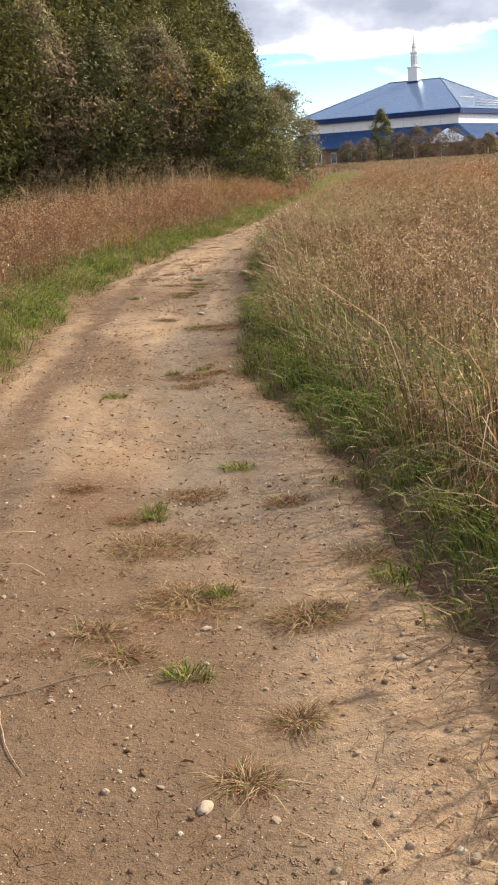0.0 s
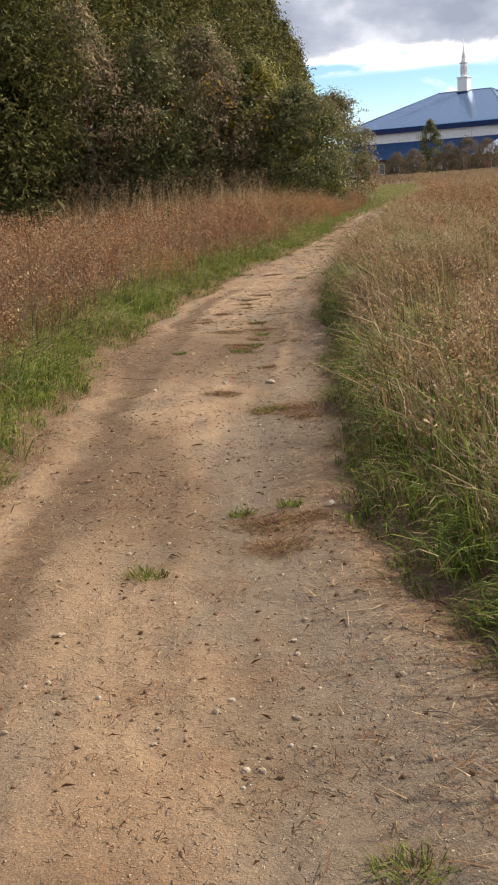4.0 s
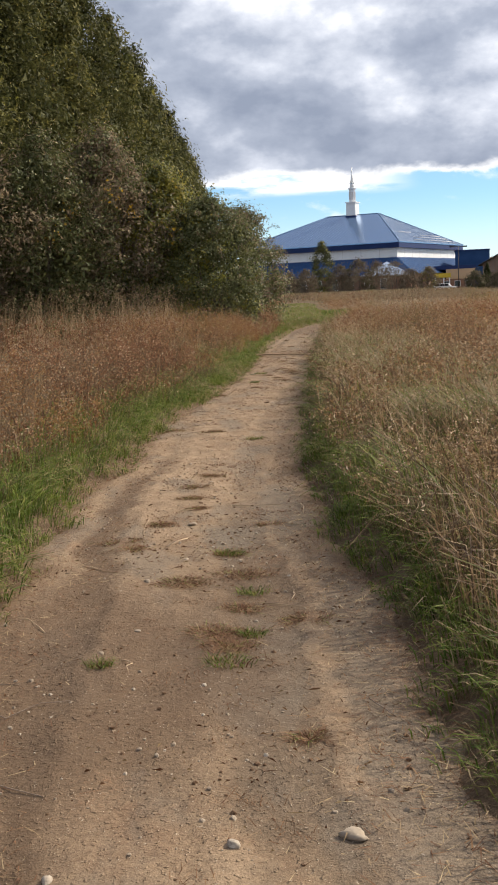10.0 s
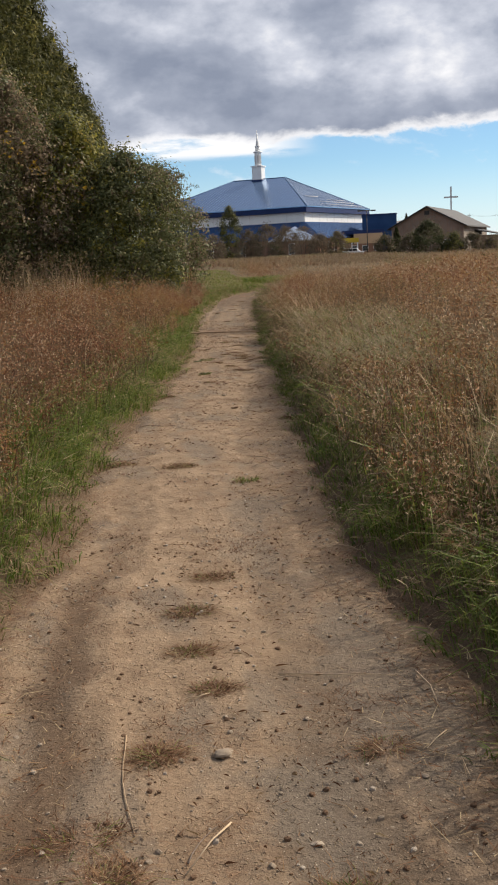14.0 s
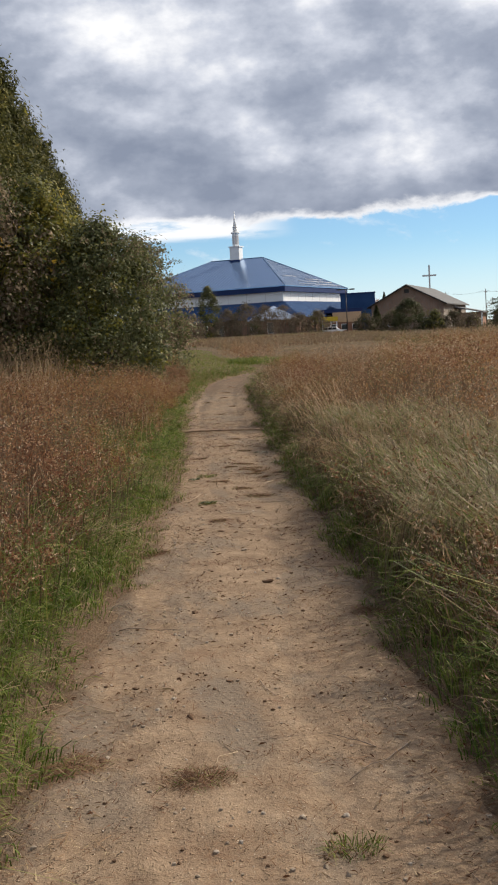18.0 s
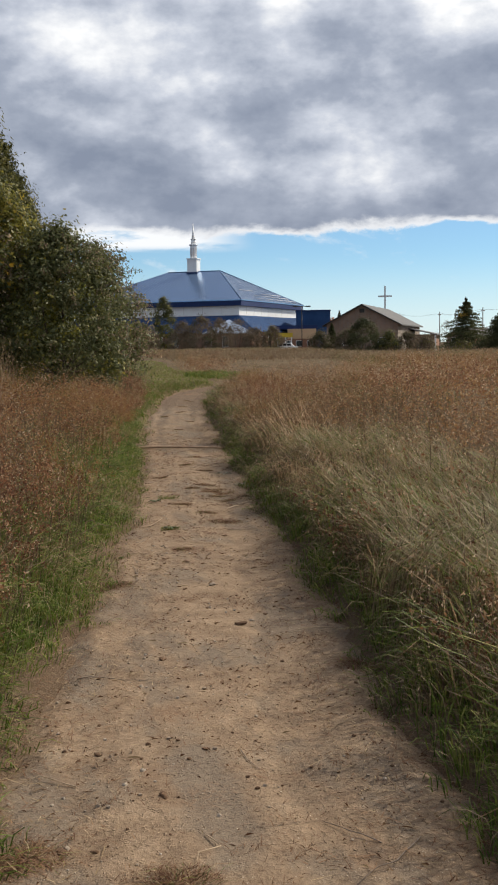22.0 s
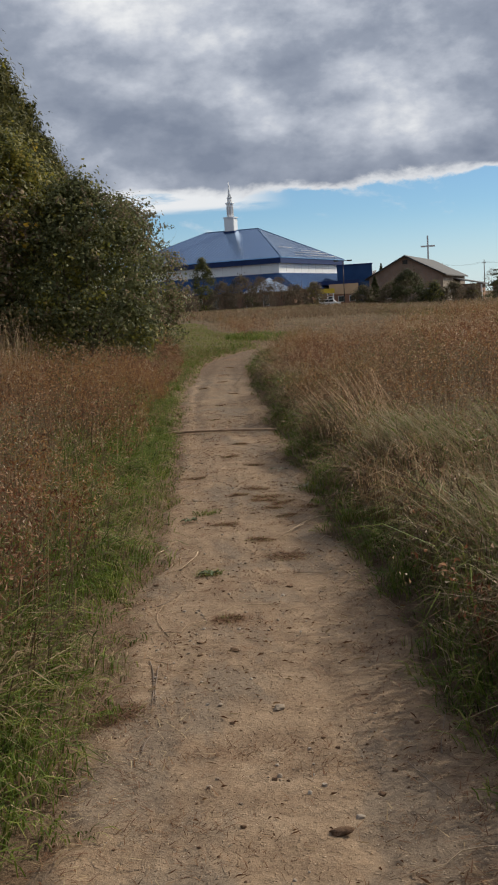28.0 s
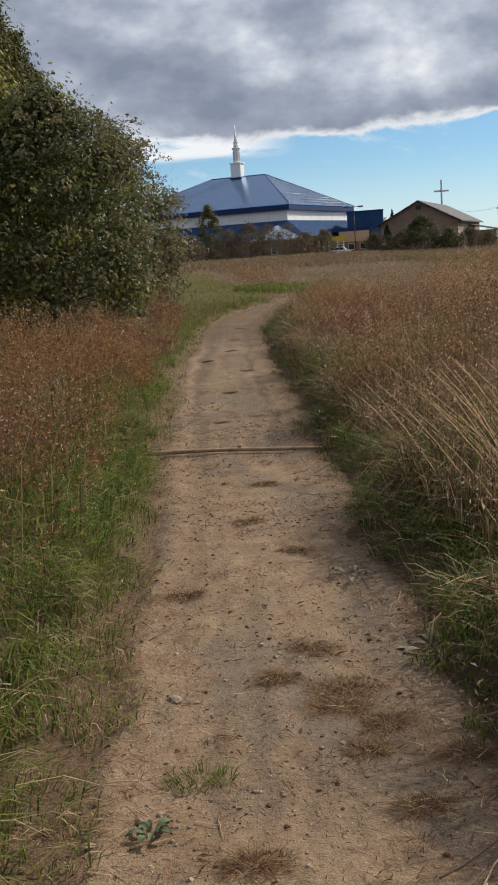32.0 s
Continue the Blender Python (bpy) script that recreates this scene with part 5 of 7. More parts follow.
def front_shrubs():
    ob = tree("shrub", 0.75, 43.6, 4.4, 1.75, "leafy olive shrub with sparse arching tips", "shrub", [OLIVE, YELLOWGREEN], (0.78, 0.22), 26000, 0.085, 420, 0.20, 300, 0.05, 3, point=2.0, belly=0.35, base=0.02, twig_len=0.7)
    add_sprays(ob, 4.4, 1.75, 110, [OLIVE, OLIVE, GREYLEAF], 0.25)
    ob = tree("shrub", -0.9, 44.2, 5.6, 1.7, "tall shrub with yellowing green leaves", "shrub", [YELLOWGREEN, OLIVE], (0.5, 0.5), 24000, 0.095, 380, 0.22, 200, 0.05, 3, point=2.0, belly=0.35, base=0.02, core=700)
    add_sprays(ob, 5.6, 1.7, 80, [OLIVE, YELLOWGREEN], 0.5)
    ob = tree("shrub", -2.7, 43.4, 6.6, 2.0, "shrub of grey-brown twigs and withered leaves", "shrub", [GREYLEAF, OLIVE], (0.6, 0.4), 19000, 0.10, 380, 0.24, 900, 0.05, 4, point=2.0, belly=0.35, base=0.02, twig_len=1.1, core=700)
    add_sprays(ob, 6.6, 2.0, 60, [GREYLEAF, OLIVE], 0.6)
    tree("shrub", -4.6, 42.0, 6.4, 2.1, "dark green shrub with vines at the hedge foot", "shrub", [OLIVE, CEDAR, GREYLEAF], (0.5, 0.3, 0.2), 24000, 0.115, 380, 0.25, 400, 0.05, 4, point=2.0, belly=0.35, base=0.02, core=700, fine=True)
    tree("shrub", -6.8, 41.0, 7.4, 2.2, "grey-brown twiggy shrub at the hedge foot", "shrub", [GREYLEAF, OLIVE, CEDAR], (0.5, 0.3, 0.2), 20000, 0.13, 340, 0.26, 700, 0.05, 4, point=2.0, belly=0.35, base=0.02, twig_len=1.1, core=700, fine=True)
    tree("shrub", -9.2, 40.0, 7.0, 2.4, "dark green shrub at the hedge foot", "shrub", [CEDAR, OLIVE], (0.6, 0.4), 16000, 0.15, 320, 0.28, 300, 0.05, 4, point=2.0, belly=0.35, base=0.02, core=700, fine=True)
    tree("shrub", -11.8, 38.6, 7.0, 2.4, "dark green shrub at the hedge foot", "shrub", [CEDAR, OLIVE], (0.6, 0.4), 10000, 0.15, 300, 0.28, 250, 0.05, 4, point=2.0, belly=0.35, base=0.02, core=700, fine=True)
    ob = tree("shrub", 2.4, 52.0, 4.7, 1.7, "grey twiggy shrub half bare of leaves", "shrub", [OLIVE, GREYLEAF], (0.6, 0.4), 13000, 0.09, 260, 0.24, 300, 0.04, 3, point=2.0, belly=0.35, base=0.02, twig_len=1.1, core=700)
    add_sprays(ob, 4.7, 1.7, 50, [OLIVE, GREYLEAF], 0.3)


def vine_patches():
    """Golden leaf clusters that hang in the hedge."""
    s = Soup()
    s.add(leaves(np.zeros((1, 3)), np.array([0.11]), 0.5, 0.8), LEAF, 0)
    leaf = s.mesh("leaf", [GOLD])
    for x, y, z in ((-3.6, 41.3, 4.1), (-2.3, 41.5, 4.6), (-1.7, 42.4, 4.2), (-4.2, 40.4, 3.4), (-0.6, 42.6, 3.4)):
        ob = thing("vine_cluster", pose(x, y, z), "cluster of golden autumn vine leaves in the hedge", "vine", "golden vine clusters")
        for k in range(22):
            bit = mesh_part("leaf", leaf, ob)
            bit.matrix_local = pose(*(RNG.normal(0, 1, 3) * (0.17, 0.12, 0.2)), *RNG.uniform(0, 360, 3)) @ Matrix.Scale(RNG.uniform(0.6, 1.3), 4)


def hedge_foot_reeds():
    s = Soup()
    n = 6000
    y = RNG.uniform(34, 45, n)
    x = -0.4 - RNG.random(n) * 13
    k = (y > 38.6 + (x + 4) * 0.25) & (y < 41.8 + (x + 4) * 0.32)
    x, y = x[k], y[k]
    n = len(x)
    base = np.stack([x, y, land(x, y) - 0.02], 1)
    h = RNG.uniform(0.7, 1.65, n)
    b = blades(base, h, RNG.uniform(0.01, 0.03, n), RNG.uniform(0, 6.3, n), RNG.gamma(2, 0.1, n), 0.3)
    s.add(b, BLADE, 0)
    tip = np.repeat(b[:, 4], 7, 0) + RNG.normal(0, 1, (n * 7, 3)) * np.array([0.025, 0.025, 0.11])
    s.add(leaves(tip, RNG.uniform(0.03, 0.07, n * 7), 1.5, 0.4), LEAF, 1)
    tagged(new("tall_reeds", s.mesh("tall_reeds", [STRAW, STRAW])), "tall pale dry reeds at the foot of the hedge", "reeds", kind="stuff")


tall_row()
front_shrubs()
vine_patches()
hedge_foot_reeds()


# ---- trees by the buildings ----
def spot(az, d):
    """A place d metres from the halt on the path, az degrees right of straight ahead."""
    return -0.84 + d * math.sin(radians(az)), 15.66 + d * math.cos(radians(az))


def spruce(az, d, height, radius, yellow=False):
    x, y = spot(az, d)
    ob = thing("spruce", pose(x, y, float(land(np.array(x), np.array(y)))), "dark green spruce standing at the field's edge", "spruce", "spruces")
    part("trunk", tube([(0, 0, -0.2), (0, 0, height * 0.5), (0, 0, height * 0.97)], [0.18, 0.1, 0.02], 7), BARK, ob)
    s = Soup()
    n = 15000
    tier = RNG.random(n) ** 1.2
    lev = np.round(tier * 17) / 17
    a = RNG.integers(0, 13, n) * 0.483 + lev * 40 + RNG.normal(0, 0.13, n)
    r = RNG.random(n) ** 0.6 * radius * (1 - lev) ** 0.9 * (0.72 + 0.4 * np.sin(a * 3 + lev * 30)) + 0.05
    z = 0.25 + lev * (height - 0.35) - 0.16 * r + RNG.normal(0, 0.10, n)
    s.add(leaves(np.stack([r * np.cos(a), r * np.sin(a), np.maximum(z, 0.1)], 1), RNG.uniform(0.22, 0.55, n), 0.4, 0.5)[:, :3], [(0, 1, 2)], 0)
    mesh_part("crown", s.mesh("crown", [FARGREEN]), ob)
    if yellow:
        c = RNG.normal(0, 1, (160, 3)) * np.array([0.35, 0.3, 0.3]) + np.array([-1.0, -0.8, height * 0.72])
        s = Soup()
        s.add(leaves(c, RNG.uniform(0.12, 0.25, 160), 0.3, 0.7), LEAF, 0)
        tagged(mesh_part("yellow_branch", s.mesh("yellow_branch", [GOLD]), ob), "yellow leaves caught in the spruce", kind="stuff")


spruce(24.3, 172, 9.0, 7.0, True)
spruce(26.05, 165, 6.9, 6.0)
spruce(17.35, 190, 5.0, 1.7)
spruce(17.75, 300, 10.5, 3.0)
FAR = dict(clumps=110, flat=0.2)
for az, d, h, r, mats, w, n, tw, lab in (
        (8.51, 213, 10.6, 2.1, [FARGREEN, YELLOWGREEN], (0.7, 0.3), 4600, 60, "narrow yellowing poplar before the church"),
        (6.7, 205, 4.6, 2.4, [BRUSH, FARGREEN], (0.7, 0.3), 2200, 500, "bare brown shrub at the field's edge"),
        (7.6, 207, 5.2, 2.4, [BRUSH, FARGREEN], (0.8, 0.2), 2200, 500, "bare brown shrub at the field's edge"),
        (9.5, 206, 5.6, 2.8, [BRUSH, FARGREEN], (0.8, 0.2), 2400, 600, "grey-brown shrub at the field's edge"),
        (10.5, 204, 6.6, 3.2, [BRUSH, FARGREEN], (0.75, 0.25), 3000, 700, "grey-brown bushy tree before the church"),
        (11.5, 207, 6.2, 3.0, [BRUSH], (1.0,), 1500, 1300, "nearly bare grey tree before the church"),
        (12.4, 203, 6.0, 2.8, [BRUSH], (1.0,), 900, 1500, "bare grey tree with fine twigs"),
        (13.3, 206, 4.4, 2.4, [BRUSH, FARGREEN], (0.8, 0.2), 1800, 700, "brown shrub at the field's edge"),
        (14.2, 208, 4.6, 2.2, [BRUSH, YELLOWGREEN], (0.75, 0.25), 1800, 600, "brown shrub with a few yellow leaves"),
        (16.75, 188, 3.6, 1.9, [BRUSH, FARGREEN], (0.6, 0.4), 1600, 400, "brown shrub beside the brick hall"),
        (18.15, 184, 4.0, 2.2, [BRUSH, FARGREEN], (0.6, 0.4), 1800, 400, "brown shrub beside the brick hall"),
        (19.0, 181, 5.8, 2.9, [FARGREEN, BRUSH], (0.8, 0.2), 5000, 200, "round dull green bush before the brick hall"),
        (20.35, 181, 3.9, 1.5, [FARGREEN, YELLOWGREEN], (0.7, 0.3), 1600, 150, "small green bush before the brick hall"),
        (21.3, 183, 3.9, 2.2, [BRUSH, FARGREEN], (0.7, 0.3), 1800, 500, "brown shrub before the brick hall"),
        (22.3, 182, 3.4, 1.6, [BRUSH, YELLOWGREEN], (0.7, 0.3), 1200, 400, "brown shrub before the brick hall"),
        (23.3, 300, 8.0, 3.0, [BRUSH], (1.0,), 300, 900, "bare tree far behind the hall"),
        (24.1, 168, 2.4, 1.9, [YELLOWGREEN, BRUSH], (0.5, 0.5), 1400, 100, "low yellowing bush under the spruce"),
        (25.4, 168, 2.8, 1.8, [FARGREEN, BRUSH], (0.5, 0.5), 1400, 200, "low green bush between the spruces"),
        (26.7, 168, 3.2, 2.2, [BRUSH, FARGREEN], (0.7, 0.3), 1400, 300, "brown shrub by the far house"),
        (27.9, 166, 4.2, 2.4, [BRUSH, FARGREEN], (0.6, 0.4), 1600, 300, "brown shrub by the far house"),
        (17.35, 320, 9.0, 3.2, [RUST, BRUSH], (0.75, 0.25), 1500, 100, "orange autumn tree behind the church")):
    fx, fy = spot(az, d)
    tree("tree" if h > 6 else "shrub", fx, fy, h, r, lab, "tree" if h > 6 else "shrub", mats, w, n * 2, 0.32, spread=0.42, twigs=tw, point=2.2 if r > 1.7 else 1.7, belly=0.35, base=0.02, stems=1 if h > 6 else 3, girth=0.08, limbs=4, twig_len=1.3, fine=True, **FAR)
# ---- the church ----
def facing(origin, a):
    """A pose whose x runs along a (horizontal) from origin."""
    return pose(origin[0], origin[1], 0, 0, 0, math.degrees(math.atan2(a[1], a[0])))


def sloped(pts, thick=0.12):
    """A thick sheet through the points."""
    bm = bmesh.new()
    f = poly(bm, pts)
    bmesh.ops.recalc_face_normals(bm, faces=[f])
    if f.normal.z < 0:
        f.normal_flip()
    up = [v.co.copy() for v in f.verts]
    low = [bm.verts.new(p - Vector((0, 0, thick))) for p in up]
    top = list(f.verts)
    for i in range(len(top)):
        j = (i + 1) % len(top)
        bm.faces.new((top[j], top[i], low[i], low[j]))
    bm.faces.new(low[::-1])
    return bm


def seams(p0, p1, q0, q1, step, parent, mat, name="seam"):
    """Standing seams from the eave line p to the ridge line q, joined as one part."""
    bm = bmesh.new()
    p0, p1, q0, q1 = (Vector(v) for v in (p0, p1, q0, q1))
    n = max(2, int((p1 - p0).length / step))
    nrm = (p1 - p0).cross(q0 - p0).normalized()
    if nrm.z < 0:
        nrm = -nrm
    along = (p1 - p0).normalized() * 0.02
    slope = ((q0 + q1) / 2 - (p0 + p1) / 2)
    slope -= along.normalized() * slope.dot(along.normalized())
    for i in range(1, n):
        a = p0.lerp(p1, i / n)
        # run straight up the fall line until the hip or ridge
        s, t = (q0 - p0).dot(along.normalized()), (q1 - p0).dot(along.normalized())
        d = (a - p0).dot(along.normalized())
        full = (p1 - p0).length
        k = 1.0 if s <= d <= t else (d / s if d < s else (full - d) / max(full - t, 1e-3))
        b = a + slope * max(0.02, min(1.0, k))
        v = [bm.verts.new(x) for x in (a - along, a + along, b + along, b - along)]
        w = [bm.verts.new(x.co + nrm * 0.03) for x in v]
        bm.faces.new(w)
        for j in range(4):
            bm.faces.new((v[j], v[(j + 1) % 4], w[(j + 1) % 4], w[j]))
    return part(name, bm, mat, parent)


def church():
    """Local x runs along the long front to the far corner, y back from it; the near corner is the origin."""
    c = (53.36, 259.76)
    ob = thing("church", facing(c, (0.545, 0.839)), "large church with blue hipped metal roof and white steeple", "church")
    A, B, eave, ridge, up = 47.2, 42.5, 11.77, 20.2, 1.0
    # x: side seen obliquely (A long); y: broad front (B long)
    part("lower_wall", box(-5.0, A + 2, -5.0, B + 4, 0, 4.6), BRICK, ob, "brown brick lower storey")
    lo = [(-6.2, -6.2, 4.3), (A + 3.2, -6.2, 4.3), (A + 3.2, B + 5.2, 4.3), (-6.2, B + 5.2, 4.3)]
    hi = [(0.3, 0.3, 8.2), (A - 0.3, 0.3, 8.2), (A - 0.3, B - 0.3, 8.2), (0.3, B - 0.3, 8.2)]
    for i in range(4):
        j = (i + 1) % 4
        skirt = part("skirt_roof", sloped([lo[i], lo[j], hi[j], hi[i]]), BLUEWALL, ob, "blue metal skirt roof")
        seams(lo[i], lo[j], hi[i], hi[j], 1.2, skirt, NAVY)
    part("clerestory_wall", box(0.3, A - 0.3, 0.3, B - 0.3, 7.6, 10.45), WHITEWALL, ob, "white clerestory band under the roof")
    ring = bmesh.new()
    for x0, x1, y0, y1 in ((-0.5, A + 0.5, -0.5, 0.2), (-0.5, A + 0.5, B - 0.2, B + 0.5), (-0.5, 0.2, 0.2, B - 0.2), (A - 0.2, A + 0.5, 0.2, B - 0.2)):
        box(x0, x1, y0, y1, 10.4, eave, ring)
    part("fascia", ring, NAVY, ob, "deep navy fascia")
    e = [(-0.6, -0.6, eave), (A + 0.6, -0.6, eave), (A + 0.6, B + 0.6, eave), (-0.6, B + 0.6, eave)]
    r0, r1 = (A / 2, 14.1, ridge), (A / 2, B - 14.1, ridge)
    for nm, pts, s in (("roof_slope", [e[3], e[0], r0, r1], (e[0], e[3], r0, r1)), ("roof_slope", [e[0], e[1], r0], (e[0], e[1], r0, r0)),
                       ("roof_slope", [e[1], e[2], r1, r0], (e[1], e[2], r0, r1)), ("roof_slope", [e[2], e[3], r1], (e[3], e[2], r1, r1))):
        sl = part(nm, sloped(pts, 0.2), BLUEROOF, ob)
        seams(*s, 0.9, sl, SEAM)
    for p, q in ((e[0], r0), (e[1], r0), (e[2], r1), (e[3], r1), (r0, r1)):
        part("hip_cap", tube([p, q], [0.14, 0.14], 6), SEAM, ob)
    # glare streaks on the oblique slope, modelled as thin pale rails
    for k, x0, x1 in ((0.08, 0.25, 0.97), (0.17, 0.30, 0.95), (0.25, 0.5, 0.92), (0.33, 0.12, 0.40)):
        a, b, top = Vector(e[0]), Vector(e[1]), Vector(r0)
        p, q = a.lerp(top, k), b.lerp(top, k)
        nrm = Vector((0, -0.5, 0.85)) * 0.12
        part("glare_streak", tube([p.lerp(q, x0) + nrm, p.lerp(q, x1) + nrm], [0.05, 0.05], 6), CROSSPAINT, ob)
    # clerestory panel joints
    for i in range(1, 9):
        part("panel_joint", box(0.28, 0.3, i * B / 9 - 0.04, i * B / 9 + 0.04, 8.2, 10.4), CROSSPAINT, ob)
        part("panel_joint", box(i * A / 9 - 0.04, i * A / 9 + 0.04, 0.28, 0.3, 8.2, 10.4), CROSSPAINT, ob)
    # steeple
    st = new("steeple")
    st.parent = ob
    st.location = (A / 2, B / 2, ridge - 1.5)
    tagged(st, "white tiered steeple with a slender spire")
    part("base_tier", box(-1.3, 1.3, -1.3, 1.3, 0, 4.6, bevel=0.08), WHITEWALL, st)
    part("flashing", box(-1.45, 1.45, -1.45, 1.45, 0, 1.35), NAVY, st)
    part("cornice", box(-1.5, 1.5, -1.5, 1.5, 4.6, 4.85), WHITEWALL, st)
    lantern = bmesh.new()
    bmesh.ops.create_cone(lantern, cap_ends=True, segments=8, radius1=0.92, radius2=0.88, depth=3.2, matrix=Matrix.Translation((0, 0, 6.5)))
    part("lantern", lantern, WHITEWALL, st)
    for k in range(8):
        a = k * math.pi / 4 + math.pi / 8
        m = Matrix.Rotation(a, 4, "Z")
        bm = box(0.76, 0.87, -0.21, 0.21, 5.4, 7.4)
        bm.transform(m)
        part("louvre", bm, CROSSPAINT, st, "grey louvred opening")
    part("cornice", tube([(0, 0, 8.1), (0, 0, 8.4)], [1.15, 1.15], 8), WHITEWALL, st)
    part("upper_tier", tube([(0, 0, 8.4), (0, 0, 9.6)], [0.66, 0.58], 8), WHITEWALL, st)
    part("cornice", tube([(0, 0, 9.6), (0, 0, 9.75)], [0.74, 0.74], 8), WHITEWALL, st)
    part("spire", tube([(0, 0, 9.7), (0, 0, 10.8), (0, 0, 13.8)], [0.48, 0.32, 0.03], 8), WHITEWALL, st)
    # small hipped porch at the near corner
    apex = (-11.0, -1.5, 7.0)
    q = [(-15.6, 1.6, 4.0), (-7.9, -6.1, 4.0), (-5.4, -3.6, 4.0), (-13.1, 4.1, 4.0)]
    for i in range(4):
        part("porch_roof", sloped([q[i], q[(i + 1) % 4], apex], 0.15), PALEROOF, ob, "pale blue hipped porch roof")
    for p in q[:2]:
        part("porch_post", box(p[0] * 0.96 - 0.2, p[0] * 0.96 + 0.2, p[1] * 0.9 - 0.2, p[1] * 0.9 + 0.2, 0, 4.0), BRICK, ob)
    for i in range(10):
        y = 1 + i * 4.1
        win = part("window", box(-5.06, -4.96, y, y + 1.5, 0.9, 3.4), WHITEWALL, ob)
        part("pane", box(-5.09, -5.065, y + 0.12, y + 1.38, 1.02, 3.28), GLASS, win)
    for i in range(10):
        x = 1 + i * 4.4
        win = part("window", box(x, x + 1.5, -5.06, -4.96, 0.9, 3.4), WHITEWALL, ob)
        part("pane", box(x + 0.12, x + 1.38, -5.09, -5.065, 1.02, 3.28), GLASS, win)


def annex():
    """Flat-roofed blue block and tan entrance beside the church."""
    x, y = spot(15.5, 262)
    ob = thing("church_annex", pose(x, y, 0, 0, 0, -15), "flat-roofed blue annex with tan entrance wing", "building")
    part("upper_wall", box(0, 8.3, 4, 16, 5.6, 9.3), BLUEWALL, ob, "blue metal clad upper wall")
    part("parapet", box(-0.15, 8.45, 3.85, 16.15, 9.3, 9.6), NAVY, ob)
    part("roof_band", box(-5.0, 5.0, -2, 12, 4.9, 5.8), NAVY, ob)
    part("tan_wall", box(-2.2, 4.6, -4, 4, 2.6, 4.95), BEIGE, ob, "tan stucco wall")
    part("lower_wall", box(-6, 4.6, -3.8, 4, 0, 2.6), BRICK, ob)
    part("link_wall", box(4.6, 9, 2, 14, 0, 5.6), BLUEWALL, ob)
    for i in range(4):
        win = part("window", box(-5.4 + i * 2.6, -4.0 + i * 2.6, -3.9, -3.8, 0.8, 2.2), WHITEWALL, ob)
        part("pane", box(-5.3 + i * 2.6, -4.1 + i * 2.6, -3.94, -3.905, 0.9, 2.1), GLASS, win)
    x, y = spot(14.85, 246)
    can = thing("entrance_canopy", pose(x, y, 0, 0, 0, -15), "yellow entrance canopy on white posts", "canopy")
    part("canopy_roof", box(-1.9, 1.9, -1.5, 1.5, 2.9, 3.9, bevel=0.05), YELLOW, can)
    for px, py in ((-1.6, -1.2), (0.3, -1.2), (1.6, -1.2), (-1.6, 1.2), (1.6, 1.2)):
        part("post", box(px - 0.13, px + 0.13, py - 0.13, py + 0.13, 0, 2.9), WHITEWALL, can)


def gabled(name, az0, d0, az1, d1, half, eave, ridge, label, cross=False, wing=True):
    """A gabled brick hall: its gable stands at (az0, d0), its ridge ends at (az1, d1)."""
    p, q = Vector(spot(az0, d0)), Vector(spot(az1, d1))
    length = (q - p).length
    ob = thing(name, facing(p, (q - p).normalized()), label, "building")
    bm = bmesh.new()
    prof = [(-half, -1.4), (half, -1.4), (half, eave), (0, ridge - 0.25), (-half, eave)]
    front = [bm.verts.new((0, y, z)) for y, z in prof]
    rear = [bm.verts.new((length, y, z)) for y, z in prof]
    bm.faces.new(front)
    bm.faces.new(rear[::-1])
    for i in range(5):
        j = (i + 1) % 5
        bm.faces.new((front[i], rear[i], rear[j], front[j]))
    bmesh.ops.recalc_face_normals(bm, faces=bm.faces)
    part("wall", bm, BRICK, ob, "brown brick wall")
    for s in (-1, 1):
        drop = (ridge - eave) / half
        y1 = s * (half + 0.7)
        sl = part("roof_slope", sloped([(-0.6, 0, ridge), (length + 0.6, 0, ridge), (length + 0.6, y1, ridge - drop * abs(y1)), (-0.6, y1, ridge - drop * abs(y1))], 0.22), GREYROOF, ob, "grey metal and shingle roof")
        part("barge_board", tube([(-0.62, 0, ridge - 0.15), (-0.62, y1, ridge - 0.15 - drop * abs(y1))], [0.14, 0.14], 4), DARKMETAL, sl)
    vent = part("gable_vent", box(-0.08, 0.02, -0.45, 0.45, ridge - 1.6, ridge - 0.9), DARKMETAL, ob)
    for y in (-half * 0.55, half * 0.45):
        win = part("window", box(-0.07, 0.03, y - 0.7, y + 0.7, 1.0, 2.4), WHITEWALL, ob)
        part("pane", box(-0.10, -0.075, y - 0.6, y + 0.6, 1.1, 2.3), GLASS, win)
    for i in range(5):
        x = 3 + i * (length - 8) / 4
        win = part("window", box(x, x + 1.3, -half - 0.06, -half + 0.03, 1.0, 2.5), WHITEWALL, ob)
        part("pane", box(x + 0.1, x + 1.2, -half - 0.1, -half - 0.065, 1.1, 2.4), GLASS, win)
    if wing:
        part("wing_wall", box(length * 0.45, length * 0.75, -half - 5, -half, -1.4, 2.9), BRICK, ob)
        part("wing_roof", sloped([(length * 0.43, -half - 5.6, 2.9), (length * 0.77, -half - 5.6, 2.9), (length * 0.77, -half, 4.2), (length * 0.43, -half, 4.2)], 0.2), GREYROOF, ob)
        part("wing_post", box(length * 0.43, length * 0.43 + 0.3, -half - 5.4, -half - 5.1, -1.4, 2.7), WHITEWALL, ob)
    return ob, facing(p, (q - p).normalized()), length


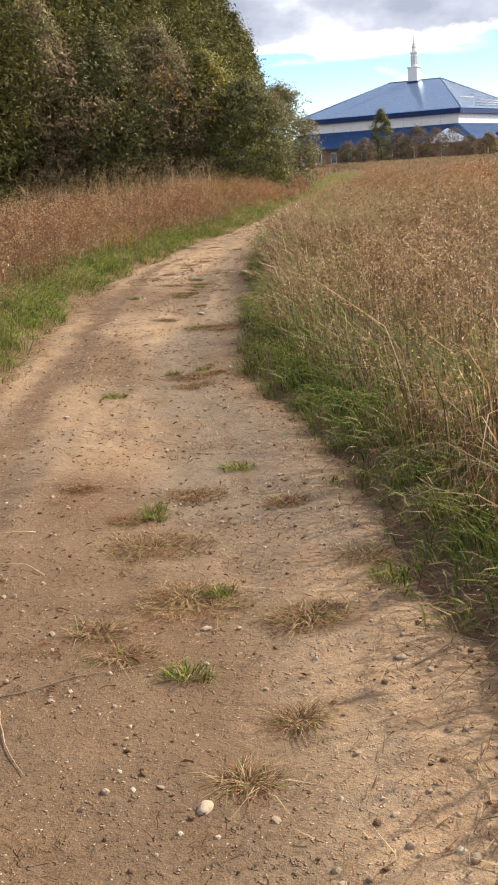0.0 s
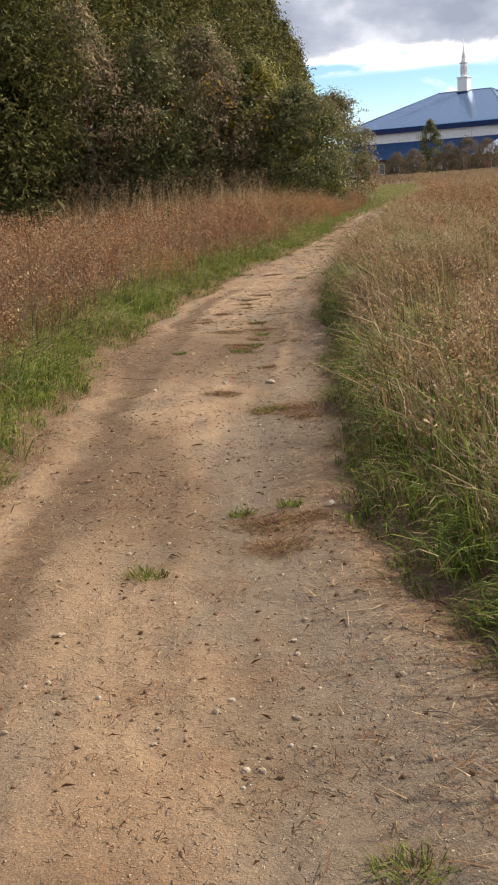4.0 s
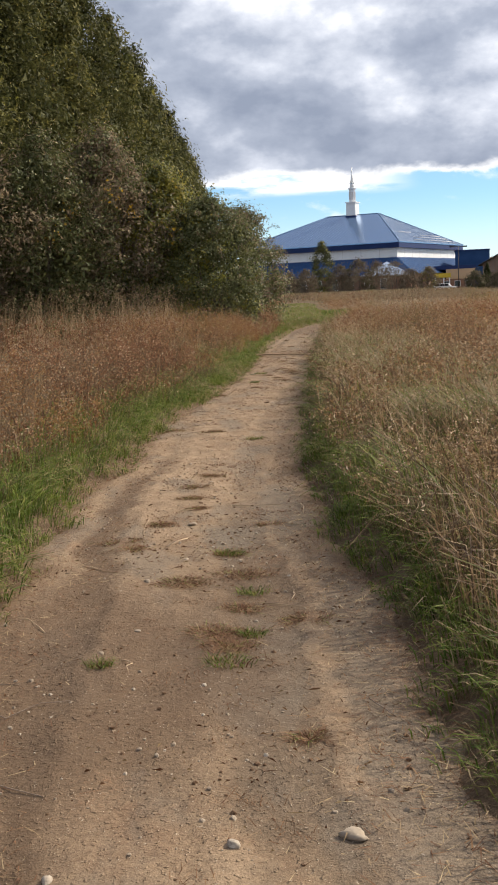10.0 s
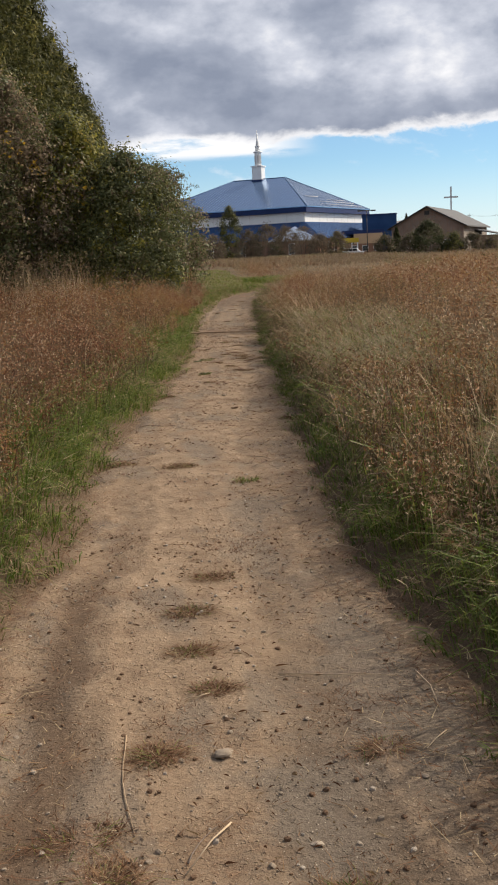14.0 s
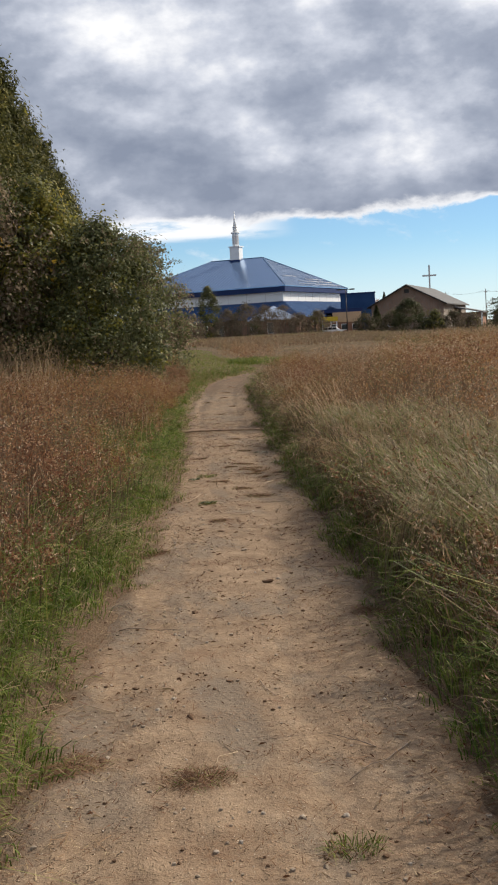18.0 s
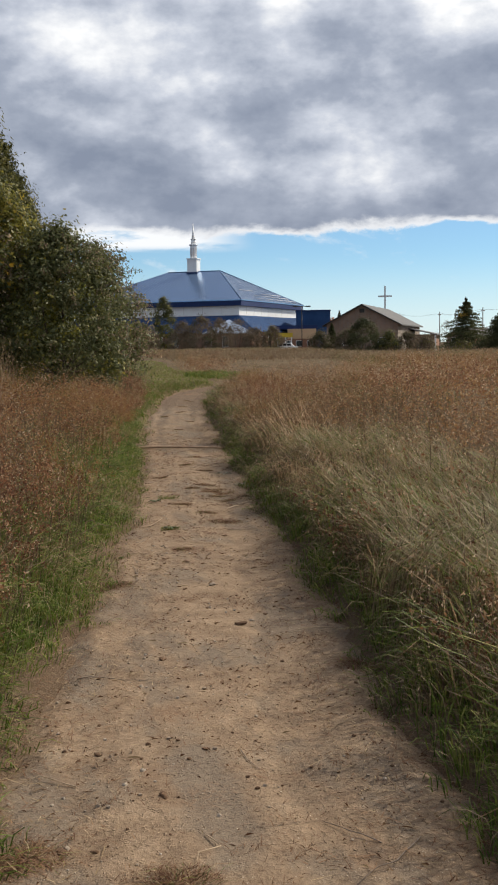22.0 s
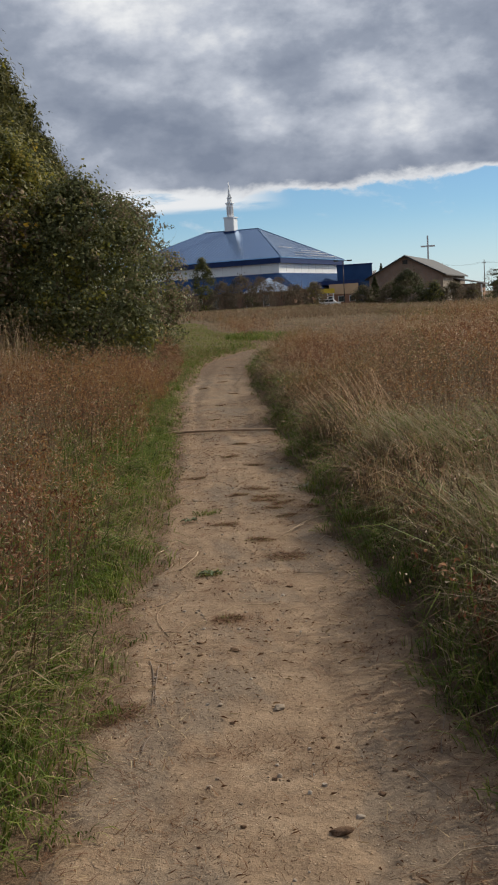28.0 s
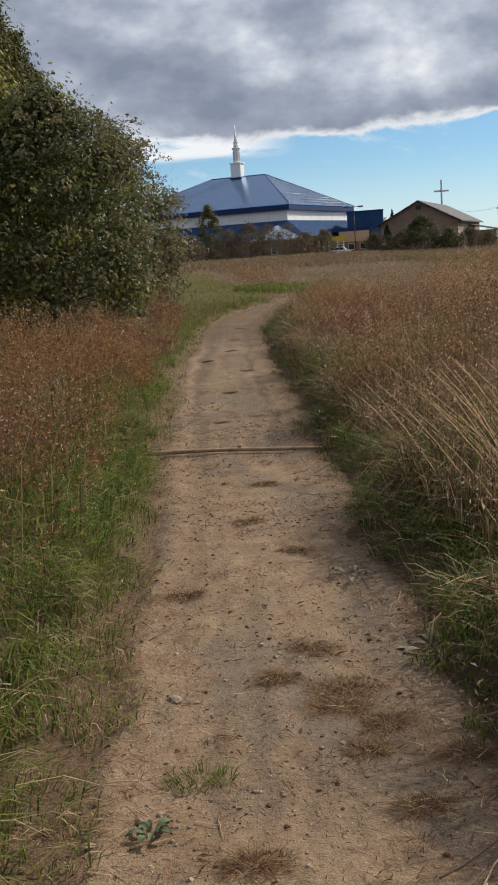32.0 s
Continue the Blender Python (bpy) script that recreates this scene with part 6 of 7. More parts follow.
def roof_cross(az, d, z0, z1):
    x, y = spot(az, d)
    ob = thing("cross", pose(x, y, 0, 0, 0, -18), "tall pale steel cross above the hall roof", "cross")
    part("upright", box(-0.16, 0.16, -0.16, 0.16, z0, z1, bevel=0.02), CROSSPAINT, ob)
    part("crossbar", box(-1.45, 1.45, -0.14, 0.14, z1 - 2.35, z1 - 2.02, bevel=0.02), CROSSPAINT, ob)


def street_light(az, d, height):
    x, y = spot(az, d)
    ob = thing("parking_light", pose(x, y, 0, 0, 0, 5), "dark parking lot light with two box heads", "lamp post")
    part("pole", tube([(0, 0, -0.8), (0, 0, height)], [0.11, 0.07], 8), DARKMETAL, ob)
    part("arm", box(-1.3, 1.3, -0.05, 0.05, height - 0.1, height), DARKMETAL, ob)
    for s in (-1, 1):
        head = part("lamp_head", box(s * 1.35 - 0.45, s * 1.35 + 0.45, -0.25, 0.25, height - 0.16, height + 0.08, bevel=0.03), DARKMETAL, ob)
        part("lens", box(s * 1.35 - 0.35, s * 1.35 + 0.35, -0.18, 0.18, height - 0.18, height - 0.162), LAMPLENS, head)


def utility_pole(az, d, height, bar=1.0):
    x, y = spot(az, d)
    ob = thing("utility_pole", pose(x, y, 0), "grey wooden utility pole", "pole", "utility poles")
    part("pole", tube([(0, 0, -1.4), (0, 0, height)], [0.16, 0.1], 8), POLEWOOD, ob)
    part("crossarm", box(-bar, bar, -0.06, 0.06, height - 0.9, height - 0.75), POLEWOOD, ob)
    for s in (-0.9, 0.0, 0.9):
        part("insulator", tube([(s * bar, 0, height - 0.75), (s * bar, 0, height - 0.5)], [0.05, 0.04], 6), CROSSPAINT, ob)
    return x, y, height


def wires(p, q):
    for k in (-0.9, 0.9):
        pts = [(p[0] + (q[0] - p[0]) * t + k, p[1] + (q[1] - p[1]) * t, p[2] - 0.5 + (q[2] - p[2]) * t - 3.0 * t * (1 - t)) for t in np.linspace(0, 1, 9)]
        me = bpy.data.meshes.new("wire")
        bm = tube(pts, [0.02] * 9, 4)
        bm.to_mesh(me)
        bm.free()
        me.materials.append(DARKMETAL)
        tagged(new("power_line", me), "thin black overhead power line", "cable", "power lines")


def white_van(az, d):
    x, y = spot(az, d)
    ob = thing("van", pose(x, y, 0, 0, 0, -20), "white minivan parked beyond the field", "car")
    prof = [(-2.3, 0.35), (2.25, 0.35), (2.3, 0.8), (1.45, 0.98), (0.75, 1.62), (-2.0, 1.68), (-2.3, 1.0)]
    bm = bmesh.new()
    a = [bm.verts.new((px, -0.9, pz)) for px, pz in prof]
    b = [bm.verts.new((px, 0.9, pz)) for px, pz in prof]
    bm.faces.new(a)
    bm.faces.new(b[::-1])
    for i in range(len(prof)):
        j = (i + 1) % len(prof)
        bm.faces.new((a[j], a[i], b[i], b[j]))
    bmesh.ops.recalc_face_normals(bm, faces=bm.faces)
    bmesh.ops.bevel(bm, geom=list(bm.edges), offset=0.07, segments=2, affect="EDGES")
    part("body", bm, CARPAINT, ob)
    for s in (-1, 1):
        for x0, x1 in ((-1.95, -1.0), (-0.9, -0.1), (0.0, 0.85)):
            part("side_window", box(x0, x1, s * 0.905 - 0.012, s * 0.905 + 0.012, 1.05, 1.5), GLASS, ob)
    for wx in (-1.45, 1.45):
        for s in (-0.82, 0.82):
            bm = bmesh.new()
            bmesh.ops.create_cone(bm, cap_ends=True, segments=18, radius1=0.33, radius2=0.33, depth=0.22, matrix=Matrix.Translation((wx, s, 0.33)) @ Matrix.Rotation(math.pi / 2, 4, "X"))
            part("wheel", bm, RUBBER, ob)
    for s in (-0.65, 0.65):
        part("headlight", box(2.2, 2.3, s - 0.18, s + 0.18, 0.68, 0.84), LAMPLENS, ob)
        part("tail_light", box(-2.33, -2.24, s - 0.12, s + 0.12, 0.9, 1.3), plain("red_lens", (0.35, 0.02, 0.02), 0.3), ob)


church()
annex()
gabled("brick_hall", 18.94, 200, 20.35, 238, 6.6, 5.1, 8.55, "brown brick hall with a grey gabled roof")
roof_cross(20.14, 233, 7.5, 13.4)
gabled("brick_house", 27.2, 215, 28.0, 240, 5.0, 4.0, 6.6, "brown brick house with a grey roof", wing=False)
gabled("brick_house", 24.0, 255, 25.3, 262, 4.0, 2.9, 4.6, "low brown house behind the spruce", wing=False)
street_light(15.78, 214, 8.8)
pl = [utility_pole(20.9, 420, 12.5, 0.7), utility_pole(22.95, 300, 9.5, 0.45), utility_pole(25.15, 250, 9.0, 0.45), utility_pole(29.5, 190, 9.0, 0.45)]
for p, q in zip(pl, pl[1:]):
    wires(p, q)
white_van(15.0, 232)
# ---- things on and beside the path ----
def rock_mesh(seed, dark=False):
    rng = np.random.default_rng(seed)
    bm = bmesh.new()
    bmesh.ops.create_icosphere(bm, subdivisions=2, radius=0.5)
    sx, sy, sz = rng.uniform(0.8, 1.15), rng.uniform(0.55, 1.0), rng.uniform(0.25, 0.4) if dark else rng.uniform(0.32, 0.5)
    rough = 0.75 if dark else 0.55
    off = Vector(rng.uniform(-50, 50, 3))
    for v in bm.verts:
        k = 1 + rough * noise.noise(v.co * 2.1 + off) + 0.34 * rough * noise.noise(v.co * 6 + off)
        v.co = Vector((v.co.x * sx * k, v.co.y * sy * k, v.co.z * sz * k))
    for f in bm.faces:
        f.smooth = bool(rng.random() < 0.6)
    me = bpy.data.meshes.new("stone")
    bm.to_mesh(me)
    bm.free()
    me.materials.append(DIRT_CLOD if dark else STONE)
    return me


DIRT_CLOD = plain("dark_crumbly_soil", (0.150, 0.092, 0.058), 0.95, 0.1, vary=0.35, scale=40.0, grain=0.6)
ROCKS, CLODS = [rock_mesh(i) for i in range(7)], [rock_mesh(40 + i, True) for i in range(4)]
STONES = [(-0.32, 3.27, 0.024), (-0.16, 2.95, 0.034), (-0.4, 2.96, 0.03), (0.38, 1.78, 0.035), (0.25, 1.95, 0.02), (-0.14, 2.02, 0.043), (-0.24, 2.1, 0.018), (0.37, 2.66, 0.044), (-1.01, 5.9, 0.038), (-0.14, 6.46, 0.024), (-0.89, 6.64, 0.028),
          (-0.75, 6.75, 0.022), (-0.68, 7.13, 0.021), (-0.1, 7.14, 0.053), (-1.23, 7.73, 0.031), (-0.25, 9.8, 0.027), (-1.16, 9.99, 0.042), (-0.69, 10.09, 0.05), (-0.37, 10.12, 0.071),
          (-1.13, 11.7, 0.033), (-0.99, 11.97, 0.029), (-1.44, 11.98, 0.025), (-1.09, 12.6, 0.021), (-0.96, 12.74, 0.044), (-0.69, 12.96, 0.025), (-0.47, 13.13, 0.028), (-0.76, 13.19, 0.032),
          (-0.54, 13.55, 0.033), (-0.17, 13.82, 0.03), (-0.7, 14.09, 0.064)]
LATER_STONES = [(0.51, 21.47, 0.03), (0.25, 22.48, 0.03), (0.46, 26.12, 0.034), (0.93, 26.27, 0.024), (0.85, 26.95, 0.024), (0.78, 26.99, 0.06), (0.46, 22.38, 0.05)]
CLOD_SPOTS = [(-0.59, 18.86, 0.028), (-0.69, 18.88, 0.03), (-0.33, 19.19, 0.037), (-0.11, 19.59, 0.033), (-0.51, 19.65, 0.033), (-0.09, 20.82, 0.04), (0.42, 21.38, 0.06), (0.42, 23.08, 0.03),
              (0.26, 23.09, 0.031), (0.41, 23.1, 0.031), (0.29, 23.27, 0.03), (1.22, 27.06, 0.042), (0.62, 21.6, 0.03), (0.2, 24.4, 0.03), (0.9, 24.1, 0.035), (1.05, 29.4, 0.03), (1.5, 30.4, 0.035)]


def lay(meshes, spots, name, label, category, group):
    for i, (x, y, s) in enumerate(spots):
        ob = new(name, meshes[i % len(meshes)])
        ob.matrix_world = pose(x, y, float(surface_z(np.array(x), np.array(y))) + 0.10 * s, RNG.uniform(-12, 12), RNG.uniform(-12, 12), RNG.uniform(0, 360)) @ Matrix.Scale(s, 4)
        tagged(ob, label, category, group)


lay(ROCKS, STONES + LATER_STONES, "stone", "small weathered grey-tan stone on the dirt path", "stone", "stones on the path")
lay(CLODS, CLOD_SPOTS, "dirt_clod", "dark crumbled clod of soil on the path", "clod", "soil clods on the path")

def tuft(x, y, size, green):
    n = int(90 + size * (520 if green else 2500))
    a, r = RNG.uniform(0, 6.28, n), size * (0.5 if green else 0.62) * RNG.random(n) ** (0.7 if green else 0.9)
    bx, by = x + r * np.cos(a), y + r * np.sin(a) * 0.7
    z0 = float(surface_z(np.array(x), np.array(y)))
    base = np.stack([bx - x, by - y, surface_z(bx, by) - z0 - 0.004], 1)
    h = RNG.uniform(0.018, 0.05, n) * (1.15 if green else 0.75 if y < 4 else 0.6)
    b = blades(base, h, RNG.uniform(0.0016, 0.004 if green else 0.0036, n), a + RNG.normal(0, 1.0, n), RNG.uniform(0.5, 2.0, n) if green else RNG.uniform(1.5, 5.0, n), 0.75 if green else 0.35)
    s = Soup()
    lively = RNG.random(n) < (0.78 if green else 0.10)
    if lively.any():
        s.add(b[lively], BLADE, 0)
    straw = ~lively & (RNG.random(n) < (0.45 if y < 4 else 0.15))
    s.add(b[~lively & ~straw], BLADE, 1)
    if straw.any():
        s.add(b[straw], BLADE, 2)
    ob = new("grass_tuft", s.mesh("grass_tuft", [GRASS, DEADGRASS, STRAW]))
    ob.location = (x, y, z0)
    tagged(ob, "low green grass tuft growing in the path" if green else "withered brown grass tuft flat on the path", "grass tuft", "grass tufts on the path")


for x, y, s in GREEN_TUFTS:
    tuft(x, y, s, True)
for x, y, s in EARLY_TUFTS + DRY_TUFTS + LATER_TUFTS:
    tuft(x, y, s, False)

TWIGS = [(-0.98, 14.28, -0.99, 13.69), (-0.87, 13.53, -0.73, 13.73), (-0.69, 2.56, -0.32, 2.71), (-0.67, 2.48, -0.55, 2.16), (-1.6, 11.44, -1.42, 11.42), (-1.64, 10.77, -1.22, 10.46),
         (-1.52, 10.7, -1.5, 10.91), (-0.84, 9.76, -0.84, 9.62), (-0.13, 9.83, 0.01, 9.85), (-1.31, 13.19, -1.05, 12.88), (-1.4, 13.06, -1.26, 13.0)]
EDGE_TWIGS = [(0.89, 21.79, 1.05, 22.16), (0.72, 21.77, 0.92, 21.6), (0.3, 3.42, 0.28, 3.59), (0.37, 3.75, 0.4, 4.05), (-0.24, 22.22, -0.19, 22.1), (0.07, 23.04, 0.01, 22.6), (1.23, 23.38, 1.31, 23.28)]
LATER_TWIGS = [(0.16, 23.45, 0.2, 24.02), (0.04, 23.11, -0.01, 22.57), (0.16, 23.97, 0.33, 24.26), (0.31, 24.75, 0.53, 25.17), (0.36, 23.78, 0.36, 23.57), (1.01, 24.92, 1.17, 24.73), (1.89, 29.95, 2.04, 29.62),
               (1.32, 25.69, 1.43, 25.79), (1.2, 27.3, 1.38, 27.46), (0.8, 26.16, 0.8, 26.05), (1.82, 28.37, 1.74, 27.6), (0.02, 19.57, 0.05, 19.36), (0.45, 19.19, 0.51, 19.1), (0.86, 20.76, 0.9, 20.09),
               (1.27, 25.75, 1.6, 25.95), (1.26, 24.3, 1.33, 23.51), (0.77, 21.79, 0.81, 21.46), (1.17, 23.39, 1.27, 23.36)]


def lying(points, radii, sides=6):
    pts = [Vector((x, y, float(surface_z(np.array(x), np.array(y))) + r * 0.9 + lift)) for (x, y, lift), r in zip(points, radii)]
    return tube(pts, radii, sides)


for i, (x0, y0, x1, y1) in enumerate(TWIGS + EDGE_TWIGS + LATER_TWIGS):
    ln = math.hypot(x1 - x0, y1 - y0)
    bend = RNG.normal(0, 0.035) * ln
    nx, ny = -(y1 - y0) / ln, (x1 - x0) / ln
    r = 0.0019 if ln < 0.4 else 0.0026
    pts = [(x0 + (x1 - x0) * t + nx * bend * math.sin(math.pi * t) + RNG.normal(0, 0.0012), y0 + (y1 - y0) * t + ny * bend * math.sin(math.pi * t) + RNG.normal(0, 0.0012), 0.003) for t in np.linspace(0, 1, 7)]
    me = bpy.data.meshes.new("twig")
    bm = lying(pts, [r * k for k in np.linspace(1.0, 0.5, 7)])
    bm.to_mesh(me)
    bm.free()
    me.materials.append(BAREWOOD if i % 3 == 0 else TWIG)
    tagged(new("twig", me), "thin dry bent twig lying on the dirt", "twig", "twigs on the path")


def dry_stalk(x, y, ln, turn):
    """A thin bleached stalk, bent once, lying on the dirt."""
    kink = RNG.normal(0, 0.35)
    pts = []
    for k in range(7):
        t = k / 6
        a = turn + (kink if t > 0.55 else 0.0)
        pts.append((x + ln * t * math.cos(a), y + ln * t * math.sin(a), 0.002 + 0.008 * math.sin(math.pi * t)))
    bm = lying(pts, [0.0022 * k for k in np.linspace(1.0, 0.45, 7)], 5)
    me = bpy.data.meshes.new("dry_stalk")
    bm.to_mesh(me)
    bm.free()
    me.materials.append(BLEACHED if RNG.random() < 0.6 else TWIG)
    tagged(new("dry_stalk", me), "bleached dry weed stalk lying on the dirt", "stalk", "dry stalks on the path")


BLEACHED = plain("bleached_stalk", (0.40, 0.30, 0.20), 0.75, 0.25, vary=0.3, scale=20.0)
for k in range(46):
    y = RNG.uniform(1.9, 33)
    lo, hi = float(edge_left(y)), float(edge_right(y))
    rim = RNG.random() < 0.6
    u = RNG.choice([-1, 1]) * RNG.uniform(0.72, 0.98) if rim else RNG.uniform(-0.7, 0.7)
    dry_stalk((lo + hi) / 2 + u * (hi - lo) / 2, y, RNG.uniform(0.12, 0.42), RNG.uniform(0, 6.28))


def straw_on_path(points, radius=0.0032):
    """A long bleached stalk lying on the dirt, through the given places."""
    me = bpy.data.meshes.new("dry_stalk")
    n = len(points)
    bm = lying([(x, y, 0.006 + 0.012 * math.sin(math.pi * i / (n - 1))) for i, (x, y) in enumerate(points)], [radius * (1 - 0.5 * i / (n - 1)) for i in range(n)], 6)
    bm.to_mesh(me)
    bm.free()
    me.materials.append(BLEACHED)
    tagged(new("dry_stalk", me), "long bleached weed stalk lying bent on the dirt", "stalk", "dry stalks on the path")


for places in ([(1.6, 25.89), (1.5, 25.82), (1.4, 25.73), (1.24, 25.53), (1.14, 25.38)], [(1.36, 25.68), (1.26, 25.54), (1.2, 25.42)], [(0.54, 25.13), (0.51, 25.0), (0.47, 24.89), (0.38, 24.72), (0.29, 24.64)],
               [(0.35, 25.28), (0.3, 25.2), (0.26, 25.14)], [(1.45, 25.27), (1.39, 25.2), (1.32, 25.11)], [(-0.74, 13.68), (-0.8, 13.6), (-0.88, 13.48)], [(0.03, 14.52), (0.03, 14.36), (0.01, 14.21)]):
    straw_on_path(places)


def leaning_straw():
    """A sheaf of long tawny stalks that has fallen over towards the path."""
    ob = thing("leaning_straw", pose(2.5, 27.6, float(land(np.array(2.5), np.array(27.6)))), "sheaf of long tawny stalks leaning over the verge", "grass stalks")
    for k in range(46):
        x0, y0 = RNG.normal(0.1, 0.14), RNG.normal(0.0, 0.2)
        dx, dy, h = RNG.uniform(-0.15, 0.35), RNG.uniform(1.0, 2.3), RNG.uniform(0.45, 0.8)
        pts = [(x0 + dx * t, y0 + dy * t ** 1.15, -0.02 + h * (1.25 * t - 0.25 * t ** 3)) for t in np.linspace(0, 1, 6)]
        part("stalk", tube(pts, [0.0042 * (1 - 0.7 * t) for t in np.linspace(0, 1, 6)], 4), TAWNY, ob)


TAWNY = plain("tawny_dry_stalk", (0.40, 0.255, 0.145), 0.75, 0.2, vary=0.4, scale=3.0)
leaning_straw()


def long_stick():
    ob = thing("stick", pose(0, 0, 0), "long crooked brown stick lying across the path", "stick")
    xs = np.linspace(1.10, 2.38, 12)
    pts = [(x, 31.61 - 0.30 * (x - 1.10) + 0.010 * math.sin((x - 1.07) * 6), 0.028 + 0.010 * math.sin((x - 1.1) * 3.4)) for x in xs]
    part("shaft", tube(pts, [0.0175 - 0.005 * t + 0.0015 * math.sin(11 * t) for t in np.linspace(0, 1, 12)], 9), STICKWOOD, ob)
    p = Vector((1.78, 31.42, 0.045))
    part("knot", tube([p, p + Vector((0.02, -0.015, 0.02))], [0.016, 0.009], 7), STICKWOOD, ob)
    e = Vector((1.09, 31.61, 0.028))
    part("broken_end", tube([e + Vector((0.03, 0, 0)), e, e + Vector((-0.03, 0.004, 0.004))], [0.0165, 0.015, 0.006], 7), BAREWOOD, ob, "pale gnawed end of the stick")


long_stick()


def litter_mesh():
    s = Soup()
    # crumbs, pebbles
    n = 15000
    y = 1.3 + RNG.random(n) ** 0.9 * 32
    y[:1200] = RNG.uniform(1.6, 4.5, 1200)
    u = RNG.uniform(-0.97, 0.97, n)
    lo, hi = edge_left(y), edge_right(y)
    x = (lo + hi) / 2 + u * (hi - lo) / 2
    keep = fbm(x * 1.5, y * 1.5, 3, 71) + RNG.normal(0, 0.1, n) > 0.47
    x, y = x[keep], y[keep]
    n = len(x)
    size = 0.002 + RNG.gamma(1.3, 0.0022, n) * np.where(y < 4.5, 1.1, 1.0)
    size = np.where(RNG.random(n) < 0.04, size * 1.7, size).clip(0.0, 0.011)
    z = surface_z(x, y) + size * 0.25
    c = np.stack([x, y, z], 1)
    ring = np.arange(5) * 2 * np.pi / 5
    low = np.stack([np.cos(ring), np.sin(ring), np.full(5, -0.25)], 1)
    top = np.stack([0.72 * np.cos(ring + 0.5), 0.72 * np.sin(ring + 0.5), np.full(5, 0.38)], 1)
    dirs = np.concatenate([low, top, [(0, 0, 0.62)]])
    v = c[:, None] + dirs[None] * size[:, None, None] * RNG.uniform(0.72, 1.25, (n, 11, 1))
    rock = [(i, (i + 1) % 5, 5 + i) for i in range(5)] + [((i + 1) % 5, 5 + (i + 1) % 5, 5 + i) for i in range(5)] + [(5 + i, 5 + (i + 1) % 5, 10) for i in range(5)]
    tiny = [(i, (i + 1) % 5, 10) for i in range(5)]
    pick = RNG.random(n) < 0.6
    big = size > 0.0042
    for mat, flag in ((0, pick), (1, ~pick)):
        s.add(v[flag & big], rock, mat)
        s.add(v[flag & ~big], tiny, mat)
    tagged(new("gravel", s.mesh("gravel", [STONE, DIRT_CLOD])), "scattered grit and small pebbles on the dirt path", "gravel", kind="stuff")
    # dry stalks and leaf bits
    s = Soup()
    n = 26000
    y = 1.3 + RNG.random(n) * 34
    u = np.clip(RNG.normal(0, 0.75, n), -1.05, 1.05)
    lo, hi = edge_left(y), edge_right(y)
    x = (lo + hi) / 2 + u * (hi - lo) / 2
    keep = fbm(x * 2.2, y * 2.2, 3, 72) + 0.25 * np.clip(np.abs(u) - 0.6, 0, 1) + RNG.normal(0, 0.07, n) > 0.53
    x, y = x[keep], y[keep]
    n = len(x)
    base = np.stack([x, y, surface_z(x, y) + 0.002], 1)
    ln = 0.006 + RNG.gamma(1.4, 0.010, n)
    b = blades(base, np.full(n, 0.006), RNG.uniform(0.001, 0.0022, n), RNG.uniform(0, 6.3, n), ln / 0.006, 0.0)
    b[:, 2:, 2] = base[:, 2:3] + RNG.uniform(0.0, 0.010, (n, 3))
    pale = RNG.random(n) < 0.3
    s.add(b[pale], BLADE, 0)
    s.add(b[~pale], BLADE, 1)
    tagged(new("straw_litter", s.mesh("straw_litter", [STRAW, DEADGRASS])), "bits of dry stalk strewn over the path", "litter", kind="stuff")


litter_mesh()


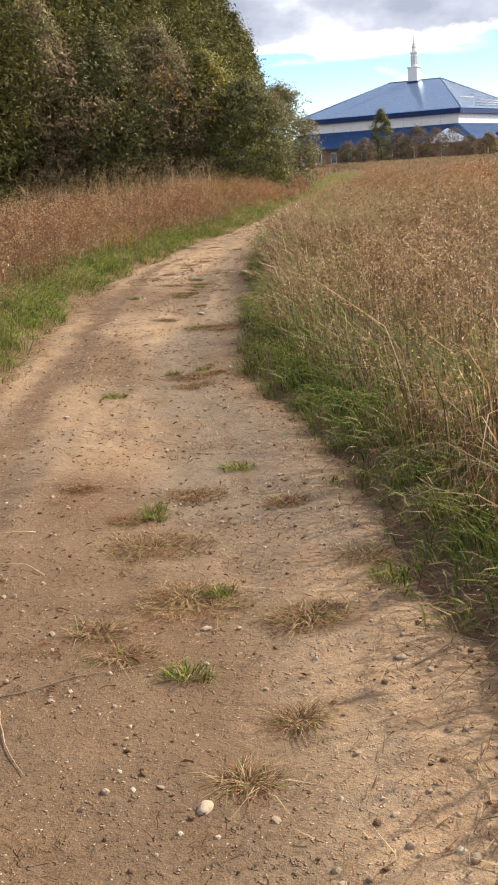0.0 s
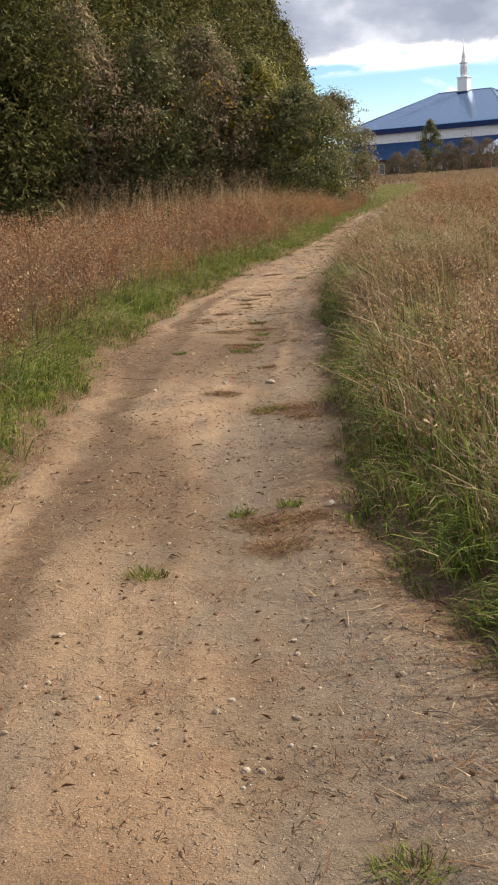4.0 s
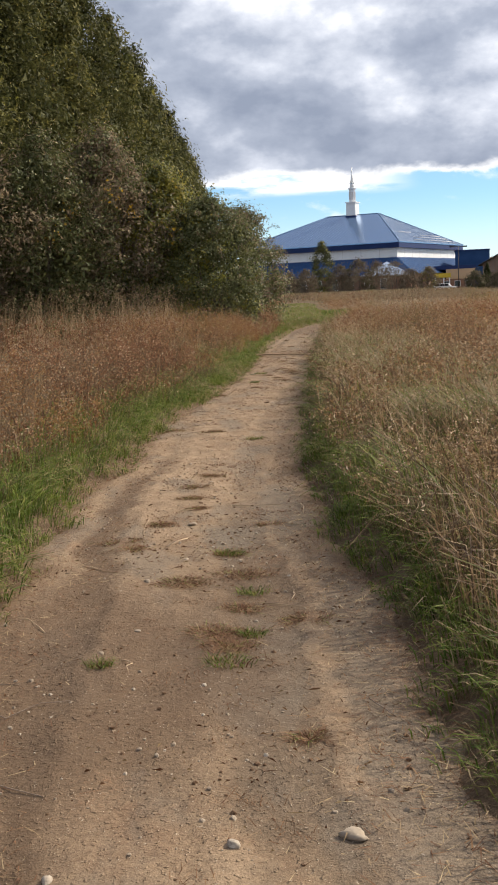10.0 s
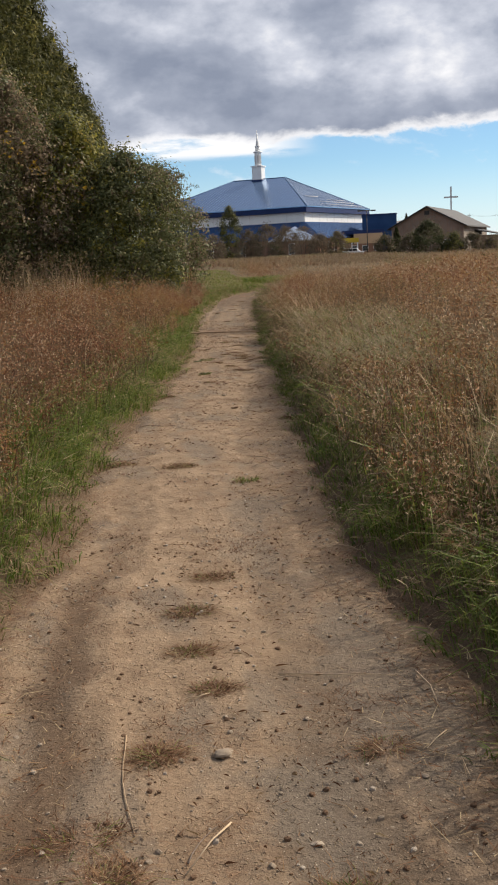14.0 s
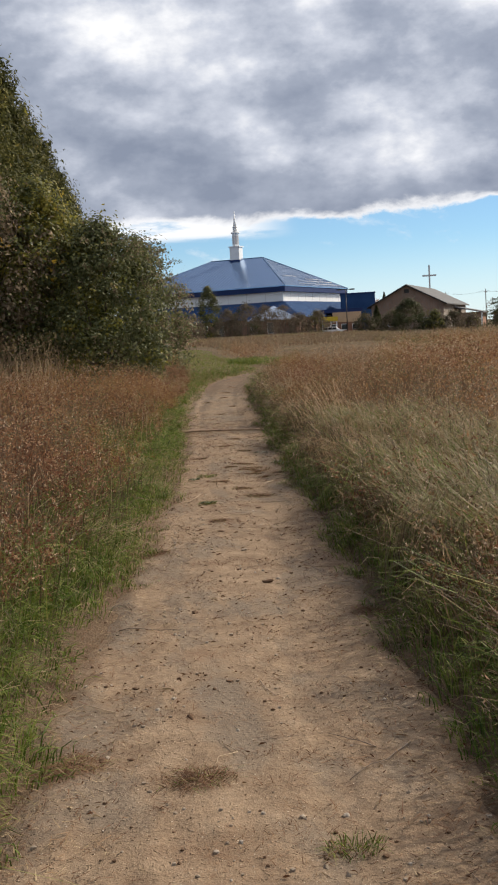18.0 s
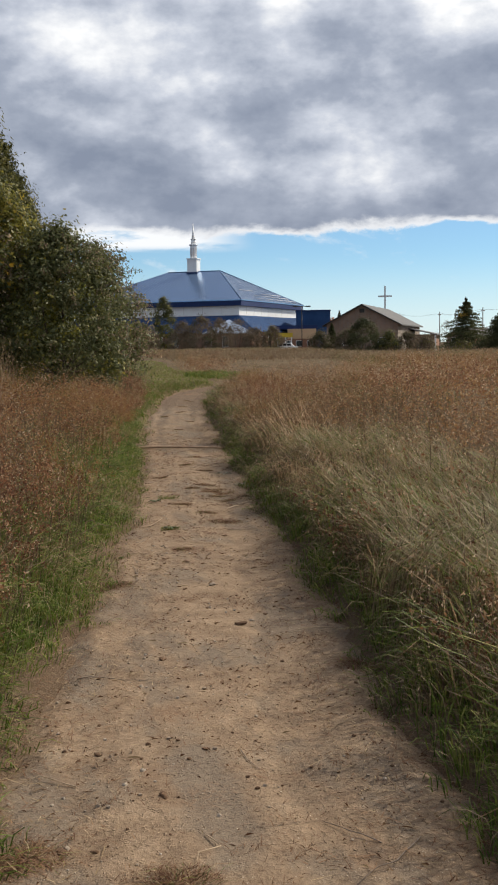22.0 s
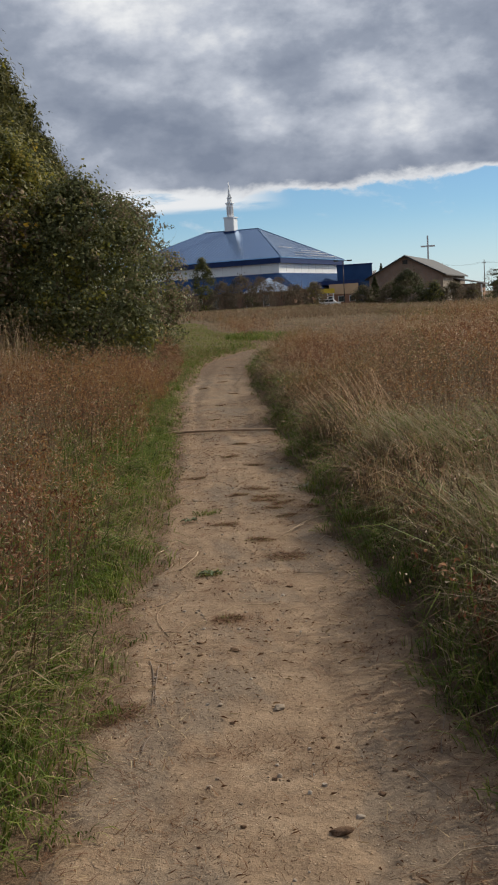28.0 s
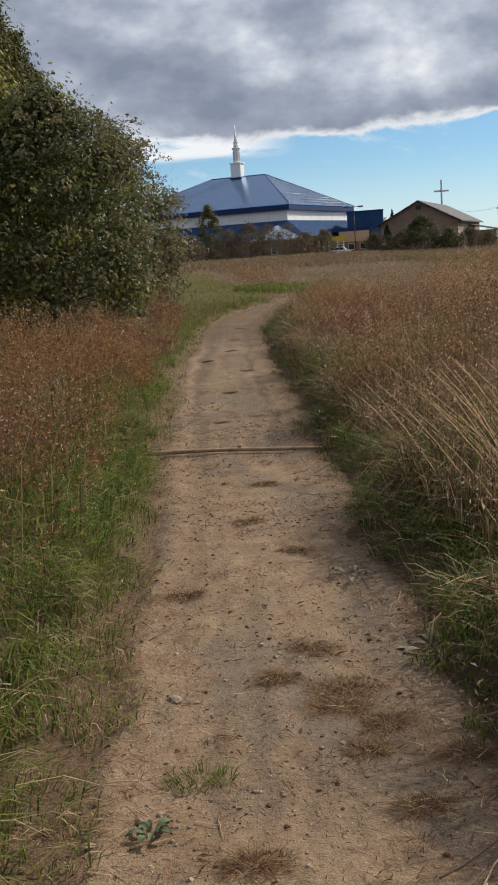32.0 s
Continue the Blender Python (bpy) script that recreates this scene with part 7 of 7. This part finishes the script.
def thatch_patches():
    """Trodden mats of dead grass, strewn over the path."""
    s = Soup()
    for k in range(300):
        y0 = RNG.uniform(1.6, 34)
        lo, hi = edge_left(y0), edge_right(y0)
        x0 = (lo + hi) / 2 + np.clip(RNG.normal(0, 0.5), -0.95, 0.95) * (hi - lo) / 2
        r = RNG.uniform(0.03, 0.13)
        n = int(18 + r * 420)
        x, y = x0 + RNG.normal(0, r, n), y0 + RNG.normal(0, r * 0.55, n)
        base = np.stack([x, y, surface_z(x, y) + 0.001], 1)
        b = blades(base, RNG.uniform(0.005, 0.02, n), RNG.uniform(0.0014, 0.0032, n), RNG.uniform(0, 6.3, n), RNG.uniform(1.5, 5.0, n), 0.1)
        s.add(b, BLADE, 0)
    tagged(new("dead_thatch", s.mesh("dead_thatch", [DEADGRASS])), "trodden mats of reddish dead grass on the path", "litter", kind="stuff")


thatch_patches()


def leaf_pile(x, y, count, spread, size, mat, name, label, category):
    ob = thing(name, pose(x, y, float(surface_z(np.array(x), np.array(y)))), label, category)
    for k in range(count):
        a = k * 2.4 + RNG.uniform(-0.3, 0.3)
        r = spread * math.sqrt((k + 0.5) / count)
        ln, wd = size * RNG.uniform(0.7, 1.25), size * RNG.uniform(0.35, 0.5)
        bm = bmesh.new()
        rows = []
        for t in np.linspace(0, 1, 6):
            w = wd * math.sin(math.pi * (0.06 + 0.92 * t)) ** 0.8 / 2
            up = 0.006 + 0.012 * math.sin(math.pi * t) + 0.005 * (k % 3)
            rows.append([bm.verts.new((ln * t, s * w, up + 0.006 * abs(s))) for s in (-1, 0, 1)])
        for p, q in zip(rows, rows[1:]):
            for j in (0, 1):
                bm.faces.new((p[j], p[j + 1], q[j + 1], q[j])).smooth = True
        bm.transform(Matrix.Translation((r * math.cos(a) * 0.6, r * math.sin(a) * 0.6, 0)) @ Matrix.Rotation(a, 4, "Z"))
        part("leaf", bm, mat, ob)


WITHERED = plain("withered_grey_green_leaf", (0.21, 0.20, 0.14), 0.7, 0.25, vary=0.35, scale=25.0)
ROSETTE = plain("dusty_green_leaf", (0.085, 0.11, 0.05), 0.7, 0.3, vary=0.35, scale=25.0)
leaf_pile(1.78, 27.15, 12, 0.19, 0.075, WITHERED, "withered_leaves", "withered curled dock leaves at the path's edge", "dead leaves")
leaf_pile(0.62, 26.12, 9, 0.04, 0.05, ROSETTE, "weed_rosette", "flat leafy green weed rosette in the path", "weed")
leaf_pile(1.72, 28.1, 8, 0.14, 0.05, WITHERED, "withered_leaves", "withered curled leaves at the path's edge", "dead leaves")
leaf_pile(0.52, 24.52, 7, 0.05, 0.05, ROSETTE, "weed_rosette", "flat leafy green weed rosette in the path", "weed")
